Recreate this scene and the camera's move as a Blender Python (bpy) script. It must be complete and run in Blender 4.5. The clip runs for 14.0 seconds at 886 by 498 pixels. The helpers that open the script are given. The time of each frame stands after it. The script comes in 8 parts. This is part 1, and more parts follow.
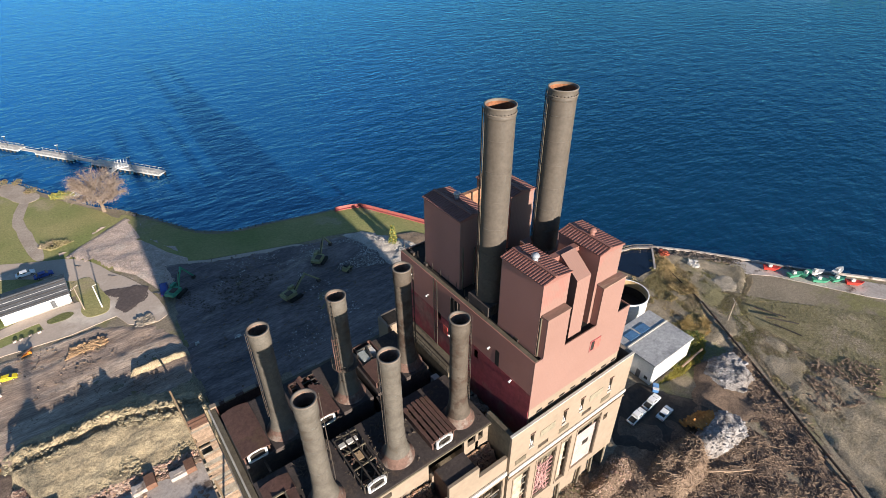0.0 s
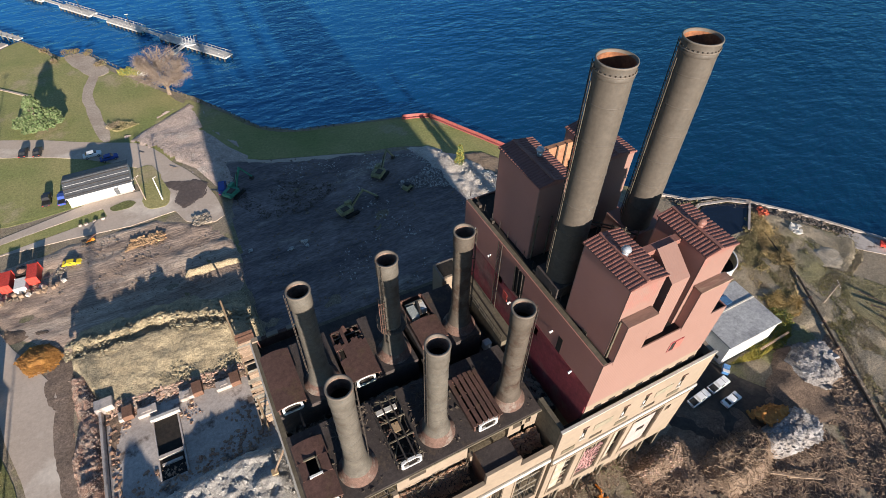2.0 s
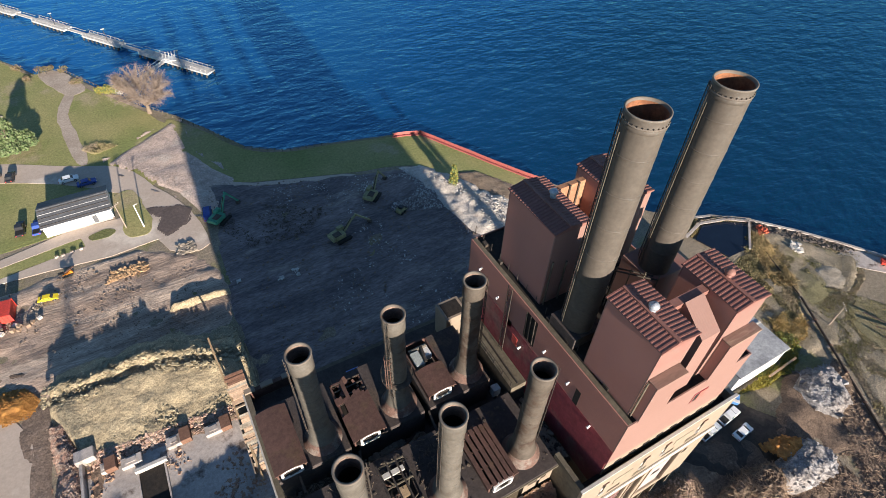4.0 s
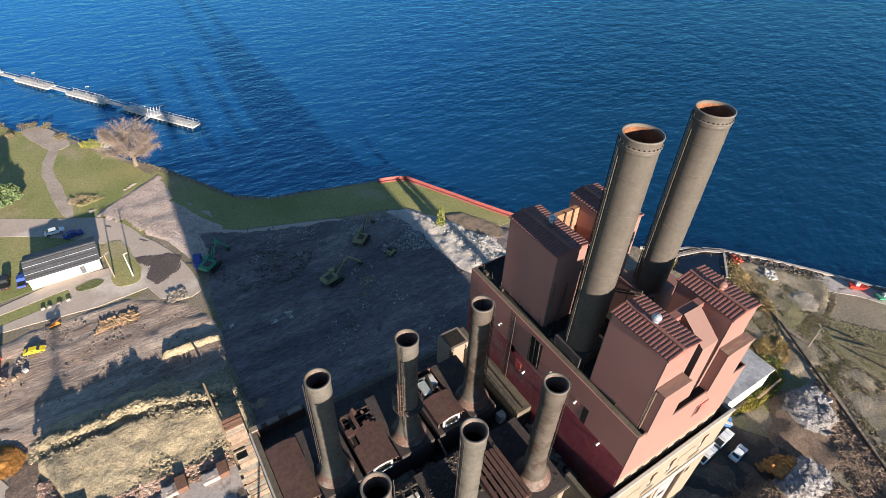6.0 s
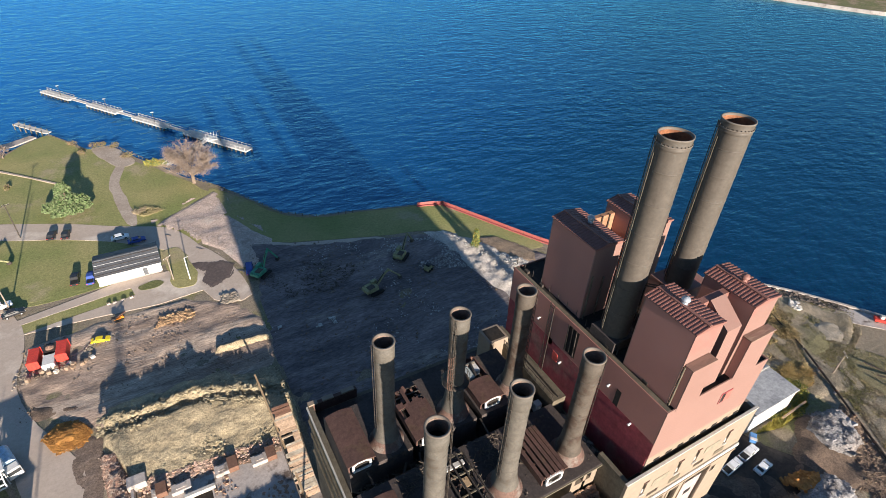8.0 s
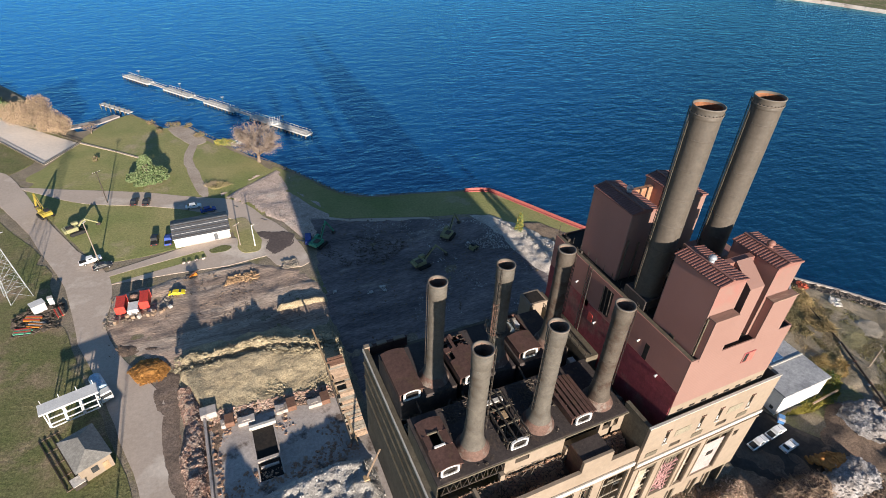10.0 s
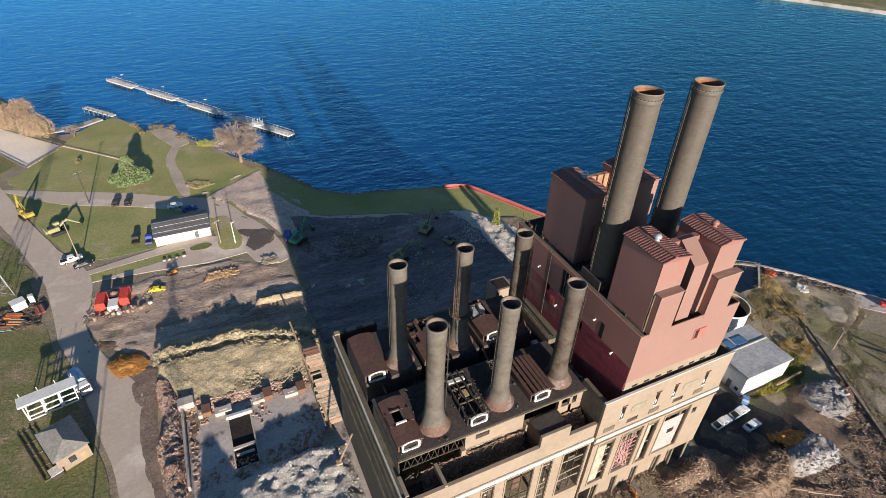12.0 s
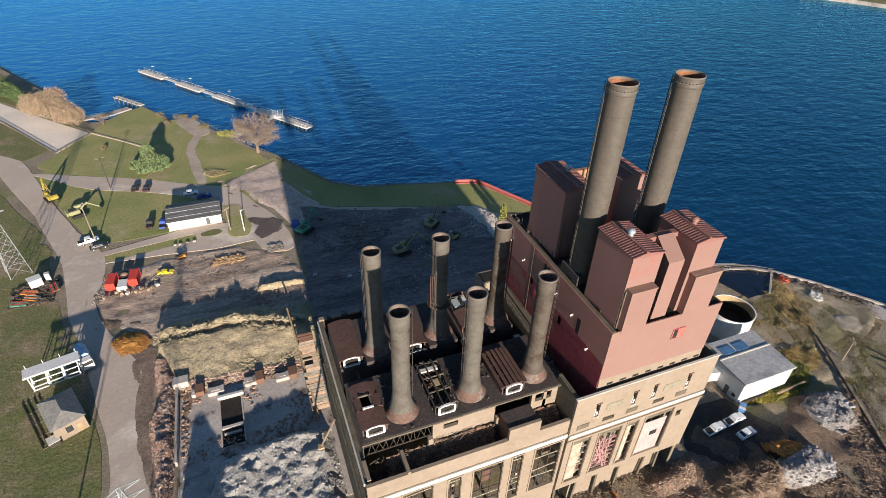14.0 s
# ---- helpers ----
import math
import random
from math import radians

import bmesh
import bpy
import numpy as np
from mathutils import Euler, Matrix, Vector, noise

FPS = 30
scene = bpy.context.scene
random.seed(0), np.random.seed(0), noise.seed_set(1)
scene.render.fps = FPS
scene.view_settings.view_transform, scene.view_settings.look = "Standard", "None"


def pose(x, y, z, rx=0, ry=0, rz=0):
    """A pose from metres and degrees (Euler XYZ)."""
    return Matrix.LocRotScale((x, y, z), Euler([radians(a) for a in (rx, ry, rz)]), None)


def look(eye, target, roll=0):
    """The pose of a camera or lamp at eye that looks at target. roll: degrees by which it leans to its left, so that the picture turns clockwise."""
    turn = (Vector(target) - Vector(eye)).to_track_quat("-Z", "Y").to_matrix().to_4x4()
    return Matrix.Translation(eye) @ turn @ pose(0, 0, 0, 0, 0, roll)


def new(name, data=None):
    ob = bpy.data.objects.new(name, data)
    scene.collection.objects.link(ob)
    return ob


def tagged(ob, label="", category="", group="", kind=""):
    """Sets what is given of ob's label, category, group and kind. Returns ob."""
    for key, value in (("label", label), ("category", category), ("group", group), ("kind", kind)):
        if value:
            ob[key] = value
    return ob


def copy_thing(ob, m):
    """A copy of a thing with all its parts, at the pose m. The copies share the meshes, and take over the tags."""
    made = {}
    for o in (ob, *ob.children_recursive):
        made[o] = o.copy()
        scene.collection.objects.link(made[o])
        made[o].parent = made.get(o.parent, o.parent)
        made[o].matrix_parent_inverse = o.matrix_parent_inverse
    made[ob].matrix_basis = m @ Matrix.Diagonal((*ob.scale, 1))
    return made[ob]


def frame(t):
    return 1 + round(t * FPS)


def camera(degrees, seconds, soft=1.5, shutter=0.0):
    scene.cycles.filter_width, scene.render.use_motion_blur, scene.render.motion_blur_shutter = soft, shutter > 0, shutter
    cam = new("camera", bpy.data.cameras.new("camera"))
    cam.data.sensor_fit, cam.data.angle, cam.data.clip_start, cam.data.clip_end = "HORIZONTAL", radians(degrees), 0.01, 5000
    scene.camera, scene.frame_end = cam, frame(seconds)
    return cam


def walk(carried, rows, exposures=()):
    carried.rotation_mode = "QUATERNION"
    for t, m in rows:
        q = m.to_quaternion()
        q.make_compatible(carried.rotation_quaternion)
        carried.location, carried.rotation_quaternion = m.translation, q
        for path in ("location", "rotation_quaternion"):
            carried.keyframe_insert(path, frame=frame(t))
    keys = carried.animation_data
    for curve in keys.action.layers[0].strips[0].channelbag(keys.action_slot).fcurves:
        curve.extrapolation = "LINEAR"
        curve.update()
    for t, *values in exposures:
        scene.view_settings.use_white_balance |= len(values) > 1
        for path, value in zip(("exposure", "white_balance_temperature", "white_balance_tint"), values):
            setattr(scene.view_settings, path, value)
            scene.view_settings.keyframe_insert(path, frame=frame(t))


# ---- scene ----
cam = camera(78.7, 14.0, 0.8)
PATH = [
    (0, (-0.273, 1.129, 90.517), (0.703, 2.448, 89.373), -0.30),
    (0.5, (2.041, 3.649, 90.445), (2.854, 4.979, 89.192), -0.10),
    (1, (3.380, 6.052, 90.525), (4.067, 7.267, 89.092), 0.40),
    (1.5, (5.089, 9.360, 90.810), (5.744, 10.567, 89.356), 0.90),
    (2, (6.292, 12.605, 91.047), (6.949, 13.827, 89.606), 1.30),
    (2.5, (7.117, 15.325, 91.368), (7.773, 16.560, 89.938), 1.70),
    (3, (7.506, 17.377, 91.452), (8.160, 18.626, 90.034), 1.80),
    (3.4, (7.607, 18.735, 91.519), (8.271, 19.980, 90.103), 1.88),
    (3.8, (7.329, 19.578, 91.581), (8.020, 20.797, 90.155), 1.96),
    (4.2, (6.735, 19.979, 91.629), (7.466, 21.165, 90.193), 2.04),
    (4.6, (5.891, 20.014, 91.655), (6.663, 21.173, 90.217), 2.12),
    (5, (4.858, 19.759, 91.653), (5.667, 20.911, 90.228), 2.20),
    (5.3, (3.999, 19.422, 91.627), (4.828, 20.589, 90.228), 2.26),
    (5.5, (3.401, 19.146, 91.597), (4.238, 20.337, 90.225), 2.30),
    (6, (1.888, 18.414, 91.507), (2.739, 19.679, 90.213), 2.40),
    (6.5, (-0.276, 17.047, 91.401), (0.638, 18.378, 90.221), 2.40),
    (7, (-2.095, 15.320, 91.182), (-1.187, 16.659, 90.008), 2.40),
    (7.5, (-4.698, 13.460, 91.256), (-3.818, 14.822, 90.085), 2.70),
    (8, (-7.025, 11.360, 91.129), (-6.192, 12.752, 89.960), 2.90),
    (8.5, (-9.163, 9.188, 91.094), (-8.367, 10.603, 89.926), 2.90),
    (9, (-11.101, 6.788, 91.049), (-10.353, 8.229, 89.880), 2.90),
    (9.4, (-12.354, 4.958, 91.009), (-11.635, 6.415, 89.840), 2.88),
    (9.8, (-13.059, 3.306, 90.963), (-12.353, 4.770, 89.793), 2.81),
    (10.2, (-13.289, 1.826, 90.909), (-12.586, 3.292, 89.739), 2.72),
    (10.6, (-13.116, 0.515, 90.848), (-12.409, 1.978, 89.680), 2.62),
    (11, (-12.614, -0.633, 90.781), (-11.899, 0.827, 89.615), 2.52),
    (11.3, (-12.064, -1.389, 90.726), (-11.344, 0.069, 89.563), 2.44),
    (11.5, (-11.632, -1.845, 90.688), (-10.910, -0.386, 89.526), 2.40),
    (12, (-10.496, -2.936, 90.590), (-9.771, -1.475, 89.433), 2.30),
    (12.5, (-9.295, -4.115, 90.441), (-8.624, -2.627, 89.285), 2.40),
    (13, (-7.393, -5.091, 90.227), (-6.742, -3.595, 89.070), 2.20),
    (13.5, (-5.492, -6.019, 90.017), (-4.854, -4.516, 88.862), 2.00),
    (14, (-3.563, -6.905, 89.819), (-2.945, -5.401, 88.655), 1.90),
]
walk(cam, [(t, look(eye, target, roll)) for t, eye, target, roll in PATH],
     [(0, 1.25), (1, 1.05), (1.5, 1.1), (3, 1.25), (5.5, 1.4), (7.5, 1.35), (9, 1.2), (11.5, 1.05), (14, 1.0)])

# ---- light ----
SUN_AZ, SUN_EL = 2.0, 12.5
world = bpy.data.worlds.new("sky")
scene.world = world
world.use_nodes = True
sky = world.node_tree.nodes.new("ShaderNodeTexSky")
sky.sky_type, sky.sun_disc = "NISHITA", False
sky.sun_elevation, sky.sun_rotation = radians(SUN_EL), radians(180 + SUN_AZ)
sky.air_density, sky.dust_density, sky.ozone_density = 1.0, 0.0, 3.5
back = world.node_tree.nodes["Background"]
back.inputs["Strength"].default_value = 0.064
world.node_tree.links.new(sky.outputs["Color"], back.inputs["Color"])
lamp = bpy.data.lights.new("sun", "SUN")
lamp.energy, lamp.angle, lamp.color = 5.0, radians(1.0), (1.0, 0.88, 0.75)
sun = new("sun", lamp)
sun.matrix_world = look((0, 0, 0), (math.sin(radians(SUN_AZ)) * math.cos(radians(SUN_EL)), math.cos(radians(SUN_AZ)) * math.cos(radians(SUN_EL)), -math.sin(radians(SUN_EL))))


# ---- materials ----
def surf(name, a, b, scale=0.3, fine=3.0, rough=0.85, bump=0.3, metal=0.0, c=None, c_scale=0.08, c_cut=0.55, ribs=0.0, rib_axis="X", dist=0.05, spec=0.3, vary=0.0, stretch=None, grit=0.12, deep=1.0):
    """Two colours mixed by coarse noise, grain by fine noise, an optional third colour in patches, optional ribs."""
    m = bpy.data.materials.new(name)
    m.use_nodes = True
    n, l = m.node_tree.nodes, m.node_tree.links
    p = n["Principled BSDF"]
    p.inputs["Roughness"].default_value, p.inputs["Metallic"].default_value = rough, metal
    p.inputs["Specular IOR Level"].default_value = spec
    g = n.new("ShaderNodeNewGeometry")

    def nz(sc, det=5.0, ro=0.6):
        t = n.new("ShaderNodeTexNoise")
        t.inputs["Scale"].default_value, t.inputs["Detail"].default_value, t.inputs["Roughness"].default_value = sc, det, ro
        l.new(where, t.inputs["Vector"])
        return t.outputs["Fac"]

    where = g.outputs["Position"]
    if stretch:
        mp = n.new("ShaderNodeMapping")
        mp.inputs["Rotation"].default_value = (0, 0, radians(stretch[0]))
        mp.inputs["Scale"].default_value = (stretch[1], 1.0, 1.0)
        l.new(where, mp.inputs["Vector"])
        where = mp.outputs["Vector"]

    def ramp(fac, lo, hi):
        r = n.new("ShaderNodeMapRange")
        r.inputs["From Min"].default_value, r.inputs["From Max"].default_value = lo, hi
        l.new(fac, r.inputs["Value"])
        return r.outputs["Result"]

    def mix(fac, x, y, mode="MIX"):
        k = n.new("ShaderNodeMix")
        k.data_type, k.blend_type = "RGBA", mode
        for v, i in ((fac, 0), (x, 6), (y, 7)):
            if isinstance(v, (int, float)):
                k.inputs[i].default_value = v
            elif isinstance(v, tuple):
                k.inputs[i].default_value = (*v, 1)
            else:
                l.new(v, k.inputs[i])
        return k.outputs[2]

    col = mix(ramp(nz(scale), 0.35, 0.65), a, b)
    if c:
        col = mix(ramp(nz(c_scale, 6.0, 0.65), c_cut, c_cut + 0.1), col, c)
    grain = nz(fine, 6.0, 0.7)
    shade = n.new("ShaderNodeMapRange")
    shade.inputs["From Min"].default_value, shade.inputs["From Max"].default_value = 0.25, 0.75
    shade.inputs["To Min"].default_value, shade.inputs["To Max"].default_value = 1 - 0.38 * deep, 1 + 0.3 * deep
    l.new(grain, shade.inputs["Value"])
    col = mix(1.0, col, shade.outputs["Result"], "MULTIPLY")
    speck = n.new("ShaderNodeMapRange")
    speck.inputs["From Min"].default_value, speck.inputs["From Max"].default_value = 0.3, 0.7
    speck.inputs["To Min"].default_value, speck.inputs["To Max"].default_value = 1 - grit, 1 + grit
    l.new(nz(fine * 2.7, 3.0, 0.6), speck.inputs["Value"])
    col = mix(1.0, col, speck.outputs["Result"], "MULTIPLY")
    if vary:
        info = n.new("ShaderNodeObjectInfo")
        v = n.new("ShaderNodeMapRange")
        v.inputs["To Min"].default_value, v.inputs["To Max"].default_value = 1 - vary, 1 + vary
        l.new(info.outputs["Random"], v.inputs["Value"])
        col = mix(1.0, col, v.outputs["Result"], "MULTIPLY")
    l.new(col, p.inputs["Base Color"])
    height = grain
    if ribs:
        w = n.new("ShaderNodeTexWave")
        w.wave_type, w.bands_direction, w.wave_profile = "BANDS", rib_axis, "SIN"
        w.inputs["Scale"].default_value = 0.314 / ribs
        l.new(g.outputs["Position"], w.inputs["Vector"])
        ad = n.new("ShaderNodeMath")
        ad.operation = "MULTIPLY_ADD"
        ad.inputs[1].default_value = 0.25
        l.new(grain, ad.inputs[0])
        l.new(w.outputs["Fac"], ad.inputs[2])
        height = ad.outputs[0]
    if bump:
        bp = n.new("ShaderNodeBump")
        bp.inputs["Strength"].default_value, bp.inputs["Distance"].default_value = bump, dist
        l.new(height, bp.inputs["Height"])
        l.new(bp.outputs["Normal"], p.inputs["Normal"])
    return m


DIRT = surf("dirt", (0.215, 0.152, 0.110), (0.120, 0.086, 0.066), 0.12, 1.6, 0.95, 0.8, c=(0.350, 0.267, 0.196), c_scale=0.05, dist=0.25, grit=0.4)
# Lot dirt, its colour darkened for the shade north of the heaps.
DIRT_SHADE = surf("shaded_wet_dirt", (0.075, 0.060, 0.050), (0.052, 0.042, 0.037), 0.1, 1.2, 0.9, 0.6, c=(0.10, 0.08, 0.064), c_scale=0.1, c_cut=0.6, dist=0.2)
YARD = surf("demolition_yard_earth", (0.236, 0.196, 0.190), (0.108, 0.094, 0.099), 0.10, 0.9, 0.95, 0.9, c=(0.31, 0.265, 0.23), c_scale=0.09, c_cut=0.57, dist=0.3, stretch=(-14, 0.3), grit=0.35)
TRACKED = surf("tracked_mud", (0.41, 0.31, 0.245), (0.25, 0.187, 0.148), 0.35, 2.4, 0.95, 0.9, c=(0.473, 0.374, 0.297), c_scale=0.16, c_cut=0.5, dist=0.25, stretch=(8, 0.12), grit=0.4)
GRASS = surf("mown_grass", (0.215, 0.238, 0.082), (0.335, 0.300, 0.130), 0.05, 1.5, 0.95, 0.5, c=(0.37, 0.31, 0.185), c_scale=0.045, c_cut=0.56, dist=0.1, grit=0.2)
GRASS_ROUGH = surf("rough_grass", (0.135, 0.150, 0.054), (0.195, 0.172, 0.084), 0.12, 1.3, 0.95, 0.8, c=(0.288, 0.219, 0.144), c_scale=0.06, c_cut=0.52, dist=0.2, grit=0.4)
BRUSH = surf("dry_brush", (0.40, 0.31, 0.185), (0.27, 0.225, 0.12), 0.25, 1.6, 0.95, 0.9, c=(0.42, 0.29, 0.14), c_scale=0.12, c_cut=0.57, dist=0.25, grit=0.4)
ASPHALT = surf("worn_asphalt", (0.51, 0.42, 0.35), (0.43, 0.352, 0.29), 0.05, 1.2, 0.9, 0.04, c=(0.62, 0.54, 0.46), c_scale=0.05, dist=0.03, grit=0.06, deep=0.3)
GRAVEL = surf("gravel_path", (0.47, 0.39, 0.32), (0.37, 0.30, 0.24), 0.15, 2.0, 0.95, 0.4, dist=0.06)
CONCRETE = surf("stained_concrete_slab", (0.49, 0.435, 0.40), (0.36, 0.315, 0.285), 0.12, 1.6, 0.9, 0.35, c=(0.13, 0.10, 0.085), c_scale=0.22, c_cut=0.55, dist=0.06, deep=0.7)
SAND = surf("pale_sand_court", (0.80, 0.70, 0.60), (0.68, 0.59, 0.50), 0.06, 1.0, 0.95, 0.05, dist=0.05, grit=0.05, deep=0.3)
YELLOW_EARTH = surf("yellow_clay", (0.405, 0.335, 0.222), (0.325, 0.264, 0.172), 0.3, 1.6, 0.95, 1.0, c=(0.297, 0.243, 0.162), c_scale=0.25, c_cut=0.54, dist=0.3, grit=0.4)
RUBBLE_GREY = surf("crushed_concrete", (0.45, 0.43, 0.41), (0.32, 0.30, 0.28), 0.4, 1.8, 0.95, 1.0, c=(0.53, 0.50, 0.47), c_scale=0.15, dist=0.25, grit=0.3)
RUBBLE_PINK = surf("brick_rubble", (0.33, 0.20, 0.15), (0.21, 0.14, 0.11), 0.5, 2.2, 0.95, 1.0, c=(0.40, 0.33, 0.28), c_scale=0.3, dist=0.3, grit=0.4)
LEAF_PILE = surf("orange_wood_chip_pile", (0.45, 0.22, 0.06), (0.30, 0.14, 0.04), 0.8, 3.0, 0.95, 1.0, dist=0.25)
BEIGE = surf("cream_facade_render", (0.270, 0.216, 0.166), (0.236, 0.187, 0.141), 0.15, 0.8, 0.85, 0.06, c=(0.23, 0.175, 0.125), c_scale=0.3, c_cut=0.64, dist=0.03, grit=0.05, deep=0.35)
WHITE_TRIM = surf("white_stone_band", (0.499, 0.474, 0.435), (0.435, 0.410, 0.371), 0.4, 2.0, 0.8, 0.2, deep=0.6)
# Two copies of one paint: darker for sunlit sheets, lighter for shaded sides.
RED_LIT = surf("pink_red_cladding_sun_copy", (0.245, 0.146, 0.123), (0.222, 0.130, 0.109), 0.1, 8.0, 0.7, 0.12, ribs=0.3, rib_axis="X", c=(0.262, 0.120, 0.102), c_scale=0.11, c_cut=0.54, grit=0.05, deep=0.3)
RED_SHADE_SIDE = surf("pink_red_cladding_shade_copy", (0.40, 0.190, 0.155), (0.355, 0.165, 0.134), 0.1, 8.0, 0.7, 0.012, ribs=0.3, rib_axis="Y", grit=0.05, deep=0.4)
RED_LOW = surf("bright_red_cladding", (0.285, 0.055, 0.068), (0.225, 0.052, 0.058), 0.15, 1.2, 0.65, 0.04, ribs=0.3, rib_axis="Y", c=(0.235, 0.108, 0.096), c_scale=0.14, c_cut=0.50)
RED_ROOF = surf("oxide_red_sheet_roof", (0.25, 0.122, 0.100), (0.215, 0.102, 0.084), 0.3, 2.0, 0.6, 0.1, c=(0.27, 0.18, 0.125), c_scale=0.4, c_cut=0.66, deep=0.5)
RED_RIB = surf("dark_red_seam", (0.215, 0.098, 0.083), (0.185, 0.080, 0.068), 0.5, 3.0, 0.7, 0.2)
ROOF_DARK = surf("tarred_roof", (0.075, 0.060, 0.056), (0.052, 0.043, 0.041), 0.3, 2.0, 0.9, 0.5, c=(0.095, 0.070, 0.052), c_scale=0.25, dist=0.08)
ROOF_BROWN = surf("brown_rusted_roof", (0.118, 0.062, 0.050), (0.088, 0.049, 0.040), 0.3, 2.0, 0.85, 0.3, c=(0.105, 0.063, 0.042), c_scale=0.4)
STACK = surf("grey_stack_steel", (0.098, 0.083, 0.069), (0.086, 0.073, 0.061), 0.15, 1.0, 0.6, 0.03, c=(0.076, 0.062, 0.051), c_scale=0.2, c_cut=0.6, deep=0.45)
CHIM = surf("weathered_chimney_steel", (0.122, 0.109, 0.092), (0.092, 0.082, 0.070), 0.5, 2.0, 0.7, 0.2, c=(0.068, 0.054, 0.041), c_scale=0.5, c_cut=0.58)
RUST = surf("rust", (0.160, 0.092, 0.070), (0.116, 0.064, 0.048), 0.6, 3.0, 0.9, 0.5, c=(0.200, 0.148, 0.124), c_scale=0.5)
RUST_BRIGHT = surf("bright_rust_rim", (0.27, 0.115, 0.055), (0.15, 0.065, 0.038), 0.8, 3.0, 0.9, 0.5)
# Black for flue soot, and for shade painted into openings and hollows.
SOOT_SHADE = surf("soot_and_hollow_shade", (0.02, 0.018, 0.017), (0.03, 0.024, 0.02), 0.5, 2.0, 0.95, 0.3)
STEEL_DARK = surf("dark_steel", (0.055, 0.05, 0.047), (0.09, 0.07, 0.055), 0.8, 3.0, 0.6, 0.2, metal=0.3)
WHITE = surf("white_paint", (0.663, 0.654, 0.637), (0.595, 0.586, 0.570), 0.5, 2.0, 0.6, 0.1, deep=0.4)
TIMBER = surf("raw_timber", (0.50, 0.36, 0.22), (0.38, 0.26, 0.15), 1.0, 4.0, 0.85, 0.3, vary=0.25)
OLIVE = surf("olive_render", (0.142, 0.122, 0.090), (0.105, 0.088, 0.064), 0.3, 1.5, 0.9, 0.3)


STICK = surf("grey_splintered_wood", (0.34, 0.25, 0.18), (0.22, 0.155, 0.11), 1.0, 4.0, 0.9, 0.2)


def water_material():
    m = bpy.data.materials.new("river_water")
    m.use_nodes = True
    n, l = m.node_tree.nodes, m.node_tree.links
    body, gloss, blend, fres = n.new("ShaderNodeBsdfDiffuse"), n.new("ShaderNodeBsdfGlossy"), n.new("ShaderNodeMixShader"), n.new("ShaderNodeFresnel")
    gloss.inputs["Color"].default_value, gloss.inputs["Roughness"].default_value = (0.28, 0.74, 1.0, 1), 0.2
    fres.inputs["IOR"].default_value = 2.5
    l.new(fres.outputs["Fac"], blend.inputs[0])
    l.new(body.outputs[0], blend.inputs[1])
    l.new(gloss.outputs[0], blend.inputs[2])
    l.new(blend.outputs[0], n["Material Output"].inputs["Surface"])
    g = n.new("ShaderNodeNewGeometry")
    mp = n.new("ShaderNodeMapping")
    mp.inputs["Rotation"].default_value = (0, 0, radians(28))
    mp.inputs["Scale"].default_value = (0.55, 1.0, 1.0)
    l.new(g.outputs["Position"], mp.inputs["Vector"])
    # Body colour brightens north-westward, standing in for sky sheen on far water.
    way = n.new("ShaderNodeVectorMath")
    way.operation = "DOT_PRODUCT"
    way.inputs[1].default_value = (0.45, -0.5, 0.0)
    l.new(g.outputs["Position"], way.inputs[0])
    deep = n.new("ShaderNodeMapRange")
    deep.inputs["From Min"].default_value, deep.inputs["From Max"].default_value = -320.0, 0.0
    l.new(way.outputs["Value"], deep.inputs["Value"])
    sheen_tone = n.new("ShaderNodeMix")
    sheen_tone.data_type = "RGBA"
    sheen_tone.inputs[6].default_value, sheen_tone.inputs[7].default_value = (0.011, 0.152, 0.530, 1), (0.0005, 0.015, 0.034, 1)
    l.new(deep.outputs["Result"], sheen_tone.inputs[0])
    l.new(sheen_tone.outputs[2], body.inputs["Color"])
    h = None
    for sc, w in ((0.07, 0.7), (0.24, 1.15), (0.75, 0.3)):
        t = n.new("ShaderNodeTexNoise")
        t.inputs["Scale"].default_value, t.inputs["Detail"].default_value = sc, 3.0
        l.new(mp.outputs["Vector"], t.inputs["Vector"])
        k = n.new("ShaderNodeMath")
        k.operation = "MULTIPLY_ADD"
        k.inputs[1].default_value = w
        l.new(t.outputs["Fac"], k.inputs[0])
        if h:
            l.new(h, k.inputs[2])
        else:
            k.inputs[2].default_value = 0
        h = k.outputs[0]
    b = n.new("ShaderNodeBump")
    b.inputs["Strength"].default_value, b.inputs["Distance"].default_value = 0.9, 0.75
    l.new(h, b.inputs["Height"])
    for node in (body, gloss, fres):
        l.new(b.outputs["Normal"], node.inputs["Normal"])
    return m


WATER = water_material()


# ---- mesh helpers ----
def mesh_of(bm, name):
    me = bpy.data.meshes.new(name)
    bm.to_mesh(me)
    bm.free()
    return me


def part(name, bm, material, parent=None, label=""):
    me = mesh_of(bm, name)
    for m in material if isinstance(material, (list, tuple)) else [material]:
        me.materials.append(m)
    ob = new(name, me)
    ob.parent = parent
    if label:
        ob["label"] = label
    return ob


def thing(name, label, category, group="", m=None):
    ob = new(name)
    ob.empty_display_size = 0.3
    if m is not None:
        ob.matrix_basis = m
    return tagged(ob, label, category, group)


def setting(name, bm, material, label, category):
    return tagged(part(name, bm, material), label, category, kind="structure")


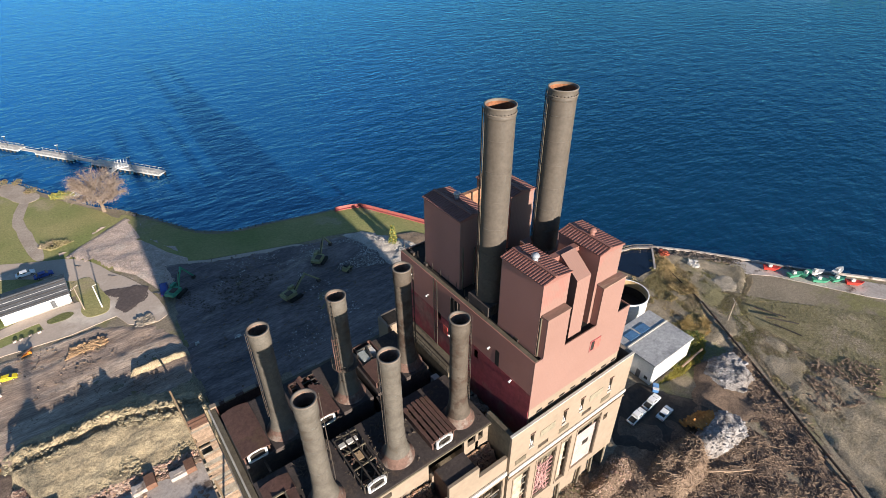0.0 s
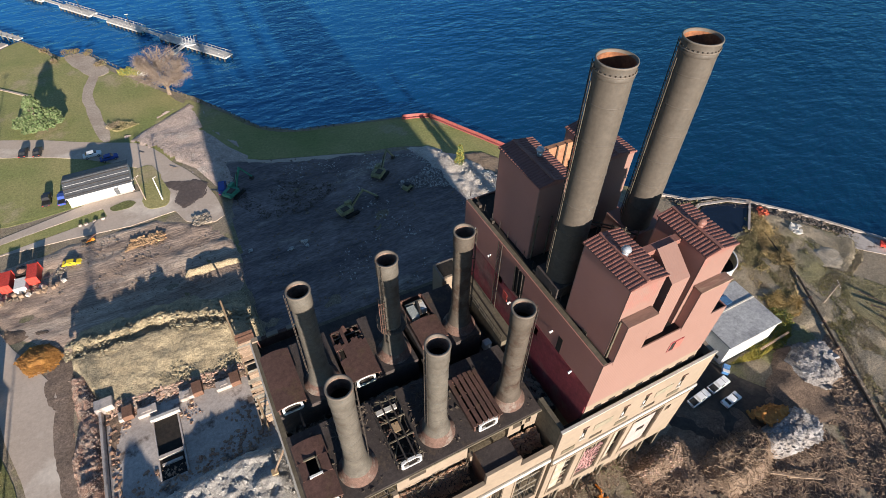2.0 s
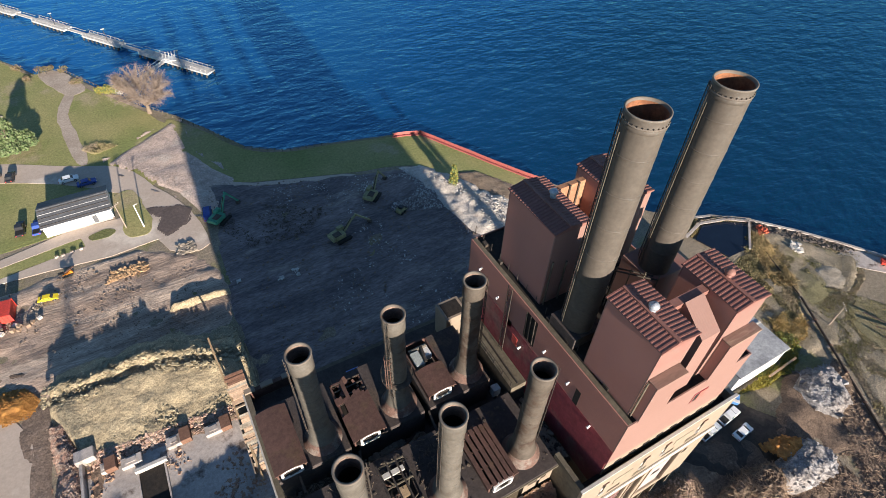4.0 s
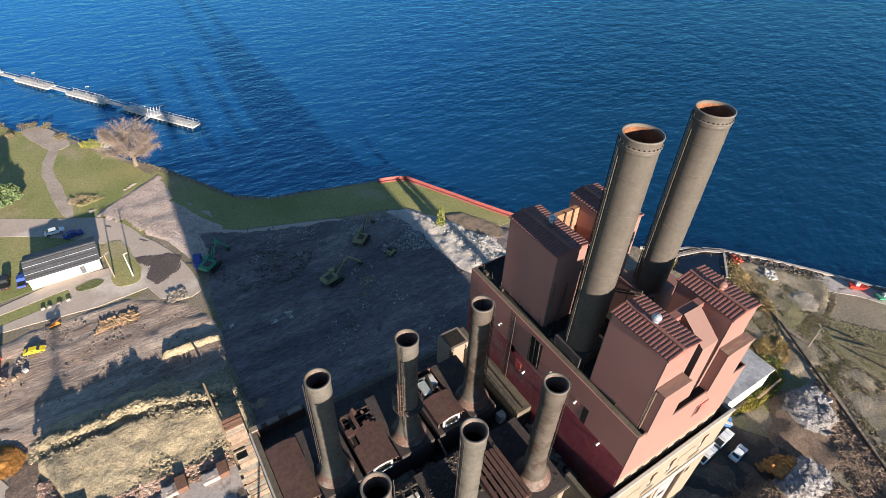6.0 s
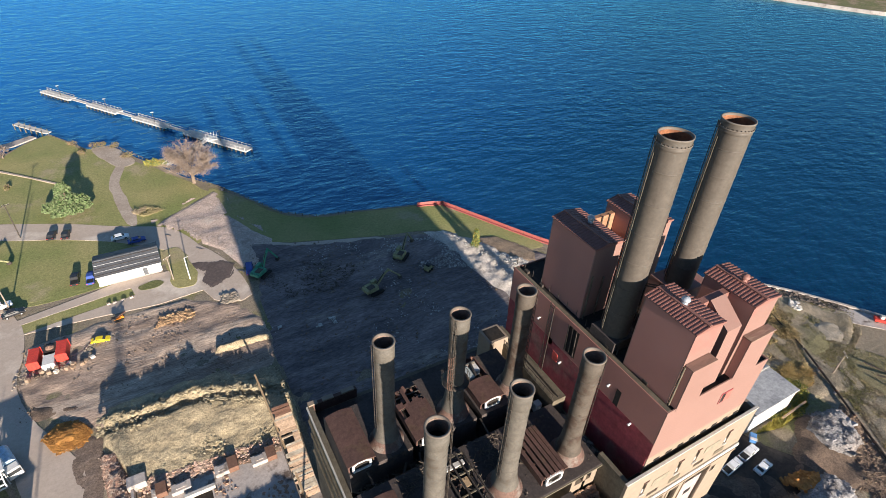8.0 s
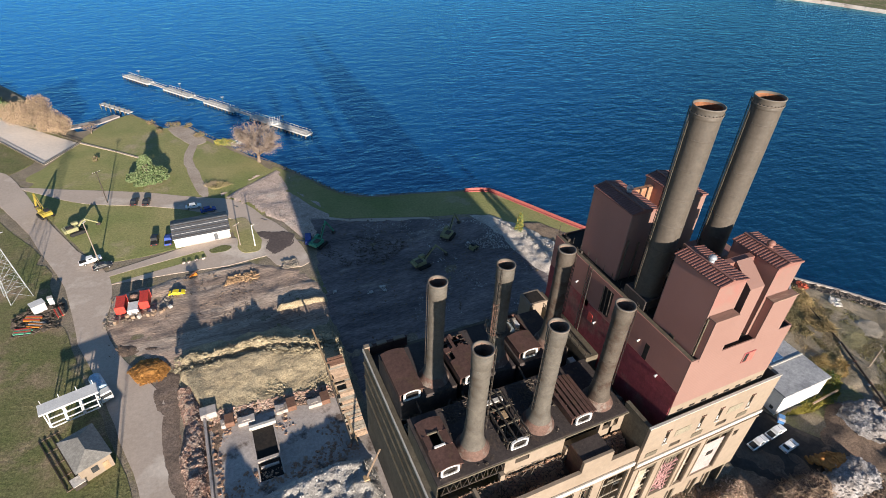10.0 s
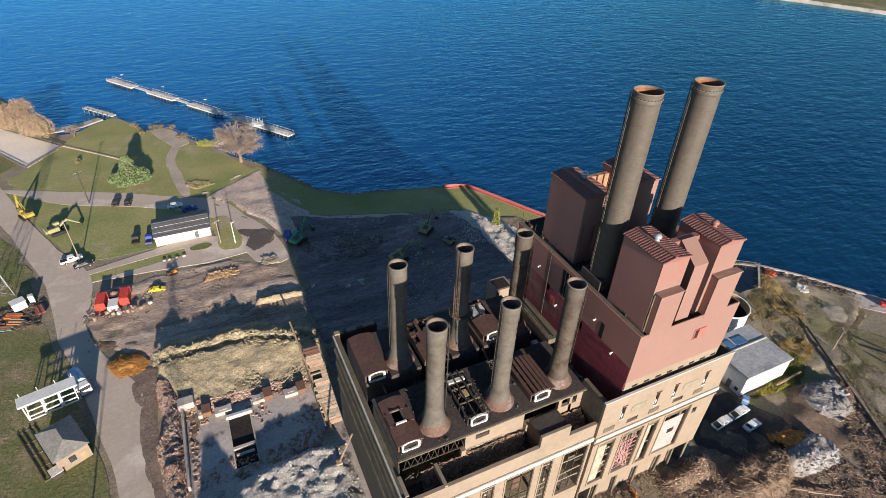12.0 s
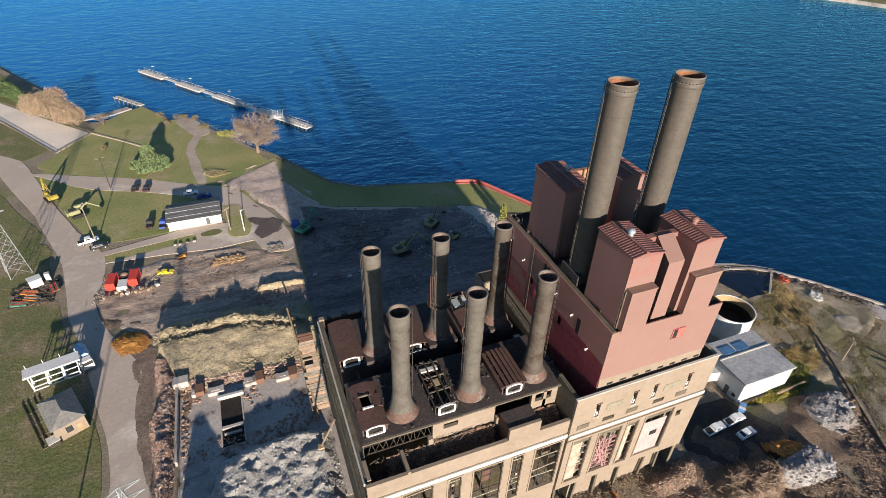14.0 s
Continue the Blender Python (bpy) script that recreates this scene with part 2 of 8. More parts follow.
def box(x0, y0, z0, x1, y1, z1, bm=None, bevel=0.0):
    bm = bm or bmesh.new()
    r = bmesh.ops.create_cube(bm, size=1.0, matrix=Matrix.Translation(((x0 + x1) / 2, (y0 + y1) / 2, (z0 + z1) / 2)) @ Matrix.Diagonal((x1 - x0, y1 - y0, z1 - z0, 1)))
    if bevel:
        es = list({e for v in r["verts"] for e in v.link_edges})
        bmesh.ops.bevel(bm, geom=es, offset=bevel, segments=1, affect="EDGES")
    return bm


def beam(p, q, w=0.2, h=None, bm=None):
    """A square bar from p to q."""
    bm = bm or bmesh.new()
    p, q = Vector(p), Vector(q)
    d = q - p
    turn = d.to_track_quat("Z", "Y").to_matrix().to_4x4()
    bmesh.ops.create_cube(bm, size=1.0, matrix=Matrix.Translation((p + q) / 2) @ turn @ Matrix.Diagonal((w, h or w, max(d.length, 0.01), 1)))
    return bm


def rod(p, q, r0, r1=None, seg=10, bm=None):
    bm = bm or bmesh.new()
    p, q = Vector(p), Vector(q)
    d = q - p
    turn = d.to_track_quat("Z", "Y").to_matrix().to_4x4()
    bmesh.ops.create_cone(bm, cap_ends=True, segments=seg, radius1=r0, radius2=r0 if r1 is None else r1, depth=max(d.length, 0.01), matrix=Matrix.Translation((p + q) / 2) @ turn)
    return bm


def lathe(profile, seg=48, bm=None):
    """Turns (radius, height) pairs round the z axis."""
    bm = bm or bmesh.new()
    rings = [[bm.verts.new((r * math.cos(2 * math.pi * k / seg), r * math.sin(2 * math.pi * k / seg), z)) for k in range(seg)] for r, z in profile]
    for a, b in zip(rings, rings[1:]):
        for k in range(seg):
            f = bm.faces.new((a[k], a[(k + 1) % seg], b[(k + 1) % seg], b[k]))
            f.smooth = True
    return bm


def curve_round(pts, n=4):
    """A closed Catmull-Rom line through the corners."""
    out = []
    k = len(pts)
    for i in range(k):
        p0, p1, p2, p3 = (Vector(pts[(i + j) % k]) for j in (-1, 0, 1, 2))
        for s in range(n):
            t = s / n
            out.append(0.5 * ((2 * p1) + (p2 - p0) * t + (2 * p0 - 5 * p1 + 4 * p2 - p3) * t * t + (3 * p1 - p0 - 3 * p2 + p3) * t ** 3))
    return [(v.x, v.y) for v in out]


def sheet(pts, z, thick=0.3, rounded=4, wobble=0.0):
    """A flat slab with the outline pts, its top at z."""
    if rounded:
        pts = curve_round(pts, rounded)
    bm = bmesh.new()
    vs = []
    for x, y in pts:
        if wobble:
            x += wobble * noise.noise((x * 0.3, y * 0.3, 3.0))
            y += wobble * noise.noise((x * 0.3, y * 0.3, 9.0))
        vs.append(bm.verts.new((x, y, z)))
    f = bm.faces.new(vs)
    f.normal_update()
    if f.normal.z < 0:
        f.normal_flip()
    r = bmesh.ops.extrude_face_region(bm, geom=[f])
    bmesh.ops.translate(bm, verts=[v for v in r["geom"] if isinstance(v, bmesh.types.BMVert)], vec=(0, 0, -thick))
    bmesh.ops.triangulate(bm, faces=bm.faces[:])
    bmesh.ops.recalc_face_normals(bm, faces=bm.faces[:])
    return bm


def inside(x, y, pts):
    hit = np.zeros_like(x, dtype=bool)
    k = len(pts)
    for i in range(k):
        (xa, ya), (xb, yb) = pts[i], pts[(i + 1) % k]
        cross = ((ya > y) != (yb > y)) & (x < (xb - xa) * (y - ya) / ((yb - ya) or 1e-9) + xa)
        hit ^= cross
    return hit


def edge_distance(x, y, pts):
    d = np.full_like(x, 1e9)
    k = len(pts)
    for i in range(k):
        a, b = np.array(pts[i]), np.array(pts[(i + 1) % k])
        ab = b - a
        t = np.clip(((x - a[0]) * ab[0] + (y - a[1]) * ab[1]) / max(ab @ ab, 1e-9), 0, 1)
        d = np.minimum(d, np.hypot(x - a[0] - t * ab[0], y - a[1] - t * ab[1]))
    return d


def fbm(x, y, scale, seed=0.0, octaves=4):
    """Smooth value noise on arrays."""
    total, amp = np.zeros_like(x, dtype=float), 1.0
    for o in range(octaves):
        f = scale * 2 ** o
        u, v = x * f + seed * 17.3 + o * 5.1, y * f - seed * 9.7 + o * 3.3
        iu, iv = np.floor(u), np.floor(v)
        fu, fv = u - iu, v - iv
        fu, fv = fu * fu * (3 - 2 * fu), fv * fv * (3 - 2 * fv)

        def h(a, b):
            s = np.sin(a * 127.1 + b * 311.7 + seed * 74.7) * 43758.5453
            return s - np.floor(s)

        total += amp * ((h(iu, iv) * (1 - fu) + h(iu + 1, iv) * fu) * (1 - fv) + (h(iu, iv + 1) * (1 - fu) + h(iu + 1, iv + 1) * fu) * fv - 0.5)
        amp *= 0.5
    return total


def relief(pts, step, rise, fade=2.0, base=-0.15, rough=0.3, scale=0.3, seed=1.0, shape=None, ragged=1.2):
    """Height field over an outline: rises from base at the rim to rise inside, with noise. shape(x, y) may give the height."""
    xs, ys = [p[0] for p in pts], [p[1] for p in pts]
    gx, gy = np.arange(min(xs), max(xs) + step, step), np.arange(min(ys), max(ys) + step, step)
    X, Y = np.meshgrid(gx, gy)
    ins = inside(X + ragged * fbm(X, Y, 0.25, seed + 5), Y + ragged * fbm(X, Y, 0.25, seed + 8), pts)
    k = np.clip(edge_distance(X, Y, pts) / fade, 0, 1)
    k = k * k * (3 - 2 * k)
    Z = shape(X, Y) if shape else rise * np.ones_like(X)
    Z = base + (Z - base) * k + rough * fbm(X, Y, scale, seed) * (0.25 + 0.75 * k)
    idx = -np.ones(X.shape, dtype=int)
    cell = ins[:-1, :-1] & ins[1:, :-1] & ins[:-1, 1:] & ins[1:, 1:]
    use = np.zeros(X.shape, dtype=bool)
    for dy in (0, 1):
        for dx in (0, 1):
            use[dy:dy + cell.shape[0], dx:dx + cell.shape[1]] |= cell
    idx[use] = np.arange(use.sum())
    verts = np.column_stack((X[use], Y[use], Z[use]))
    r, c = np.nonzero(cell)
    faces = np.column_stack((idx[r, c], idx[r, c + 1], idx[r + 1, c + 1], idx[r + 1, c]))
    return verts, faces


def heap_top(pts, rise=1.0, fade=2.0, base=-0.15, rough=0.3, scale=0.3, seed=1.0, shape=None):
    """The surface of such a height field, as a function of the place."""
    def top_(x, y):
        k = np.clip(edge_distance(x, y, pts) / fade, 0, 1)
        k = k * k * (3 - 2 * k)
        return base + ((shape(x, y) if shape else rise) - base) * k + rough * fbm(x, y, scale, seed) * (0.25 + 0.75 * k) + 0.02
    return top_


def raw(name, verts, faces, material, smooth=False):
    me = bpy.data.meshes.new(name)
    me.from_pydata([tuple(v) for v in verts], [], [tuple(int(i) for i in f) for f in faces])
    for m in material if isinstance(material, (list, tuple)) else [material]:
        me.materials.append(m)
    if smooth:
        me.polygons.foreach_set("use_smooth", [True] * len(me.polygons))
    me.update()
    return new(name, me)


def terrain(name, label, category, material, pts, step=0.8, kind="structure", **kw):
    v, f = relief(pts, step, **kw)
    return tagged(raw(name, v, f, material, True), label, category, kind=kind)


CUBE = np.array([(x, y, z) for z in (-1, 1) for y in (-1, 1) for x in (-1, 1)], dtype=float)
CUBE_F = np.array([(0, 2, 3, 1), (4, 5, 7, 6), (0, 1, 5, 4), (2, 6, 7, 3), (0, 4, 6, 2), (1, 3, 7, 5)])


def lumps(places, sizes, flat=0.6, long=1.0, seed=1, grow=1.0):
    """Broken blocks at the places: one array of vertices and faces."""
    rng = np.random.RandomState(seed)
    k = len(places)
    v = CUBE[None] * (1 + 0.35 * (rng.rand(k, 8, 3) - 0.5) * 2)
    v = v * (np.array(sizes)[:, None, None] * 0.5) * np.stack((1 + (long - 1) * rng.rand(k), np.ones(k), flat * (0.6 + 0.8 * rng.rand(k))), 1)[:, None, :]
    a, b = rng.rand(k) * 6.28, (rng.rand(k) - 0.5) * 0.9
    ca, sa, cb, sb = np.cos(a), np.sin(a), np.cos(b), np.sin(b)
    x, y, z = v[..., 0], v[..., 1], v[..., 2]
    x, z = x * cb[:, None] - z * sb[:, None], x * sb[:, None] + z * cb[:, None]
    x, y = x * ca[:, None] - y * sa[:, None], x * sa[:, None] + y * ca[:, None]
    v = np.stack((x, y, z), -1) + np.array(places)[:, None, :]
    f = (CUBE_F[None] + 8 * np.arange(k)[:, None, None]).reshape(-1, 4)
    return v.reshape(-1, 3), f


def scatter(pts, n, seed, ground=None, keep=None):
    rng = np.random.RandomState(seed)
    xs, ys = [p[0] for p in pts], [p[1] for p in pts]
    x, y = min(xs) + rng.rand(n * 4) * (max(xs) - min(xs)), min(ys) + rng.rand(n * 4) * (max(ys) - min(ys))
    ok = inside(x, y, pts)
    if keep is not None:
        ok &= keep(x, y)
    x, y = x[ok][:n], y[ok][:n]
    z = ground(x, y) if ground else np.zeros_like(x)
    return np.column_stack((x, y, z))


def debris(name, label, category, material, pts, n, lo, hi, seed, ground=None, flat=0.6, long=1.0, keep=None):
    p = scatter(pts, n, seed, ground, keep)
    rng = np.random.RandomState(seed + 99)
    s = lo + (hi - lo) * rng.rand(len(p)) ** 5
    v, f = lumps(p, s, flat, long, seed)
    return tagged(raw(name, v, f, material), label, category, kind="stuff")


def sticks(name, label, category, material, pts, n, lo, hi, seed, ground=None, keep=None):
    """Thin splintered lengths lying about."""
    p = scatter(pts, n, seed, ground, keep)
    rng = np.random.RandomState(seed + 7)
    k = len(p)
    a, b = rng.rand(k) * 6.28, (rng.rand(k) - 0.5) * 0.5
    ln = lo + (hi - lo) * rng.rand(k) ** 2
    d = np.stack((np.cos(a) * np.cos(b), np.sin(a) * np.cos(b), np.sin(b)), 1) * ln[:, None] / 2
    w = np.stack((-np.sin(a), np.cos(a), 0 * a), 1) * (0.025 + 0.045 * rng.rand(k))[:, None]
    h = np.array((0, 0, 0.07))
    V = np.stack((p - d - w, p - d + w, p - d + h, p + d - w, p + d + w, p + d + h), 1).reshape(-1, 3)
    F = np.concatenate([np.array(q)[None] + 6 * np.arange(k)[:, None] for q in ((0, 1, 4, 3), (1, 2, 5, 4), (2, 0, 3, 5))])
    return tagged(raw(name, V, F, material), label, category, kind="stuff")


# ---- land and water ----
WATER_Z = -1.6
SHORE = [(-260, 560), (-180, 440), (-120, 345), (-105, 319), (-86, 288), (-72, 262), (-60, 238), (-54, 238), (-48, 246), (-41, 251), (-34, 240), (-28, 230), (-21, 231), (-14, 217), (-7, 206),
         (-1, 195), (8, 184.5), (14, 173.5), (22, 159), (31, 152.5), (45, 149.5), (63, 145), (70.5, 142.3), (75, 133), (81, 121), (86.5, 111.5), (96, 96), (106, 84), (113, 77), (119, 75),
         (127, 68.8), (134, 60.8), (141, 51.2), (147, 42), (154, 33.3), (161.5, 24), (190, -12), (330, -190)]
land = bmesh.new()
top = [land.verts.new((x, y, 0)) for x, y in SHORE + [(330, -700), (-700, -700), (-700, 560)]]
f = land.faces.new(top)
f.normal_update()
if f.normal.z < 0:
    f.normal_flip()
low = [land.verts.new((x + (4 if y < 260 else 8), y + 3, -5)) for x, y in SHORE]
for i in range(len(SHORE) - 1):
    land.faces.new((top[i + 1], top[i], low[i], low[i + 1]))
bmesh.ops.triangulate(land, faces=land.faces[:])
bmesh.ops.recalc_face_normals(land, faces=land.faces[:])
setting("ground", land, surf("bare_trodden_earth", (0.30, 0.245, 0.18), (0.215, 0.178, 0.128), 0.1, 1.4, 0.95, 0.7, c=(0.20, 0.185, 0.085), c_scale=0.07, c_cut=0.52, dist=0.2, grit=0.35), "bare trodden earth with patches of weeds", "ground")

sea = bmesh.new()
bmesh.ops.create_grid(sea, x_segments=1, y_segments=1, size=2600, matrix=Matrix.Translation((600, 900, WATER_Z)))
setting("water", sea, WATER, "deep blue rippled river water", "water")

# far bank beyond the water
setting("ground_far_bank", sheet([(500, 374), (522, 338), (540, 299), (558, 263), (592, 216), (700, 150), (1200, 150), (1200, 1100), (640, 620)], 1.2, 4, 0), GRASS_ROUGH, "distant grassy river bank", "ground")
setting("pavement_far_bank", sheet([(498, 373.5), (520, 337), (538, 298), (556, 262), (590, 214), (591.5, 215), (557.5, 263), (539.5, 299), (521.5, 338), (499.5, 374.5)], 1.35, 4, 0), CONCRETE, "pale stone edge of the distant bank", "bank edge")

# lawns
def lawn(name, pts, material, label, order):
    setting(name, sheet(pts, 0.05 + 0.004 * order, 0.4, 4, 0.6), material, label, "grass")


lawn("grass_park_ground", [(-70, 194), (-60, 208), (-58, 222), (-50, 238), (-41, 248), (-32, 234), (-24, 228), (-14, 213), (-6, 200), (3, 184), (8, 172), (2, 160), (-4, 152), (-14, 146), (-28, 143), (-46, 143.5), (-56, 160), (-64, 178)], GRASS, "sunlit park lawn round the paths", 0)
lawn("grass_shore", [(5, 183), (13, 173), (21.5, 158), (31, 151.5), (45, 148.5), (63, 144), (70, 141), (74.5, 132), (80.5, 120), (85.5, 110.5), (84, 108), (76, 110), (72, 118), (66.5, 118), (61, 129), (43, 134.5), (20, 142), (9, 149.5), (3, 166)], GRASS, "green shore lawn between yard and river", 1)
lawn("grass_tree_lawn", [(-17, 172), (-21, 188), (-20.5, 199), (-18, 210), (-11, 208), (-5, 199), (2, 187), (2, 181), (-3, 175), (-10, 167.5)], GRASS, "sunlit lawn with a bare tree", 2)
lawn("grass_park", [(-24, 173), (-26, 190), (-27, 205), (-24, 214), (-31, 232), (-41, 249), (-50, 242), (-58, 228), (-66, 210), (-71, 200), (-54, 188.5), (-36, 180)], GRASS, "sunlit park lawn beside the river", 3)
lawn("grass_middle", [(-60, 184), (-51, 176), (-33, 167.5), (-23, 161.5), (-26, 156), (-28.5, 151), (-29, 144.5), (-43, 144.5), (-50, 151), (-58, 166)], GRASS, "sunlit lawn beside the white shed", 4)
lawn("grass_strip", [(-46, 135.6), (-34, 137.8), (-22, 139.4), (-21.3, 136.2), (-34, 134.5), (-45.6, 132.6)], GRASS, "narrow grass verge beside the road", 5)
lawn("grass_west", [(-37, 40), (-37.5, 59), (-38.5, 70), (-42, 82.5), (-46, 95), (-51, 111), (-55, 122), (-72, 132), (-110, 140), (-120, 40)], GRASS_ROUGH, "patchy rough grass with wheel ruts", 6)
lawn("grass_verge", [(-62, 148), (-72, 170), (-82, 188), (-110, 215), (-140, 180), (-95, 142)], GRASS_ROUGH, "rough grass under the pylon", 7)
lawn("grass_court_side", [(-96, 258), (-84, 241), (-71.5, 220), (-72, 212), (-79, 206), (-86, 216), (-100, 228), (-130, 262), (-120, 285)], GRASS_ROUGH, "worn brown-green grass beside the court", 10)
lawn("grass_court_shore", [(-62, 229), (-66, 240), (-74, 258), (-90, 284), (-108, 318), (-125, 340), (-118, 300), (-96, 272), (-82, 257)], GRASS_ROUGH, "rough grass behind the willow", 11)
lawn("grass_pylon", [(-56, 124), (-57, 134), (-63, 149), (-95, 143), (-112, 140), (-72, 131)], GRASS_ROUGH, "patchy grass round the pylon foot", 12)
lawn("grass_east", [(126, 41), (133, 33), (145, 18), (152, 4), (130, 2), (118, 9), (119, 24), (119, 36)], surf("trodden_dry_grass", (0.265, 0.225, 0.135), (0.19, 0.165, 0.09), 0.12, 1.4, 0.95, 0.8, c=(0.32, 0.26, 0.185), c_scale=0.08, c_cut=0.54, dist=0.2, grit=0.4), "rough grass beside the service track", 8)
lawn("grass_brush", [(97, 39), (104, 39), (112, 44), (119, 50), (126, 60), (127, 66), (121, 68), (113, 65), (104, 61), (97, 51)], BRUSH, "dry brush bank beside the tank", 9)


def road(name, pts, material, rounded, label, order):
    setting(name, sheet(pts, 0.10 + 0.004 * order, 0.4, rounded, 0.6), material, label, "road" if name.startswith("road") else "pavement")


road("road_main", [(-36, 50), (-36.5, 62), (-37.3, 70), (-40.6, 82), (-44, 95), (-49.5, 112), (-52.5, 128), (-60, 150), (-69, 172), (-79, 191), (-88, 215), (-78, 208), (-72, 196), (-64, 176), (-56, 158), (-46, 140), (-43.5, 128), (-44.3, 115), (-40, 103), (-33, 90), (-33.5, 81), (-32.5, 72), (-29, 59), (-28, 50)], ASPHALT, 3, "worn pale asphalt site road", 0)
road("road_park", [(-72, 195.5), (-54, 187.4), (-36, 179.4), (-21, 170.6), (-10, 164.5), (-3, 152), (3, 138), (5, 124), (-4, 126), (-10, 150), (-15, 156), (-23, 162.6), (-33, 168.6), (-51, 177), (-62, 185.5)], ASPHALT, 3, "pale asphalt lane through the park", 1)
road("road_service", [(-46, 138), (-30, 141.6), (-23, 143.8), (-12, 143), (-8, 146.8), (-3, 141), (-4, 131), (-16, 130), (-29, 131.2), (-42, 132.6), (-45.8, 132.4), (-34, 134.3), (-21, 136), (-21.5, 139.6), (-34, 138), (-45, 136)], ASPHALT, 0, "asphalt strip beside the yard", 2)
road("road_yard", [(6, 150), (20, 141.5), (43, 134), (42, 132.5), (22, 138), (14, 137), (7, 142)], ASPHALT, 2, "asphalt lane along the lawn in shade", 3)
road("pavement_path", [(-20.3, 213), (-23.3, 200), (-22.3, 188), (-20, 172), (-17, 171.5), (-19.2, 188), (-20.3, 199.5), (-17.8, 211)], GRAVEL, 3, "pale gravel footpath across the lawn", 4)
road("pavement_lookout", [(-27.5, 230.5), (-21, 230), (-14.6, 215), (-17.5, 210.5), (-20.5, 212.5), (-25, 222)], GRAVEL, 3, "pale gravel lookout by the water", 5)
road("pavement_court", [(-98, 273), (-83.5, 255.5), (-57.8, 225.7), (-67.3, 210.8), (-90, 245.4), (-106, 268)], SAND, 0, "pale sand court with a low fence", 6)
road("pavement_riverside", [(133, 49), (141, 41), (152, 22), (170, 0), (180, -5), (162, 20), (147, 40), (139.5, 51)], CONCRETE, 2, "pale concrete apron at the river", 7)
setting("pavement_ramp", sheet([(-62, 241), (-52, 243.5), (-45, 249), (-47, 251.5), (-54, 247), (-63, 244.5)], 0.3, 0.5, 0), CONCRETE, "grey concrete boat ramp beside the jetty", "ramp")
setting("trim_lawn_edging", sheet([(-58, 226.2), (-46, 214.5), (-38, 206), (-37.4, 206.5), (-45.6, 215), (-57.5, 226.9)], 0.32, 0.4, 0), GRAVEL, "low pale edging across the lawn", "edging")

setting("grass_corner", sheet([(-12.6, 152), (-8.6, 152.8), (-6.8, 146), (-5.8, 137), (-7.6, 134), (-11.6, 135), (-12.2, 142)], 0.17, 0.4, 4, 0.6), GRASS, "small grass patch round a white pole", "grass")
setting("grass_shed_patch", sheet([(-19.5, 139.4), (-15.5, 140.2), (-13.8, 138.4), (-16, 137.2), (-19, 137.6)], 0.174, 0.4, 4, 0.4), GRASS_ROUGH, "worn grass patch before the shed", "grass")

# the demolition yard
terrain("ground_yard", "dark broken ground of the demolition yard", "ground", YARD, [(4, 66), (4, 100), (6, 125), (9, 148), (20, 141), (43, 134), (60, 128.5), (66, 118), (74, 108), (82, 108), (92, 96), (98, 84), (90, 66), (60, 64)], 1.0, rise=0.25, rough=0.5, scale=0.15, seed=3)
terrain("ground_tracked", "brown mud with long machine tracks", "ground", TRACKED, [(-45, 114), (-44, 128), (-29, 130.5), (-10, 130), (3, 122), (7, 108), (4, 97), (-20, 98), (-30, 96), (-34, 100), (-40, 104)], 0.6, rise=0.2, rough=0.45, scale=0.25, seed=5)
terrain("ground_bare_slope", "pale trampled earth beside the lawn", "ground", surf("pale_earth", (0.57, 0.45, 0.385), (0.41, 0.318, 0.265), 0.3, 1.6, 0.95, 0.9, c=(0.54, 0.46, 0.40), c_scale=0.15, dist=0.3, grit=0.4), [(-13.7, 167.5), (-8.4, 172.2), (0.6, 178), (7.6, 183.5), (8, 164), (13, 152), (17, 146), (14, 138), (11, 132), (4.5, 136), (1.5, 146), (-4, 153), (-8.5, 160.4)], 0.6, rise=0.3, rough=0.3, scale=0.2, seed=7, ragged=5.0)


def berm(x, y):
    """The bank of clay: a smooth face rising northward, a trench, and a ragged rubble ridge behind it."""
    o = np.zeros_like(x)
    crest = 95.6 - 0.37 * np.clip(x + 12.5, 0, None) + 0.9 * fbm(x, o, 0.3, 2.0)
    high = 3.1 + 0.6 * np.exp(-((x + 26) / 2.2) ** 2) + 1.0 * np.exp(-((x + 12.4) / 1.8) ** 2) - 0.5 * np.exp(-((x + 5) / 3) ** 2) + 0.9 * fbm(x, o, 0.5, 4.0)
    brow = crest - 2.7 + 0.9 * fbm(x, o, 0.3, 7.0)
    face = 2.7 * np.clip((y - 78.5) / (brow - 78.5), 0, 1) ** 0.85 * np.clip((brow + 1.0 - y) / 1.0, 0, 1)
    ridge = high * np.minimum(np.clip((y - crest + 3.0) / 3.0, 0, 1) ** 1.3, np.clip((crest + 7.0 - y) / 7.0, 0, 1) ** 1.2)
    trench = (2.0 + 0.9 * fbm(x, o, 0.35, 9.0)) * np.clip((y - brow) / 0.6, 0, 1) * np.clip((crest + 1 - y) / 2, 0, 1)
    return np.maximum(np.maximum(face, ridge), trench)


terrain("clay_bank", "sunlit bank of yellow clay with a ragged crest", "earth bank", YELLOW_EARTH, [(-30, 92), (-29, 102), (-15, 104), (-4, 102), (4, 98), (4.5, 86), (4, 78), (-5, 78.5), (-16, 79.5), (-25, 80)], 0.35, rise=4.0, rough=0.5, scale=0.4, fade=1.2, seed=2, shape=berm)
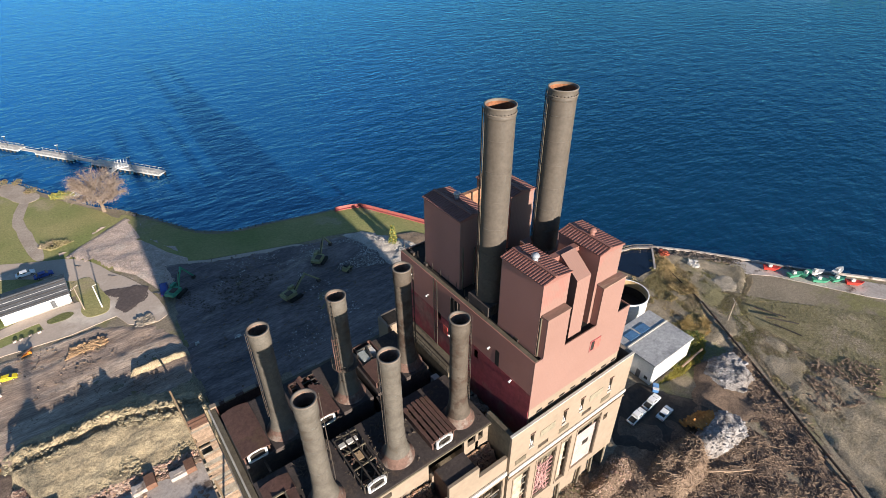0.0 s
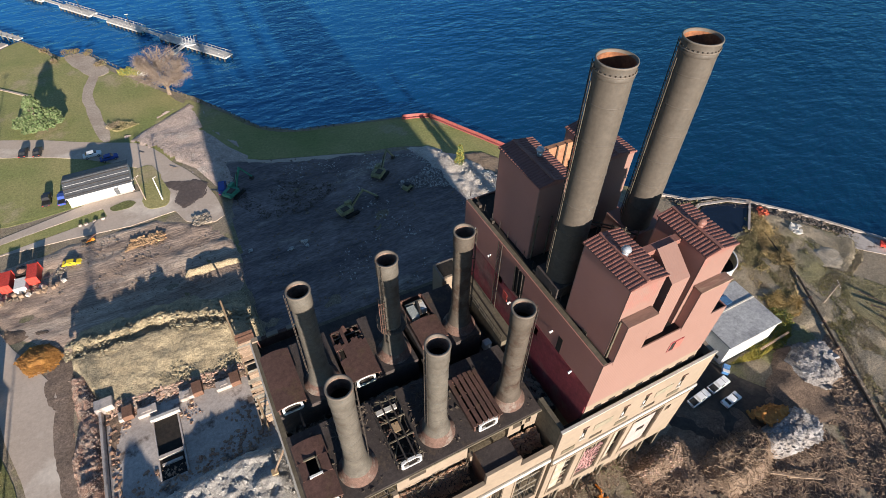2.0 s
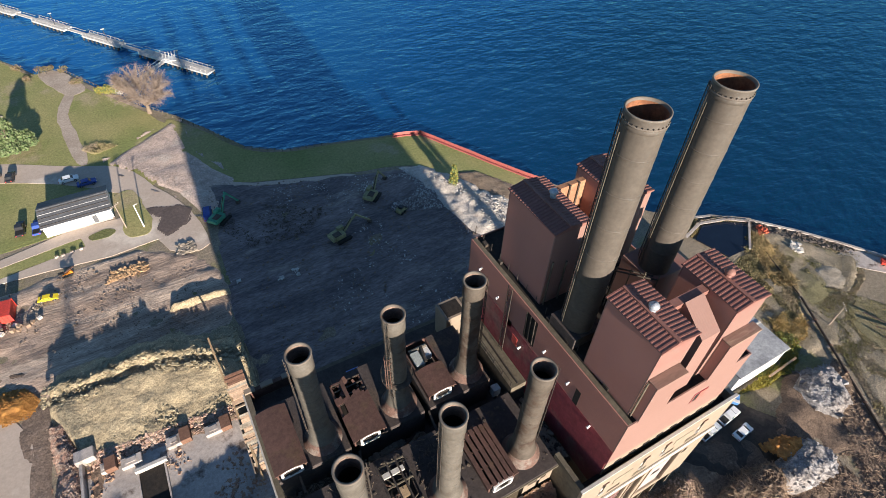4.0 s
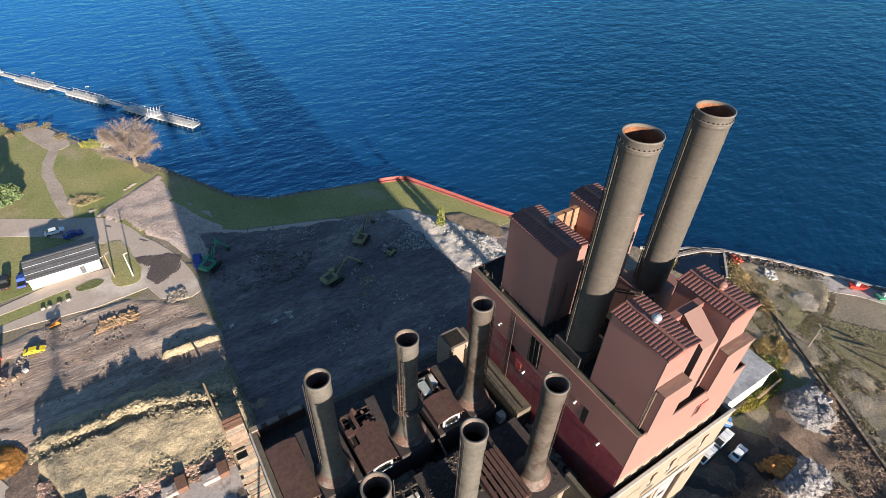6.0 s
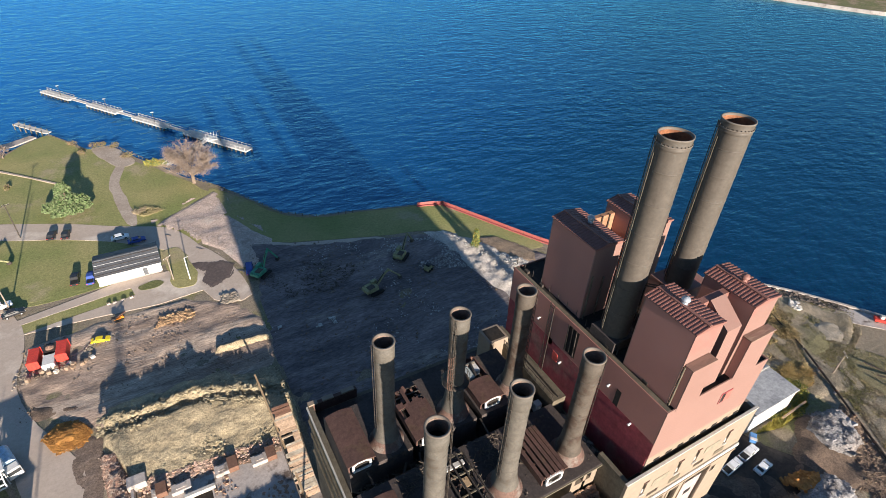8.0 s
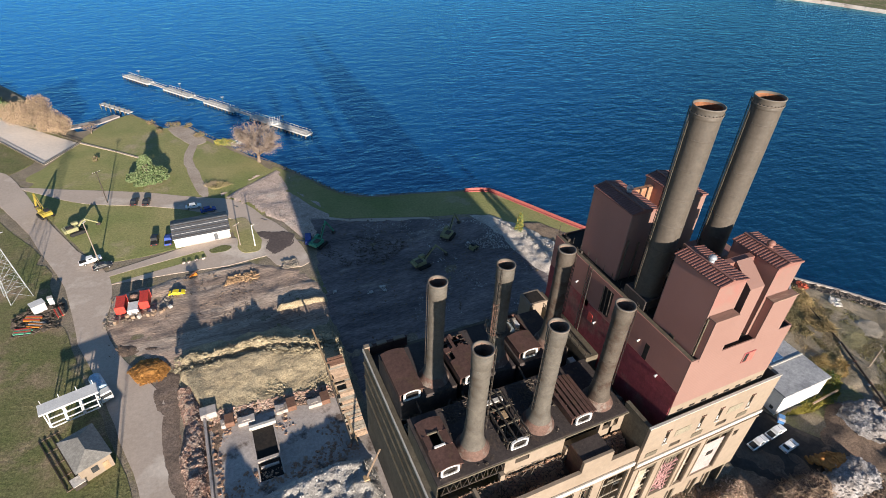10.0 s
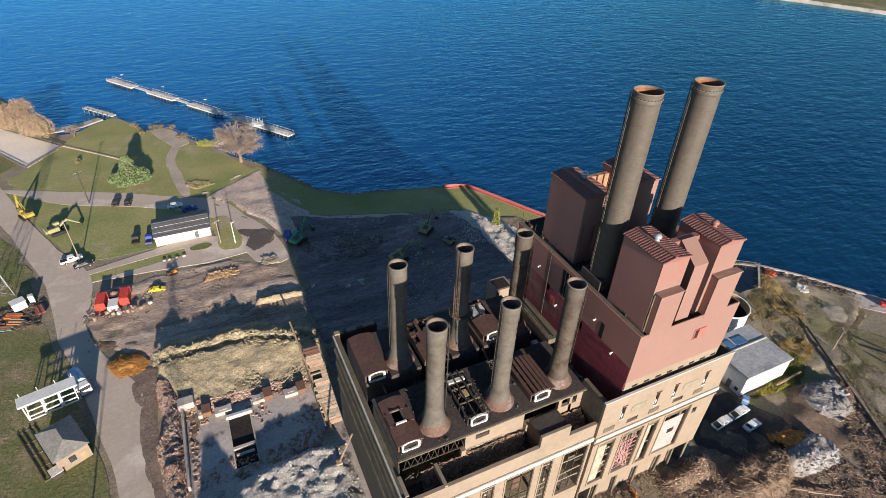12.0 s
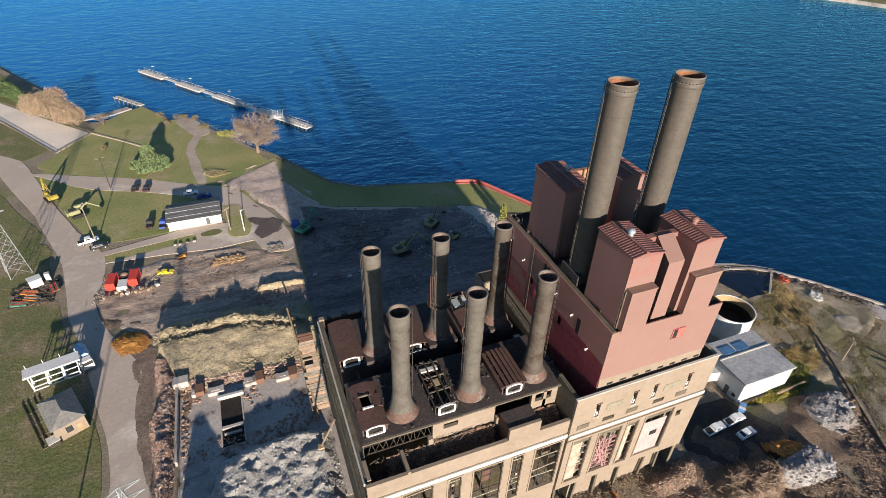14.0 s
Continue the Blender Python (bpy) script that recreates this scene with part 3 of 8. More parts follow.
terrain("clay_ridge", "small ridge of pale clay catching the sun", "earth bank", YELLOW_EARTH, [(-8, 106.5), (-7, 109.6), (0, 109.2), (5.6, 108.4), (6, 105.6), (0, 105.6)], 0.4, rise=1.9, rough=0.5, scale=0.5, fade=2.2, seed=12)

terrain("ground_lawn_edge", "bare brown earth worn into the shore lawn", "ground", surf("worn_lawn_earth", (0.30, 0.225, 0.16), (0.21, 0.155, 0.11), 0.3, 1.6, 0.95, 0.7, c=(0.22, 0.21, 0.09), c_scale=0.25, c_cut=0.57, dist=0.2, grit=0.4), [(68, 116.5), (69.5, 121), (75.5, 119), (79, 112.5), (81.5, 106), (79, 102.5), (74.5, 104.5), (70.5, 110)], 0.4, rise=0.42, rough=0.2, scale=0.4, fade=1.2, seed=37, base=0.1)

# slab of the demolished hall
setting("floor_slab", sheet([(-25, 81.5), (3, 79), (3, 46), (-25.5, 46)], 0.12, 0.6, 0), CONCRETE, "stained concrete floor of the demolished hall", "floor")


def grey_pile(x, y):
    # The exponential term adds an unseen south-west lobe that shades the slab.
    return 2.7 + 0.7 * fbm(x, y, 0.12, 6.0) + 4.6 * np.exp(-((x + 22.5) / 3.6) ** 2 - ((y - 42.5) / 4.5) ** 2)


terrain("rubble_heap_grey", "heap of crushed pale concrete rubble with an unseen lobe added for shade", "rubble heap", RUBBLE_GREY, [(-19, 60.5), (-12, 62), (-4, 62.5), (2.5, 61), (2.6, 34), (-8, 30), (-20, 33), (-27, 37), (-27, 47), (-22, 50)], 0.35, rise=3, rough=0.9, scale=0.5, fade=3.5, seed=9, shape=grey_pile)
terrain("rubble_heap_brick", "long heap of broken brick and mortar", "rubble heap", RUBBLE_PINK, [(-31, 91), (-26, 90), (-25.3, 80), (-25.6, 62), (-26.5, 48), (-29, 48), (-29.5, 60), (-31, 72), (-29.5, 80)], 0.35, rise=1.6, rough=0.9, scale=0.6, fade=1.8, seed=10)
terrain("chip_pile", "pile of orange wood chips on the asphalt", "wood chip pile", LEAF_PILE, [(-40.2, 99), (-38, 94.6), (-33.6, 94.4), (-31, 97), (-32.5, 101), (-37, 102)], 0.3, rise=1.15, rough=0.5, scale=0.7, fade=2.6, seed=11)
terrain("ground_mud_bank", "churned brown mud beside the road", "ground", DIRT, [(-33, 91), (-30, 92), (-28.5, 100), (-31, 105), (-42, 110), (-43, 104), (-36, 103), (-31, 99)], 0.5, rise=0.2, rough=0.4, scale=0.4, seed=13)
# south-east mud
terrain("ground_south", "churned mud and scrap beside the plant", "ground", DIRT, [(4, 30), (60, 31), (72, 40), (82, 37), (84, 30), (95, 36), (103, 33), (110, 36), (104, 22), (92, 4), (88, -6), (60, -10), (10, 0)], 0.7, rise=0.4, rough=1.1, scale=0.2, seed=14)
HILLOCK = [(50, 29.5), (55, 31), (62, 32.5), (64.5, 29.5), (61.5, 25), (53, 25.5)]
terrain("ground_hillock", "mound of brown soil and wire", "ground", DIRT, HILLOCK, 0.4, rise=1.7, rough=0.7, scale=0.35, fade=3.0, seed=31)
terrain("ground_shoulder", "trampled grey-brown mud beside the road", "ground", surf("trampled_shoulder", (0.25, 0.185, 0.145), (0.16, 0.12, 0.095), 0.25, 1.6, 0.95, 0.7, c=(0.33, 0.26, 0.21), c_scale=0.16, c_cut=0.57, dist=0.2, grit=0.4), [(-33.5, 46), (-27, 46), (-27, 60), (-29.5, 74), (-29, 86), (-28.5, 95), (-33, 98), (-36, 92), (-34.5, 80), (-34, 70), (-31, 58)], 0.5, rise=0.12, rough=0.12, scale=0.4, fade=1.5, base=-0.1, seed=29)
# This ground carries the heaps' shade in its colour.
terrain("ground_lot", "trampled parking ground with heap shade in its colour", "ground", DIRT_SHADE, [(63, 33), (68, 40), (74, 41), (81, 40.6), (84, 34), (88, 29), (88, 25), (80, 22), (75, 22.5), (66, 26)], 0.6, rise=0.55, rough=0.25, scale=0.2, seed=16, fade=3)
SLAB_HEAP = surf("dusty_slab_heap", (0.33, 0.32, 0.325), (0.20, 0.17, 0.15), 0.22, 1.3, 0.95, 1.0, c=(0.39, 0.38, 0.38), c_scale=0.3, c_cut=0.6, dist=0.3, grit=0.4)
terrain("rubble_heap_slabs", "grey heap of broken concrete slabs", "rubble heap", SLAB_HEAP, [(92, 33.5), (97.5, 35.2), (106, 33), (104.5, 28), (101.5, 24), (95, 23.5), (92, 27)], 0.4, rise=2.0, rough=1.0, scale=0.4, fade=3.0, seed=17)
terrain("rubble_heap_blue", "blue-grey heap of broken concrete", "rubble heap", SLAB_HEAP, [(73, 24), (78, 25.6), (86, 26), (89, 21), (86, 17.5), (78, 18), (73, 20)], 0.4, rise=3.3, rough=1.0, scale=0.5, fade=2.5, seed=18)
TIMBER_MOUND = [(61.5, 22), (63, 26), (68, 27.2), (77, 26.4), (79, 21), (72, 17.5), (63, 18)]
terrain("ground_timber_mound", "mound of brown soil under splintered timber", "ground", DIRT, TIMBER_MOUND, 0.4, rise=3.3, rough=0.9, scale=0.4, fade=3.0, seed=27)
terrain("rubble_heap_white", "pale rubble spread beside the plant", "rubble heap", surf("pale_crushed_rubble", (0.57, 0.515, 0.46), (0.44, 0.39, 0.345), 0.3, 1.5, 0.95, 1.0, c=(0.40, 0.345, 0.295), c_scale=0.15, c_cut=0.62, dist=0.3, grit=0.25), [(56, 131), (63, 129), (69, 121), (74, 112), (78, 104), (76, 92), (66, 86), (62, 94), (60, 104), (58, 120)], 0.5, rise=0.8, rough=0.7, scale=0.4, fade=3.0, seed=19)
EAST = surf("rough_dirt_and_weeds", (0.34, 0.28, 0.205), (0.20, 0.165, 0.11), 0.16, 1.6, 0.95, 0.9, c=(0.22, 0.195, 0.105), c_scale=0.07, c_cut=0.56, dist=0.25, grit=0.4)
terrain("ground_east", "rough weedy dirt beside the river", "ground", EAST, [(84, 36), (97, 39), (98, 52), (106, 62), (113, 66), (121, 70), (127, 66), (133, 58), (140, 48), (134, 44), (127, 41), (119, 37), (117, 9), (128, -8), (92, -8), (88, -6), (104, 20), (110, 34), (100, 36)], 0.8, rise=0.2, rough=0.6, scale=0.2, seed=22)
terrain("ground_wet_patch", "dark wet mud patch on the pale lot", "ground", surf("wet_mud", (0.13, 0.10, 0.09), (0.10, 0.078, 0.07), 0.3, 1.5, 0.7, 0.2), [(-7, 144), (-3, 143.4), (1.6, 141.6), (3.8, 138.4), (1.2, 133.2), (-3.5, 131), (-5.8, 134.6), (-3.8, 138.1), (-6, 141)], 0.3, rise=0.16, rough=0.02, scale=0.3, seed=23, fade=0.5, base=0.1)
# retention basin
setting("water_basin", sheet([(108.5, 70.5), (113.5, 73.2), (120.4, 71.4), (124.7, 68.4), (117.2, 62.4), (111, 62.5)], 0.5, 0.3, 0), surf("still_basin_water", (0.006, 0.010, 0.022), (0.008, 0.014, 0.028), 0.2, 0.8, 0.12, 0.05, spec=0.5, grit=0.02, deep=0.1), "dark still water in a basin", "basin")

# ---- the power plant ----
WX, WY, WE = 2.9, 31.8, 31.3  # west face, south face, and south face of the taller east half
plant = thing("power_plant", "half-demolished brick and steel power plant", "power plant")


def wall_with_holes(name, x0, x1, z0, z1, y, thick, holes, material, label=""):
    """A wall along x with rectangular openings (xa, xb, za, zb) cut through it."""
    xs = sorted({x0, x1, *[h[0] for h in holes], *[h[1] for h in holes]})
    zs = sorted({z0, z1, *[h[2] for h in holes], *[h[3] for h in holes]})
    bm = bmesh.new()
    solid = {}
    for i in range(len(xs) - 1):
        for j in range(len(zs) - 1):
            cx, cz = (xs[i] + xs[i + 1]) / 2, (zs[j] + zs[j + 1]) / 2
            solid[i, j] = not any(a < cx < b and c < cz < d for a, b, c, d in holes)

    def quad(*p):
        bm.faces.new([bm.verts.new(v) for v in p])

    for (i, j), s in solid.items():
        if not s:
            continue
        a, b, c, d = xs[i], xs[i + 1], zs[j], zs[j + 1]
        quad((a, y, c), (b, y, c), (b, y, d), (a, y, d))
        quad((b, y + thick, c), (a, y + thick, c), (a, y + thick, d), (b, y + thick, d))
        if not solid.get((i - 1, j)):
            quad((a, y + thick, c), (a, y, c), (a, y, d), (a, y + thick, d))
        if not solid.get((i + 1, j)):
            quad((b, y, c), (b, y + thick, c), (b, y + thick, d), (b, y, d))
        if not solid.get((i, j - 1)):
            quad((a, y + thick, c), (b, y + thick, c), (b, y, c), (a, y, c))
        if not solid.get((i, j + 1)):
            quad((a, y, d), (b, y, d), (b, y + thick, d), (a, y + thick, d))
    bmesh.ops.remove_doubles(bm, verts=bm.verts[:], dist=0.0005)
    return part(name, bm, material, plant, label)


# tall east half of the south facade
BIG = [(39.3, 43.3, 8.3, 19.2), (44.6, 46.6, 8.0, 19.0), (48.2, 53.6, 8.3, 19.2), (34.6, 37.6, 8.0, 19.2)]
SLOTS = [(x, x + 0.75, 23.9, 26.8) for x in (37.0, 43.6, 47.3, 53.8)]
LITTLE = [(38.9, 41.0, 22.0, 22.9), (48.2, 50.3, 22.1, 23.0), (54.6, 55.6, 16.2, 17.6)]
wall_with_holes("facade_wall", 33.3, 58.9, 6.6, 29.2, WE, 0.4, BIG + SLOTS + LITTLE, BEIGE, "cream rendered facade with large stripped openings")
# low west half
LOWW = [(5.0, 6.4, 8.5, 19.8), (7.7, 12.0, 8.5, 19.8), (14.4, 16.3, 8.5, 19.6), (18.3, 22.9, 8.5, 19.7), (24.5, 26.2, 8.5, 19.7), (28.3, 32.7, 8.5, 19.7)]
wall_with_holes("facade_wall", WX, 33.3, 3.0, 24.3, WY, 0.4, LOWW, BEIGE, "cream rendered facade with rows of window openings")
part("facade_block", box(23.2, WY - 0.05, 24.2, 28.2, WY + 0.45, 26.6, bevel=0.05), BEIGE, plant)
part("block_house", box(23.3, WY + 0.46, 21.4, 28.1, 35.2, 26.3, bevel=0.05), ROOF_BROWN, plant, "dark boxed roof house")
part("block_roof", box(23.4, WY + 0.5, 26.304, 28.0, 35.1, 26.4), ROOF_DARK, plant)
part("cornice", box(WX - 0.15, WY - 0.35, 20.5, 33.28, WY - 0.002, 21.3, bevel=0.08), WHITE_TRIM, plant, "white stone cornice")
part("cornice", box(33.3, WE - 0.3, 20.5, 58.9, WE - 0.002, 21.2, bevel=0.08), WHITE_TRIM, plant, "white stone cornice")
part("cornice", box(33.3, WE - 0.22, 19.5, 58.9, WE - 0.003, 19.8, bevel=0.04), BEIGE, plant)
part("coping", box(33.1, WE - 0.1, 29.2, 59.0, WE + 0.32, 29.36, bevel=0.03), WHITE_TRIM, plant)
part("coping", box(WX - 0.1, WY - 0.12, 24.3, 23.1, WY + 0.45, 24.45, bevel=0.03), BEIGE, plant)
part("coping", box(28.3, WY - 0.12, 24.3, 33.1, WY + 0.45, 24.45, bevel=0.03), BEIGE, plant)
part("attic_gutter", box(33.95, WE + 0.42, 27.3, 58.2, 32.55, 27.6), SOOT_SHADE, plant)
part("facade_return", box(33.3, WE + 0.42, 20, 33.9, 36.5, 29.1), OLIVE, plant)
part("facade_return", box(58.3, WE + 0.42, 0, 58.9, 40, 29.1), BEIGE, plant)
GLASS_DARK = surf("dirty_glass", (0.03, 0.035, 0.04), (0.05, 0.05, 0.05), 0.5, 2.0, 0.25, 0.0, spec=0.5)
SASH = surf("flaking_cream_sash", (0.42, 0.38, 0.31), (0.30, 0.25, 0.19), 0.8, 3.0, 0.9, 0.1)
for x in (39.0, 49.4):
    part("blind_panel", box(x, WE - 0.05, 24.6, x + 3.0, WE - 0.004, 26.0), surf("pale_render_patch", (0.25, 0.225, 0.165), (0.225, 0.20, 0.15), 0.4, 2.0, 0.9, 0.1), plant, "blind recessed wall panel")
for x in (43.2, 52.6, 34.4):
    part("shutter_panel", box(x, WE - 0.06, 22.0, x + 2.1, WE - 0.004, 23.0), OLIVE, plant, "olive shutter panel")
for x0, x1, z0, z1 in SLOTS:
    part("slot_frame", box(x0 + 0.05, WE + 0.1, z0 + 0.1, x0 + 0.22, WE + 0.2, z1 - 1.2), WHITE, plant, "broken white sash")
    part("slot_frame", box(x0 + 0.4, WE + 0.1, z0 + 0.1, x0 + 0.66, WE + 0.2, z0 + 0.9), WHITE, plant)
    part("slot_hood", box(x0 - 0.1, WE - 0.12, z1 - 0.02, x1 + 0.1, WE - 0.004, z1 + 0.16), RUST, plant)
    part("slot_sill", box(x0 - 0.12, WE - 0.14, z0 - 0.15, x1 + 0.12, WE - 0.004, z0), WHITE_TRIM, plant)
PINK_STEEL = surf("pink_primer_steel", (0.42, 0.24, 0.24), (0.33, 0.18, 0.17), 0.8, 3.0, 0.8, 0.1)
for k in range(11):
    x = 39.5 + 3.6 * ((k * 7) % 11) / 11
    part("lattice_bar", beam((x, WE + 0.25, 8.4 + (k % 3) * 1.2), (39.5 + 3.6 * ((k * 5 + 3) % 11) / 11, WE + 0.3, 16.8 - (k % 4) * 0.9), 0.16), PINK_STEEL, plant, "pink primed steel lattice")
for k in range(7):
    part("lattice_bar", beam((39.4, WE + 0.22, 9.2 + 1.15 * k), (43.2, WE + 0.22, 9.3 + 1.15 * k), 0.13), PINK_STEEL, plant)
for x0, x1 in ((39.3, 43.3), (48.2, 53.6), (34.6, 37.6), (44.6, 46.6)):
    part("transom_panel", box(x0 + 0.02, WE + 0.12, 18.0, x1 - 0.02, WE + 0.22, 18.9), OLIVE, plant, "olive transom panel")
for a, b, c, d in BIG + LOWW:
    fy = WE if a > 33 else WY
    # steel sash left standing in the openings
    for k in range(1, 7):
        z = c + (d - c) * k / 7
        if random.random() < 0.8:
            part("window_bar", beam((a, fy + 0.45, z), (b, fy + 0.45, z + random.uniform(-0.3, 0.3)), 0.13), SASH if random.random() < 0.72 else STEEL_DARK, plant)
    for k in range(1, 3):
        x = a + (b - a) * k / 3
        part("mullion", beam((x, fy + 0.5, c), (x, fy + 0.5, d), 0.12), STEEL_DARK, plant)
    for i in range(7):
        for j in range(3):
            u = random.random()
            if u < 0.34 and a < 48:
                x0, x1 = a + (b - a) * j / 3 + 0.08, a + (b - a) * (j + 1) / 3 - 0.08
                z0, z1 = c + (d - c) * i / 7 + 0.1, c + (d - c) * (i + random.uniform(0.35, 0.95)) / 7
                part("broken_pane", box(x0, fy + 0.6, z0, x1, fy + 0.64, z1), (GLASS_DARK, OLIVE, ROOF_BROWN, SASH)[int(u * 100) % 4], plant)
    part("window_surround", box(a - 0.28, fy - 0.12, c, a - 0.06, fy - 0.004, d + 0.25), BEIGE, plant)
    part("window_surround", box(b + 0.06, fy - 0.12, c, b + 0.28, fy - 0.004, d + 0.25), BEIGE, plant)
    part("lintel", box(a - 0.06, fy - 0.12, d + 0.03, b + 0.06, fy - 0.004, d + 0.25), BEIGE, plant)
part("sheeting", box(48.4, WE + 0.3, 8.3, 53.2, WE + 0.38, 16.6), surf("pinkish_sheeting", (0.40, 0.335, 0.325), (0.33, 0.275, 0.265), 0.5, 2.0, 0.7, 0.2), plant, "pinkish white sheeting hung in an opening")
# Black panel paints the shaded hole in the sheeting.
part("sheet_tear", box(50.6, WE + 0.27, 12.6, 52.0, WE + 0.295, 13.7), SOOT_SHADE, plant, "torn hole in the sheeting")
part("sheeting", box(34.8, WE + 0.3, 8.2, 36.6, WE + 0.38, 18.0), SASH, plant, "white sheeting hung in an opening")
part("sheeting", box(44.7, WE + 0.3, 8.2, 45.8, WE + 0.38, 17.6), SASH, plant, "white sheeting hung in an opening")
for x in (33.8, 37.5, 42.0, 46.5, 51.5, 55.0, 58.3):
    part("column_stub", beam((x, WE + 0.4, 0), (x + random.uniform(-0.4, 0.4), WE + 0.4, 6.7), 0.4), OLIVE, plant)
for x in (4, 9, 14, 19, 24, 29):
    part("column_stub", beam((x, WY + 0.4, 0), (x, WY + 0.4, 3.1), 0.5), OLIVE, plant)
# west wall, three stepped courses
# West and north walls take olive, darker than the cream south front.
part("west_wall", box(WX, WY + 0.7, 0, WX + 0.7, 65.3, 24.2), OLIVE, plant, "olive west wall")
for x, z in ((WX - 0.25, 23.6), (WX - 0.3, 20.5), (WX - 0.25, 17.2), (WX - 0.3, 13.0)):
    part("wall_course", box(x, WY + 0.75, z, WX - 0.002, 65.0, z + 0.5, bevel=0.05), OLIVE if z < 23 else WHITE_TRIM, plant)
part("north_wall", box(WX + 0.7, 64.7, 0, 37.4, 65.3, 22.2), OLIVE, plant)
part("north_parapet", box(WX + 0.7, 64.7, 22.3, 10.6, 65.3, 24.2), ROOF_BROWN, plant)
for x0, x1 in ((3.0, 4.4), (5.2, 6.9), (8.2, 10.2)):
    part("parapet_patch", box(x0, 64.62, 24.2, x1, 65.38, 24.5), BEIGE, plant)
# inner decks
part("low_roof", box(WX + 0.7, 59.5, 21.6, 37.4, 64.7, 22.2), ROOF_DARK, plant)
part("gutter_floor", box(WX + 0.7, WY + 0.42, 20.8, 33.3, 35.6, 21.4), ROOF_DARK, plant)
part("court_floor", box(WX + 0.7, 46.2, 22.2, 37.4, 59.4, 22.8), ROOF_DARK, plant)
# Black core stands in for the unlit penthouse interior.
part("penthouse", box(3.7, 38.4, 21.4, 33.2, 46.2, 27.6), SOOT_SHADE, plant)
for x0, x1, z0 in ((13.4, 15.0, 21.4), (17.2, 22.9, 21.4), (28.9, 29.5, 21.4), (30.9, 31.4, 21.4), (32.2, 33.2, 21.4)):
    part("penthouse_wall", box(x0, 35.9, z0, x1, 36.4, 27.6), BEIGE, plant)
part("penthouse_wall", box(15.0, 35.9, 21.4, 17.2, 36.4, 25.6), BEIGE, plant)
part("penthouse_wall", box(15.0, 35.9, 26.6, 17.2, 36.4, 27.6), BEIGE, plant)
part("penthouse_wall", box(29.5, 35.9, 21.4, 32.2, 36.4, 25.2), BEIGE, plant)
part("penthouse_wall", box(29.5, 35.9, 26.8, 32.2, 36.4, 27.6), BEIGE, plant)
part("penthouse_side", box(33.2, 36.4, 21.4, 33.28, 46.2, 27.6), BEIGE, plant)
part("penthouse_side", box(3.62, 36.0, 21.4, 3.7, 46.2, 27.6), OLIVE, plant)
part("front_deck", box(3.5, 35.6, 27.62, 33.4, 46.4, 28.0, bevel=0.05), ROOF_DARK, plant, "tarred roof deck")
for x0, x1 in ((3.7, 12.6), (13.6, 22.6), (23.4, 32.4)):
    part("north_deck", box(x0, 49.2, 22.8, x1, 59.2, 28.0, bevel=0.05), ROOF_DARK, plant, "tarred roof deck")
# west aisle by the red block
part("aisle_floor", box(33.4, 36.5, 22.5, 37.6, 64.7, 23.4), ROOF_DARK, plant)

# red block
RX0, RX1, RY0, RY1, RZ0, RZ1 = 36.95, 55.7, 32.2, 63.0, 31.0, 40.1
part("lower_cladding", box(RX0 + 0.02, RY0 + 0.2, 24.0, RX0 + 0.12, RY1 - 0.1, RZ0 - 0.004), RED_LOW, plant, "faded bright red lower cladding")
part("block_base", box(RX0 + 0.13, RY0 + 0.05, 0, RX1 - 0.05, RY1, RZ0), BEIGE, plant, "cream base wall below the cladding")
# Black boxes on the face paint the shade of the vent slots.
for k in range(8):
    x = 38.6 + k * 2.25
    part("vent_slot", box(x, RY0 - 0.01, 29.4, x + 1.0, RY0 + 0.045, 29.75), SOOT_SHADE, plant)


def clad_block(x0, y0, z0, x1, y1, z1, name="cladding"):
    """A clad volume: south and north sheets and west and east sheets are parts of their own. West and east take a
    lighter copy of the paint, against shade.
    """
    part(name + "_core", box(x0 + 0.2, y0 + 0.2, z0, x1 - 0.2, y1 - 0.2, z1 - 0.2), SOOT_SHADE, plant)
    part(name, box(x0, y0, z0, x1, y0 + 0.15, z1), RED_LIT, plant, "pink-red painted sheet cladding, darker sunlit copy")
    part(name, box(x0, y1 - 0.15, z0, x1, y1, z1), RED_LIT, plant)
    part(name, box(x0, y0 + 0.15, z0, x0 + 0.15, y1 - 0.15, z1), RED_SHADE_SIDE, plant, "same red corrugated cladding, colour lifted for the shaded side")
    part(name, box(x1 - 0.15, y0 + 0.15, z0, x1, y1 - 0.15, z1), RED_SHADE_SIDE, plant)


clad_block(RX0, RY0, RZ0, RX1, RY1, RZ1)
part("lower_cladding", box(RX0 - 0.03, RY0 + 0.05, RZ0 - 0.05, RX0 - 0.003, RY1 - 0.1, 34.0), RED_LOW, plant, "faded bright red lower cladding")
part("block_roof", box(RX0 + 0.5, RY0 + 0.5, RZ1 - 0.9, RX1 - 0.5, RY1 - 0.5, RZ1 - 0.5), ROOF_DARK, plant)
part("ledge", box(RX0 + 0.15, RY0 + 0.15, RZ1 - 0.25, RX0 + 0.7, RY1 - 0.2, RZ1 + 0.06), OLIVE, plant, "stained yellowish roof edge")
part("hatch", box(47.9, RY0 - 0.06, 35.4, 50.1, RY0 - 0.003, 37.4), RED_LOW, plant, "open hatch with a red frame")
# Black panel paints the dark inside of the hatch.
part("hatch_hole", box(48.15, RY0 - 0.08, 35.6, 48.75, RY0 - 0.062, 37.2), SOOT_SHADE, plant)
part("hatch_leaf", box(48.8, RY0 - 0.1, 35.5, 50.0, RY0 - 0.063, 37.3), surf("fresh_red_hatch", (0.38, 0.135, 0.11), (0.30, 0.11, 0.09), 0.6, 2.0, 0.6, 0.1), plant)


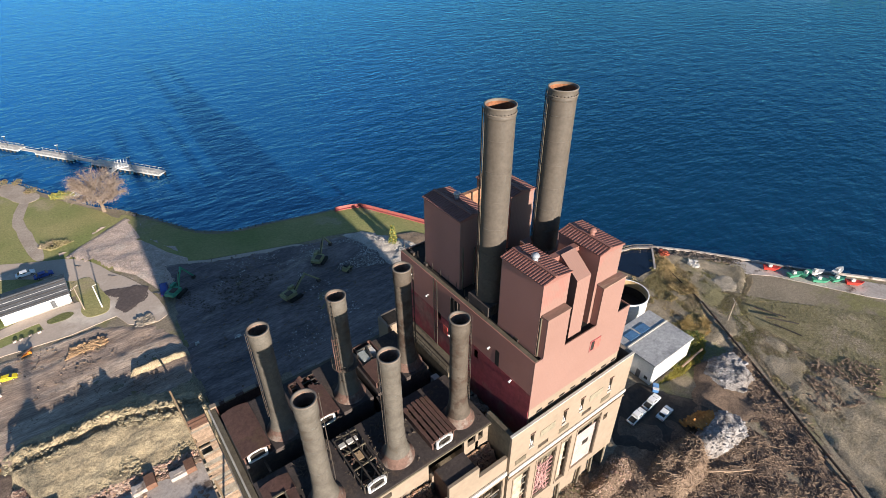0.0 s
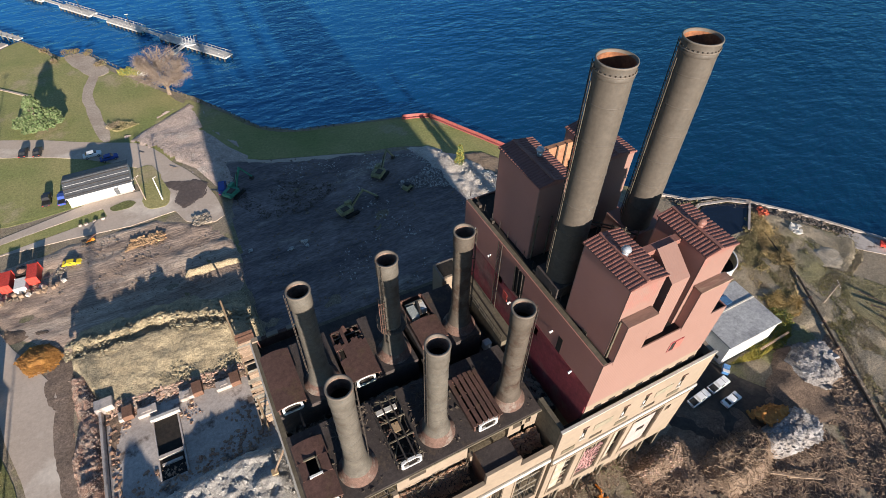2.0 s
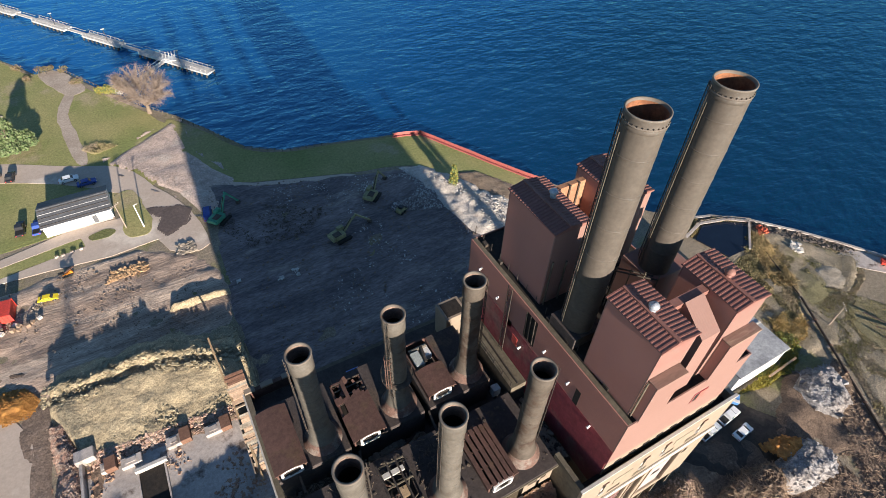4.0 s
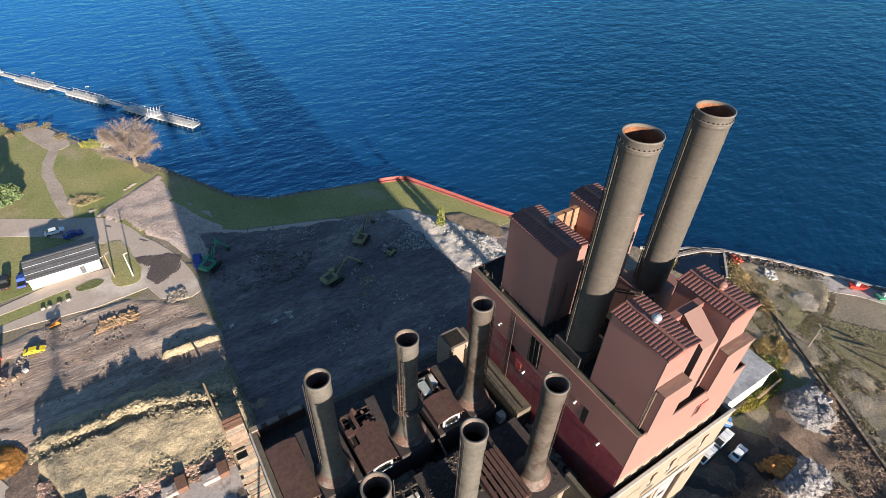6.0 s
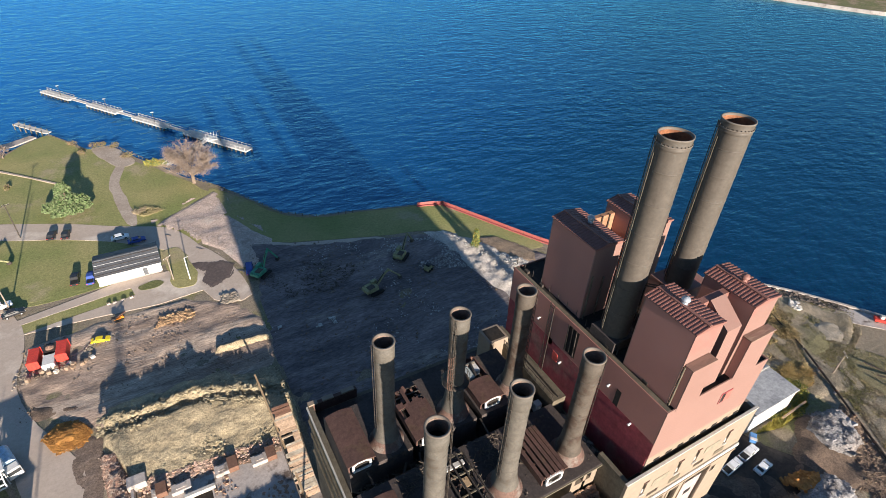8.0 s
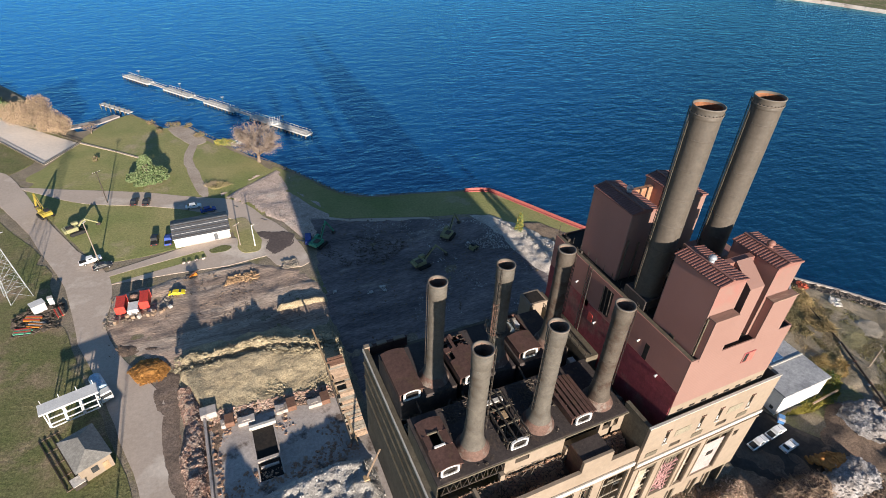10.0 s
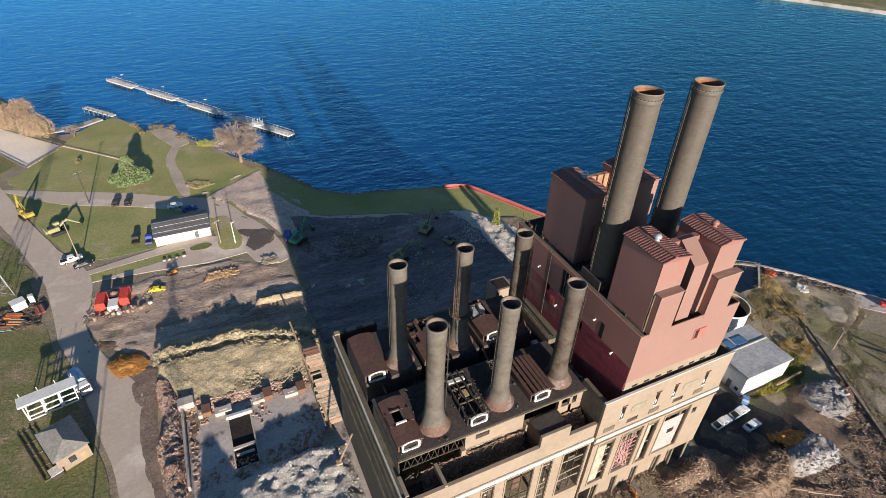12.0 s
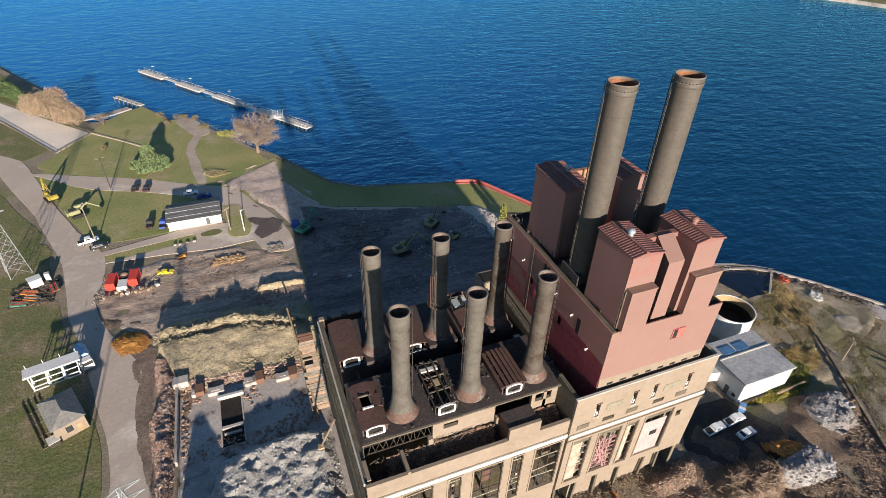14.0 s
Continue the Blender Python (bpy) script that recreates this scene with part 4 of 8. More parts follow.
COWL = surf("galvanised_cowl", (0.42, 0.45, 0.50), (0.34, 0.37, 0.41), 0.6, 2.0, 0.45, 0.0, metal=0.4)


def tower(x0, x1, y0, y1, z1, cowl=None):
    """One clad roof tower with a ribbed low gable roof."""
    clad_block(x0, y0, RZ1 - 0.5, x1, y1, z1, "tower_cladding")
    rise, mid = 0.45, (x0 + x1) / 2 - 0.4
    bm = bmesh.new()
    ps = [(x0 - 0.2, z1), (mid, z1 + rise), (x1 + 0.2, z1), (x1 + 0.2, z1 - 0.15), (x0 - 0.2, z1 - 0.15)]
    a, b = [bm.verts.new((x, y0 - 0.15, z)) for x, z in ps], [bm.verts.new((x, y1 + 0.15, z)) for x, z in ps]
    bm.faces.new(a)
    bm.faces.new(b[::-1])
    for i in range(5):
        bm.faces.new((a[(i + 1) % 5], a[i], b[i], b[(i + 1) % 5]))
    bmesh.ops.recalc_face_normals(bm, faces=bm.faces[:])
    part("tower_roof", bm, RED_ROOF, plant, "oxide red ribbed metal roof")
    n = int((y1 - y0) / 0.44)
    for k in range(n + 1):
        y = y0 - 0.05 + k * (y1 - y0 + 0.1) / n
        for xa, xb in ((x0 - 0.22, mid), (mid, x1 + 0.22)):
            za, zb = (z1, z1 + rise) if xa < mid and xb == mid else (z1 + rise, z1)
            part("roof_rib", beam((xa, y, za + 0.02), (xb, y, zb + 0.02), 0.16, 0.05), RED_RIB, plant)
    part("ridge_cap", box(mid - 0.2, y0 - 0.1, z1 + rise - 0.05, mid + 0.2, y1 + 0.1, z1 + rise + 0.14), RED_ROOF, plant)
    if cowl:
        cx, cy, mt = cowl
        bm = lathe([(0, 0), (0.36, 0), (0.36, 0.7), (0.25, 0.75), (0.5, 0.85), (0.54, 1.0), (0.36, 1.3), (0, 1.4)], 20)
        bmesh.ops.translate(bm, verts=bm.verts[:], vec=(cx, cy, z1 + 0.1))
        part("roof_cowl", bm, mt, plant, "round roof ventilator cowl")


tower(38.0, 42.55, 33.3, 40.5, 51.4, (40.25, 37.1, COWL))
tower(47.9, 52.3, 33.3, 40.2, 51.4, (50.1, 36.7, RED_ROOF))
tower(38.5, 43.2, 49.5, 58.2, 51.8, (41.7, 54.4, COWL))
tower(48.6, 53.2, 50.3, 58.2, 51.8)
ANNEX = surf("weathered_pink_sheet", (0.25, 0.16, 0.125), (0.19, 0.11, 0.09), 0.5, 2.0, 0.8, 0.1, c=(0.30, 0.22, 0.16), c_scale=0.8, c_cut=0.52, stretch=(0, 0.15))
# lean-to boxes and sloping chute on the south side
for x0, x1 in ((38.3, 42.2), (48.4, 52.9)):
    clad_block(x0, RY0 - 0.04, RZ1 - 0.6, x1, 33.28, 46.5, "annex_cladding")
    part("annex_roof", box(x0 - 0.1, RY0 - 0.15, 46.5, x1 + 0.1, 33.28, 46.65, bevel=0.03), ANNEX, plant, "rusty flat annex roof")
bm = bmesh.new()
ch = [bm.verts.new(p) for p in ((44.0, 33.2, 49.2), (46.5, 33.2, 49.2), (46.8, 36.5, 51.3), (44.2, 36.5, 51.3), (43.6, 32.9, 39.5), (46.1, 32.9, 39.5), (46.5, 36.4, 39.6), (44.0, 36.4, 39.6))]
for q in ((0, 1, 2, 3), (1, 0, 4, 5), (2, 1, 5, 6), (0, 3, 7, 4), (3, 2, 6, 7)):
    bm.faces.new([ch[i] for i in q])
bmesh.ops.recalc_face_normals(bm, faces=bm.faces[:])
part("chute", bm, RED_LIT, plant, "sloping clad coal chute between the towers")
# link wall between the north towers, plinth of the east stack
part("link_wall", box(43.3, 56.3, RZ1 - 0.5, 48.5, 57.0, 50.8), surf("orange_cladding", (0.36, 0.19, 0.11), (0.29, 0.15, 0.09), 0.3, 1.5, 0.7, 0.3, ribs=0.4), plant, "orange-brown link wall between the towers")
for x in (44.4, 46.0, 47.4):
    part("link_post", beam((x, 56.2, 40.2), (x, 56.2, 50.9), 0.2), STEEL_DARK, plant)
part("stack_plinth", box(48.0, 42.5, RZ1 - 0.5, 54.2, 47.4, 46.0, bevel=0.05), RED_LIT, plant)
part("stack_plinth", box(37.9, 42.4, RZ1 - 0.5, 42.4, 46.8, 41.6, bevel=0.05), ROOF_DARK, plant)


STACK_RIM = surf("weathered_stack_rim", (0.162, 0.140, 0.119), (0.123, 0.102, 0.085), 0.5, 2.0, 0.7, 0.1, c=(0.170, 0.098, 0.060), c_scale=0.6, c_cut=0.6, deep=0.5)


def big_stack(x, y, z0, z1, r=1.8):
    s = thing("smokestack", "tall grey steel smokestack with a rusty rim", "smokestack", "tall smokestacks", Matrix.Translation((x, y, 0)))
    part("shaft", lathe([(r, z0), (r, z1 - 1.4)], 56), STACK, s)
    part("collar", lathe([(r + 0.01, z1 - 1.4), (r + 0.05, z1 - 1.35), (r + 0.05, z1 - 1.1), (r + 0.02, z1 - 1.05), (r + 0.02, z1 - 0.2)], 56), STACK, s)
    part("rim", lathe([(r + 0.02, z1 - 0.2), (r + 0.09, z1 - 0.16), (r + 0.09, z1), (r - 0.04, z1), (r - 0.1, z1 - 0.3)], 56), STACK_RIM, s, "pale weathered rim")
    part("flange", lathe([(r + 0.01, z1 - 0.95), (r + 0.12, z1 - 0.93), (r + 0.12, z1 - 0.8), (r + 0.01, z1 - 0.78)], 56), STACK_RIM, s, "bolted flange ring")
    for k in range(28):
        b = 2 * math.pi * k / 28
        part("bolt", box((r + 0.07) * math.cos(b) - 0.05, (r + 0.07) * math.sin(b) - 0.05, z1 - 0.78, (r + 0.07) * math.cos(b) + 0.05, (r + 0.07) * math.sin(b) + 0.05, z1 - 0.68), STEEL_DARK, s)
    part("liner", lathe([(r - 0.11, z1 - 0.25), (r - 0.11, z1 - 3.0), (r - 0.14, z0)], 56), RUST_BRIGHT, s, "rust-stained inner wall")
    for k in range(1, 7):
        z = z0 + (z1 - z0) * k / 7
        part("seam", lathe([(r, z), (r + 0.03, z + 0.02), (r + 0.03, z + 0.12), (r, z + 0.14)], 56), STACK, s)
    for da in (-0.16, 0.16):
        a = math.radians(146) + da
        part("ladder_rail", beam(((r + 0.22) * math.cos(a), (r + 0.22) * math.sin(a), z0 + 1), ((r + 0.22) * math.cos(a), (r + 0.22) * math.sin(a), z1 - 0.3), 0.07), STEEL_DARK, s)
    a = math.radians(160)
    part("conduit", rod(((r + 0.1) * math.cos(a), (r + 0.1) * math.sin(a), z0 + 0.4), ((r + 0.1) * math.cos(a), (r + 0.1) * math.sin(a), z1 - 2), 0.05), OLIVE, s)
    a = math.radians(146)
    for k in range(int((z1 - z0) / 0.5)):
        z = z0 + 1.2 + 0.5 * k
        if z < z1 - 0.4:
            p = Vector((math.cos(a), math.sin(a), 0)) * (r + 0.22)
            t = Vector((-math.sin(a), math.cos(a), 0)) * 0.34
            part("rung", beam(p - t + Vector((0, 0, z)), p + t + Vector((0, 0, z)), 0.05), STEEL_DARK, s)
    return s


big_stack(39.95, 44.5, 41.5, 69.3)
big_stack(50.2, 44.6, 45.9, 69.2)


# Lighter liner colour paints low sun on the inside of the rim.
LINER = surf("sunlit_liner_top", (0.24, 0.17, 0.135), (0.15, 0.10, 0.08), 0.7, 2.5, 0.9, 0.2, c=(0.12, 0.08, 0.06), c_scale=0.6, c_cut=0.58)
FOOT = surf("rusty_chimney_foot", (0.150, 0.092, 0.074), (0.112, 0.068, 0.055), 0.6, 3.0, 0.9, 0.5, c=(0.185, 0.150, 0.130), c_scale=0.6, c_cut=0.5)


CHIM_BROWN = surf("rust_streaked_chimney_steel", (0.095, 0.079, 0.064), (0.070, 0.056, 0.045), 0.5, 2.0, 0.75, 0.2, c=(0.054, 0.036, 0.027), c_scale=0.35, c_cut=0.5)


def chimney(m, z0=28.0, z1=46.4, r=1.2, turn=160, cage=False, paint=CHIM):
    s = thing("chimney", "weathered steel chimney with a caged ladder and rusty foot" if cage else "brown rust-streaked steel chimney with a flared foot" if paint == CHIM_BROWN else "weathered steel chimney with a flared rusty foot", "chimney", "roof chimneys", m)
    part("foot", lathe([(2.35, z0), (2.3, z0 + 0.12), (2.05, z0 + 0.3), (1.85, z0 + 0.8), (1.72, z0 + 1.25)], 40), FOOT, s, "flared rusty foot")
    part("shaft", lathe([(1.72, z0 + 1.25), (1.52, z0 + 1.9), (1.36, z0 + 2.9), (1.25, z0 + 4.2), (r, z0 + 6.0), (r, z1 - 2.6)], 40), paint, s)
    part("collar", lathe([(r, z1 - 2.6), (r + 0.1, z1 - 2.5), (r + 0.1, z1 - 0.6), (r + 0.06, z1 - 0.55), (r + 0.06, z1 - 0.25)], 40), paint, s)
    part("rim", lathe([(r + 0.06, z1 - 0.25), (r + 0.17, z1 - 0.2), (r + 0.17, z1 - 0.04), (r + 0.12, z1), (r - 0.06, z1), (r - 0.1, z1 - 0.3)], 40), STACK_RIM, s)
    part("liner", lathe([(r - 0.11, z1 - 0.25), (r - 0.11, z1 - 2.2)], 40), LINER, s, "inner wall top, lightened for sunlight")
    part("flue", lathe([(r - 0.115, z1 - 2.2), (r - 0.12, z0 + 8)], 40), SOOT_SHADE, s, "sooty flue")
    part("flue_floor", lathe([(r - 0.12, z0 + 8), (0.001, z0 + 8)], 40), SOOT_SHADE, s)
    for k in range(6):
        z = z0 + 4.6 + k * 2.0
        rr = r + (0.05 if z < z0 + 6 else 0.0)
        part("seam", lathe([(rr, z), (rr + 0.035, z + 0.02), (rr + 0.035, z + 0.09), (rr, z + 0.11)], 40), paint, s)
    a = radians(turn)
    out, tan = Vector((math.cos(a), math.sin(a), 0)), Vector((-math.sin(a), math.cos(a), 0))
    for sd in (-0.24, 0.24):
        p = out * (r + 0.32) + tan * sd
        part("ladder_rail", beam((p.x, p.y, z0 + 3.4), (p.x, p.y, z1 + 0.1), 0.06), STEEL_DARK, s)
    for k in range(24):
        z = Vector((0, 0, z0 + 3.8 + 0.6 * k))
        part("rung", beam(out * (r + 0.32) - tan * 0.24 + z, out * (r + 0.32) + tan * 0.24 + z, 0.045), STEEL_DARK, s)
        if k % 4 == 0:
            part("bracket", beam(out * (r - 0.02) + z, out * (r + 0.34) + z, 0.07), STEEL_DARK, s)
    if cage:
        for k in range(7):
            z = z0 + 6.5 + 1.0 * k
            for j in range(5):
                b0, b1 = radians(-90 + 36 * j), radians(-54 + 36 * j)
                c = out * (r + 0.36)
                part("cage_hoop", beam(c + tan * 0.42 * math.sin(b0) + out * 0.62 * math.cos(b0) + Vector((0, 0, z)), c + tan * 0.42 * math.sin(b1) + out * 0.62 * math.cos(b1) + Vector((0, 0, z)), 0.05), RUST, s)
        for j in range(1, 5):
            b0 = radians(-90 + 36 * j)
            c = out * (r + 0.36) + tan * 0.42 * math.sin(b0) + out * 0.62 * math.cos(b0)
            part("cage_bar", beam((c.x, c.y, z0 + 6.5), (c.x, c.y, z0 + 12.5), 0.045), RUST, s)
        # small landing with a guard rail half way up
        part("landing", lathe([(r + 0.02, z0 + 6.2), (r + 0.75, z0 + 6.2), (r + 0.75, z0 + 6.28), (r + 0.02, z0 + 6.28)], 24), STEEL_DARK, s)
        part("guard_rail", lathe([(r + 0.7, z0 + 7.2), (r + 0.76, z0 + 7.2), (r + 0.76, z0 + 7.26), (r + 0.7, z0 + 7.26), (r + 0.7, z0 + 7.2)], 24), STEEL_DARK, s)
        for j in range(10):
            b0 = radians(36 * j)
            part("guard_post", beam(((r + 0.73) * math.cos(b0), (r + 0.73) * math.sin(b0), z0 + 6.25), ((r + 0.73) * math.cos(b0), (r + 0.73) * math.sin(b0), z0 + 7.25), 0.05), STEEL_DARK, s)
    return s


chimney(Matrix.Translation((10.0, 39.15, 0)), turn=-20)
second = chimney(Matrix.Translation((20.2, 39.15, 0)), turn=190)
copy_thing(second, Matrix.Translation((10.0, 52.0, 0)))
third = chimney(Matrix.Translation((30.3, 39.15, 0)), turn=-20, paint=CHIM_BROWN)
copy_thing(third, Matrix.Translation((30.3, 52.0, 0)))
chimney(Matrix.Translation((20.24, 52.0, 0)), turn=215, cage=True)

# ---- things on the plant roof ----


def roof_monitor(x0, y0, x1, y1, style, z=28.0, h=1.5):
    """A long roof house with a shallow arched roof and a white-framed window in its south end. Black panes and attic
    floors paint the dark inside.
    """
    words = {"whole": "brown arched roof monitor with a white framed end window", "hole": "brown roof monitor with a hole torn in its roof",
             "bare": "roof monitor stripped to its steel skeleton", "slat": "roof monitor with bare roof joists and white end window", "half": "half-collapsed roof monitor with pale machinery inside", "torn": "brown roof monitor with a ragged torn roof"}
    o = thing("roof_monitor", words[style], "roof monitor", "roof monitors", Matrix.Translation(((x0 + x1) / 2, (y0 + y1) / 2, z)))
    w, d = (x1 - x0) / 2, (y1 - y0) / 2
    if style != "bare":
        part("side_wall", box(-w, -d + 0.2, 0, -w + 0.2, d, h), ROOF_BROWN, o)
        part("side_wall", box(w - 0.2, -d + 0.2, 0, w, d, h), ROOF_BROWN, o)
        part("end_wall", box(-w, d - 0.2, 0, w, d, h), ROOF_BROWN, o)
    # white window frame at the south end, sloped shoulders
    fw = min(w, 1.15)
    for a, b in (((-fw, 0.1), (fw, 0.1)), ((-fw, 0.1), (-fw, h - 0.1)), ((fw, 0.1), (fw, h - 0.1)), ((-fw, h - 0.1), (-fw * 0.5, h + 0.2)), ((fw, h - 0.1), (fw * 0.5, h + 0.2)), ((-fw * 0.5, h + 0.2), (fw * 0.5, h + 0.2))):
        part("window_frame", beam((a[0], -d, a[1]), (b[0], -d, b[1]), 0.3, 0.24), WHITE, o, "white window frame")
    part("window_pane", box(-fw + 0.1, -d + 0.08, 0.1, fw - 0.1, -d + 0.12, h), SOOT_SHADE, o)
    part("window_bar", beam((-fw * 0.3, -d - 0.02, 0.5), (fw * 0.6, -d - 0.02, 0.62), 0.3, 0.1), STEEL_DARK, o)

    def arch(ya, yb):
        bm = bmesh.new()
        n = 8
        up = [[bm.verts.new((-w - 0.15 + (2 * w + 0.3) * k / n, y, h + 0.42 * (1 - (2 * k / n - 1) ** 2))) for k in range(n + 1)] for y in (ya, yb)]
        dn = [[bm.verts.new((v.co.x, v.co.y, v.co.z - 0.14)) for v in r] for r in up]
        for k in range(n):
            bm.faces.new((up[0][k], up[0][k + 1], up[1][k + 1], up[1][k]))
            bm.faces.new((dn[0][k + 1], dn[0][k], dn[1][k], dn[1][k + 1]))
            bm.faces.new((up[0][k + 1], up[0][k], dn[0][k], dn[0][k + 1]))
            bm.faces.new((up[1][k], up[1][k + 1], dn[1][k + 1], dn[1][k]))
        for k in (0, n):
            bm.faces.new((up[0][k], up[1][k], dn[1][k], dn[0][k]))
        bmesh.ops.recalc_face_normals(bm, faces=bm.faces[:])
        return bm

    if style == "torn":
        rng = random.Random(5)
        nx, ny = 9, 16
        gone = {(i, j) for i in range(nx) for j in range(ny) if j > ny - 3 - 2.6 * abs(math.sin(i * 1.9 + 0.6)) and i != 3 or (i < 2 and 6 < j < 10) or (i > 6 and j > 10)}

        def tile(i, j, dz):
            x, y = -w - 0.15 + (2 * w + 0.3) * i / nx, -d - 0.1 + (2 * d + 0.1) * j / ny
            return (x, y, h + 0.42 * (1 - (2 * i / nx - 1) ** 2) + dz)

        for i in range(nx):
            # one long sheet a strip, its end torn where the squares are gone
            js = [j for j in range(ny) if (i, j) not in gone]
            runs, last = [], None
            for j in js:
                if last is None or j != last + 1:
                    runs.append([j, j])
                runs[-1][1] = last = j
            for j0, j1 in runs:
                lift = rng.uniform(0.0, 0.05)
                c = [tile(i, j0, lift), tile(i + 1, j0, lift), tile(i + 1, j1 + 1, lift), tile(i, j1 + rng.uniform(0.3, 1.0), lift)]
                bm = bmesh.new()
                up = [bm.verts.new(p) for p in c]
                dn = [bm.verts.new((p[0], p[1], p[2] - 0.1)) for p in c]
                bm.faces.new(up)
                bm.faces.new(dn[::-1])
                for q in range(4):
                    bm.faces.new((up[(q + 1) % 4], up[q], dn[q], dn[(q + 1) % 4]))
                part("roof_sheet", bm, ROOF_BROWN, o)
        for k in range(9):
            x, y = rng.uniform(-w + 0.3, w - 0.3), rng.uniform(d - 2.6, d + 0.2)
            part("torn_sheet", beam((x, y, h - 0.1), (x + rng.uniform(-0.5, 0.5), y + rng.uniform(0.3, 1.0), h + rng.uniform(-0.5, 0.5)), rng.uniform(0.3, 0.7), 0.05), RUST if k % 3 == 0 else ROOF_BROWN, o)
        for k in range(4):
            y = d - 3.2 + k
            part("rafter", beam((-w, y, h - 0.12), (w, y, h + 0.02), 0.14), STEEL_DARK, o)
        part("attic_floor", box(-w + 0.2, -d + 0.2, 0.02, w - 0.2, d - 0.2, 0.1), SOOT_SHADE, o)
    elif style == "whole":
        part("roof", arch(-d - 0.1, d), ROOF_BROWN, o)
    elif style == "hole":
        part("roof", arch(-d - 0.1, -d + 3.0), ROOF_BROWN, o)
        part("roof", arch(d - 2.4, d), ROOF_BROWN, o)
        part("roof_edge", box(-w, -d + 3.0, h, -w + 0.9, d - 2.4, h + 0.2), ROOF_BROWN, o)
        part("roof_edge", box(w - 1.3, -d + 3.0, h, w, d - 2.4, h + 0.25), ROOF_BROWN, o)
        part("skylight_frame", box(-w + 0.8, -d + 2.9, h + 0.3, w - 1.1, -d + 3.15, h + 0.6), WHITE, o)
        part("skylight_frame", box(w - 1.35, -d + 2.9, h + 0.25, w - 1.15, d - 2.3, h + 0.5), OLIVE, o)
        part("skylight_frame", box(-w + 0.7, d - 2.5, h + 0.25, w - 1.1, d - 2.3, h + 0.5), OLIVE, o)
        part("attic_floor", box(-w + 0.2, -d + 0.2, 0.02, w - 0.2, d - 0.2, 0.1), SOOT_SHADE, o)
    elif style == "half":
        part("roof", arch(-d - 0.1, -0.2), ROOF_BROWN, o)
        part("machine", box(-w + 0.5, 0.3, 0.1, -0.1, 2.6, 1.7, bevel=0.1), surf("pale_machine", (0.45, 0.47, 0.44), (0.33, 0.35, 0.33), 0.6, 3.0, 0.6, 0.2), o, "pale grey ventilation machine")
        part("machine", box(0.3, 1.4, 0.1, w - 0.4, 3.2, 1.4, bevel=0.1), WHITE, o, "pale grey ventilation machine")
        part("duct", rod((-w + 0.6, 3.0, 1.3), (w - 0.6, 2.9, 1.6), 0.28), CHIM, o)
        part("duct", rod((0, 0.4, 1.7), (0.5, 3.0, 1.7), 0.22), STEEL_DARK, o)
    else:
        n = 5 if style == "slat" else 3
        for k in range(n + 1):
            x = -w + 2 * w * k / n
            zz = h + 0.35 * (1 - (2 * k / n - 1) ** 2)
            part("joist", box(x - 0.26 if style == "slat" else x - 0.09, -d, zz, x + 0.26 if style == "slat" else x + 0.09, d, zz + 0.2), ROOF_BROWN if style == "slat" else STEEL_DARK, o)
        for k in range(4):
            y = -d + 0.3 + (2 * d - 0.6) * k / 3
            part("rafter", beam((-w, y, h - 0.1), (w, y, h + 0.05), 0.16), OLIVE if style == "bare" else ROOF_BROWN, o)
            for sx in (-w + 0.1, w - 0.1):
                part("post", beam((sx, y, 0), (sx, y, h), 0.16), STEEL_DARK, o)
        part("attic_floor", box(-w + 0.2, -d + 0.2, 0.02, w - 0.2, d - 0.2, 0.1), SOOT_SHADE, o)
        if style == "bare":
            part("brace", beam((-w, -d + 1, 0.2), (w, d - 2, h), 0.14), OLIVE, o)
            part("brace", beam((w, -d + 2, 0.2), (-w, d - 1, h), 0.14), OLIVE, o)
            rng = random.Random(8)
            for k in range(26):
                ya, yb = rng.uniform(-d + 0.5, d - 0.4), rng.uniform(-1.5, 1.5)
                part("bent_bar", beam((rng.uniform(-w, w), ya, rng.uniform(0.2, h)), (rng.uniform(-w, w), max(-d + 0.3, min(d, ya + yb)), rng.uniform(0.2, h + 0.3)), rng.uniform(0.07, 0.2)), (STEEL_DARK, OLIVE, RUST)[k % 3], o)
            part("panel", box(-0.6, -0.4, h - 0.3, 0.5, 0.9, h - 0.1, bevel=0.03), TIMBER, o, "pale loose panel")
            part("panel", box(-w + 0.2, d - 1.8, h - 0.1, w - 0.6, d - 1.2, h + 0.2), WHITE_TRIM, o, "pale loose panel")
    return o


roof_monitor(3.9, 36.6, 7.3, 44.2, "hole")
roof_monitor(14.0, 36.6, 17.4, 45.0, "bare")
roof_monitor(24.2, 36.6, 27.8, 43.6, "slat")
roof_monitor(3.7, 49.4, 7.2, 57.8, "whole")
roof_monitor(13.0, 48.9, 17.0, 57.4, "torn")
roof_monitor(23.7, 50.0, 27.4, 58.3, "half")

# scrap in the stripped court and gutter
DARK_SCRAP = surf("dark_scrap", (0.12, 0.095, 0.075), (0.08, 0.065, 0.05), 0.9, 3.0, 0.9, 0.2)
SCRAP = [surf("scrap_pale", (0.36, 0.31, 0.25), (0.24, 0.20, 0.16), 0.9, 3.0, 0.9, 0.2), surf("scrap_brick", (0.30, 0.17, 0.12), (0.40, 0.28, 0.19), 1.2, 3.0, 0.9, 0.2)]
debris("court_scrap", "broken steel and brick scrap in the roof court", "scrap", SCRAP[0], [(4, 46.5), (22, 46.5), (22, 49.1), (4, 49.1)], 1134, 0.12, 0.69, 31, lambda x, y: 22.9 + 2.0 * np.abs(fbm(x, y, 0.3, 3)), 0.5, 2.2)
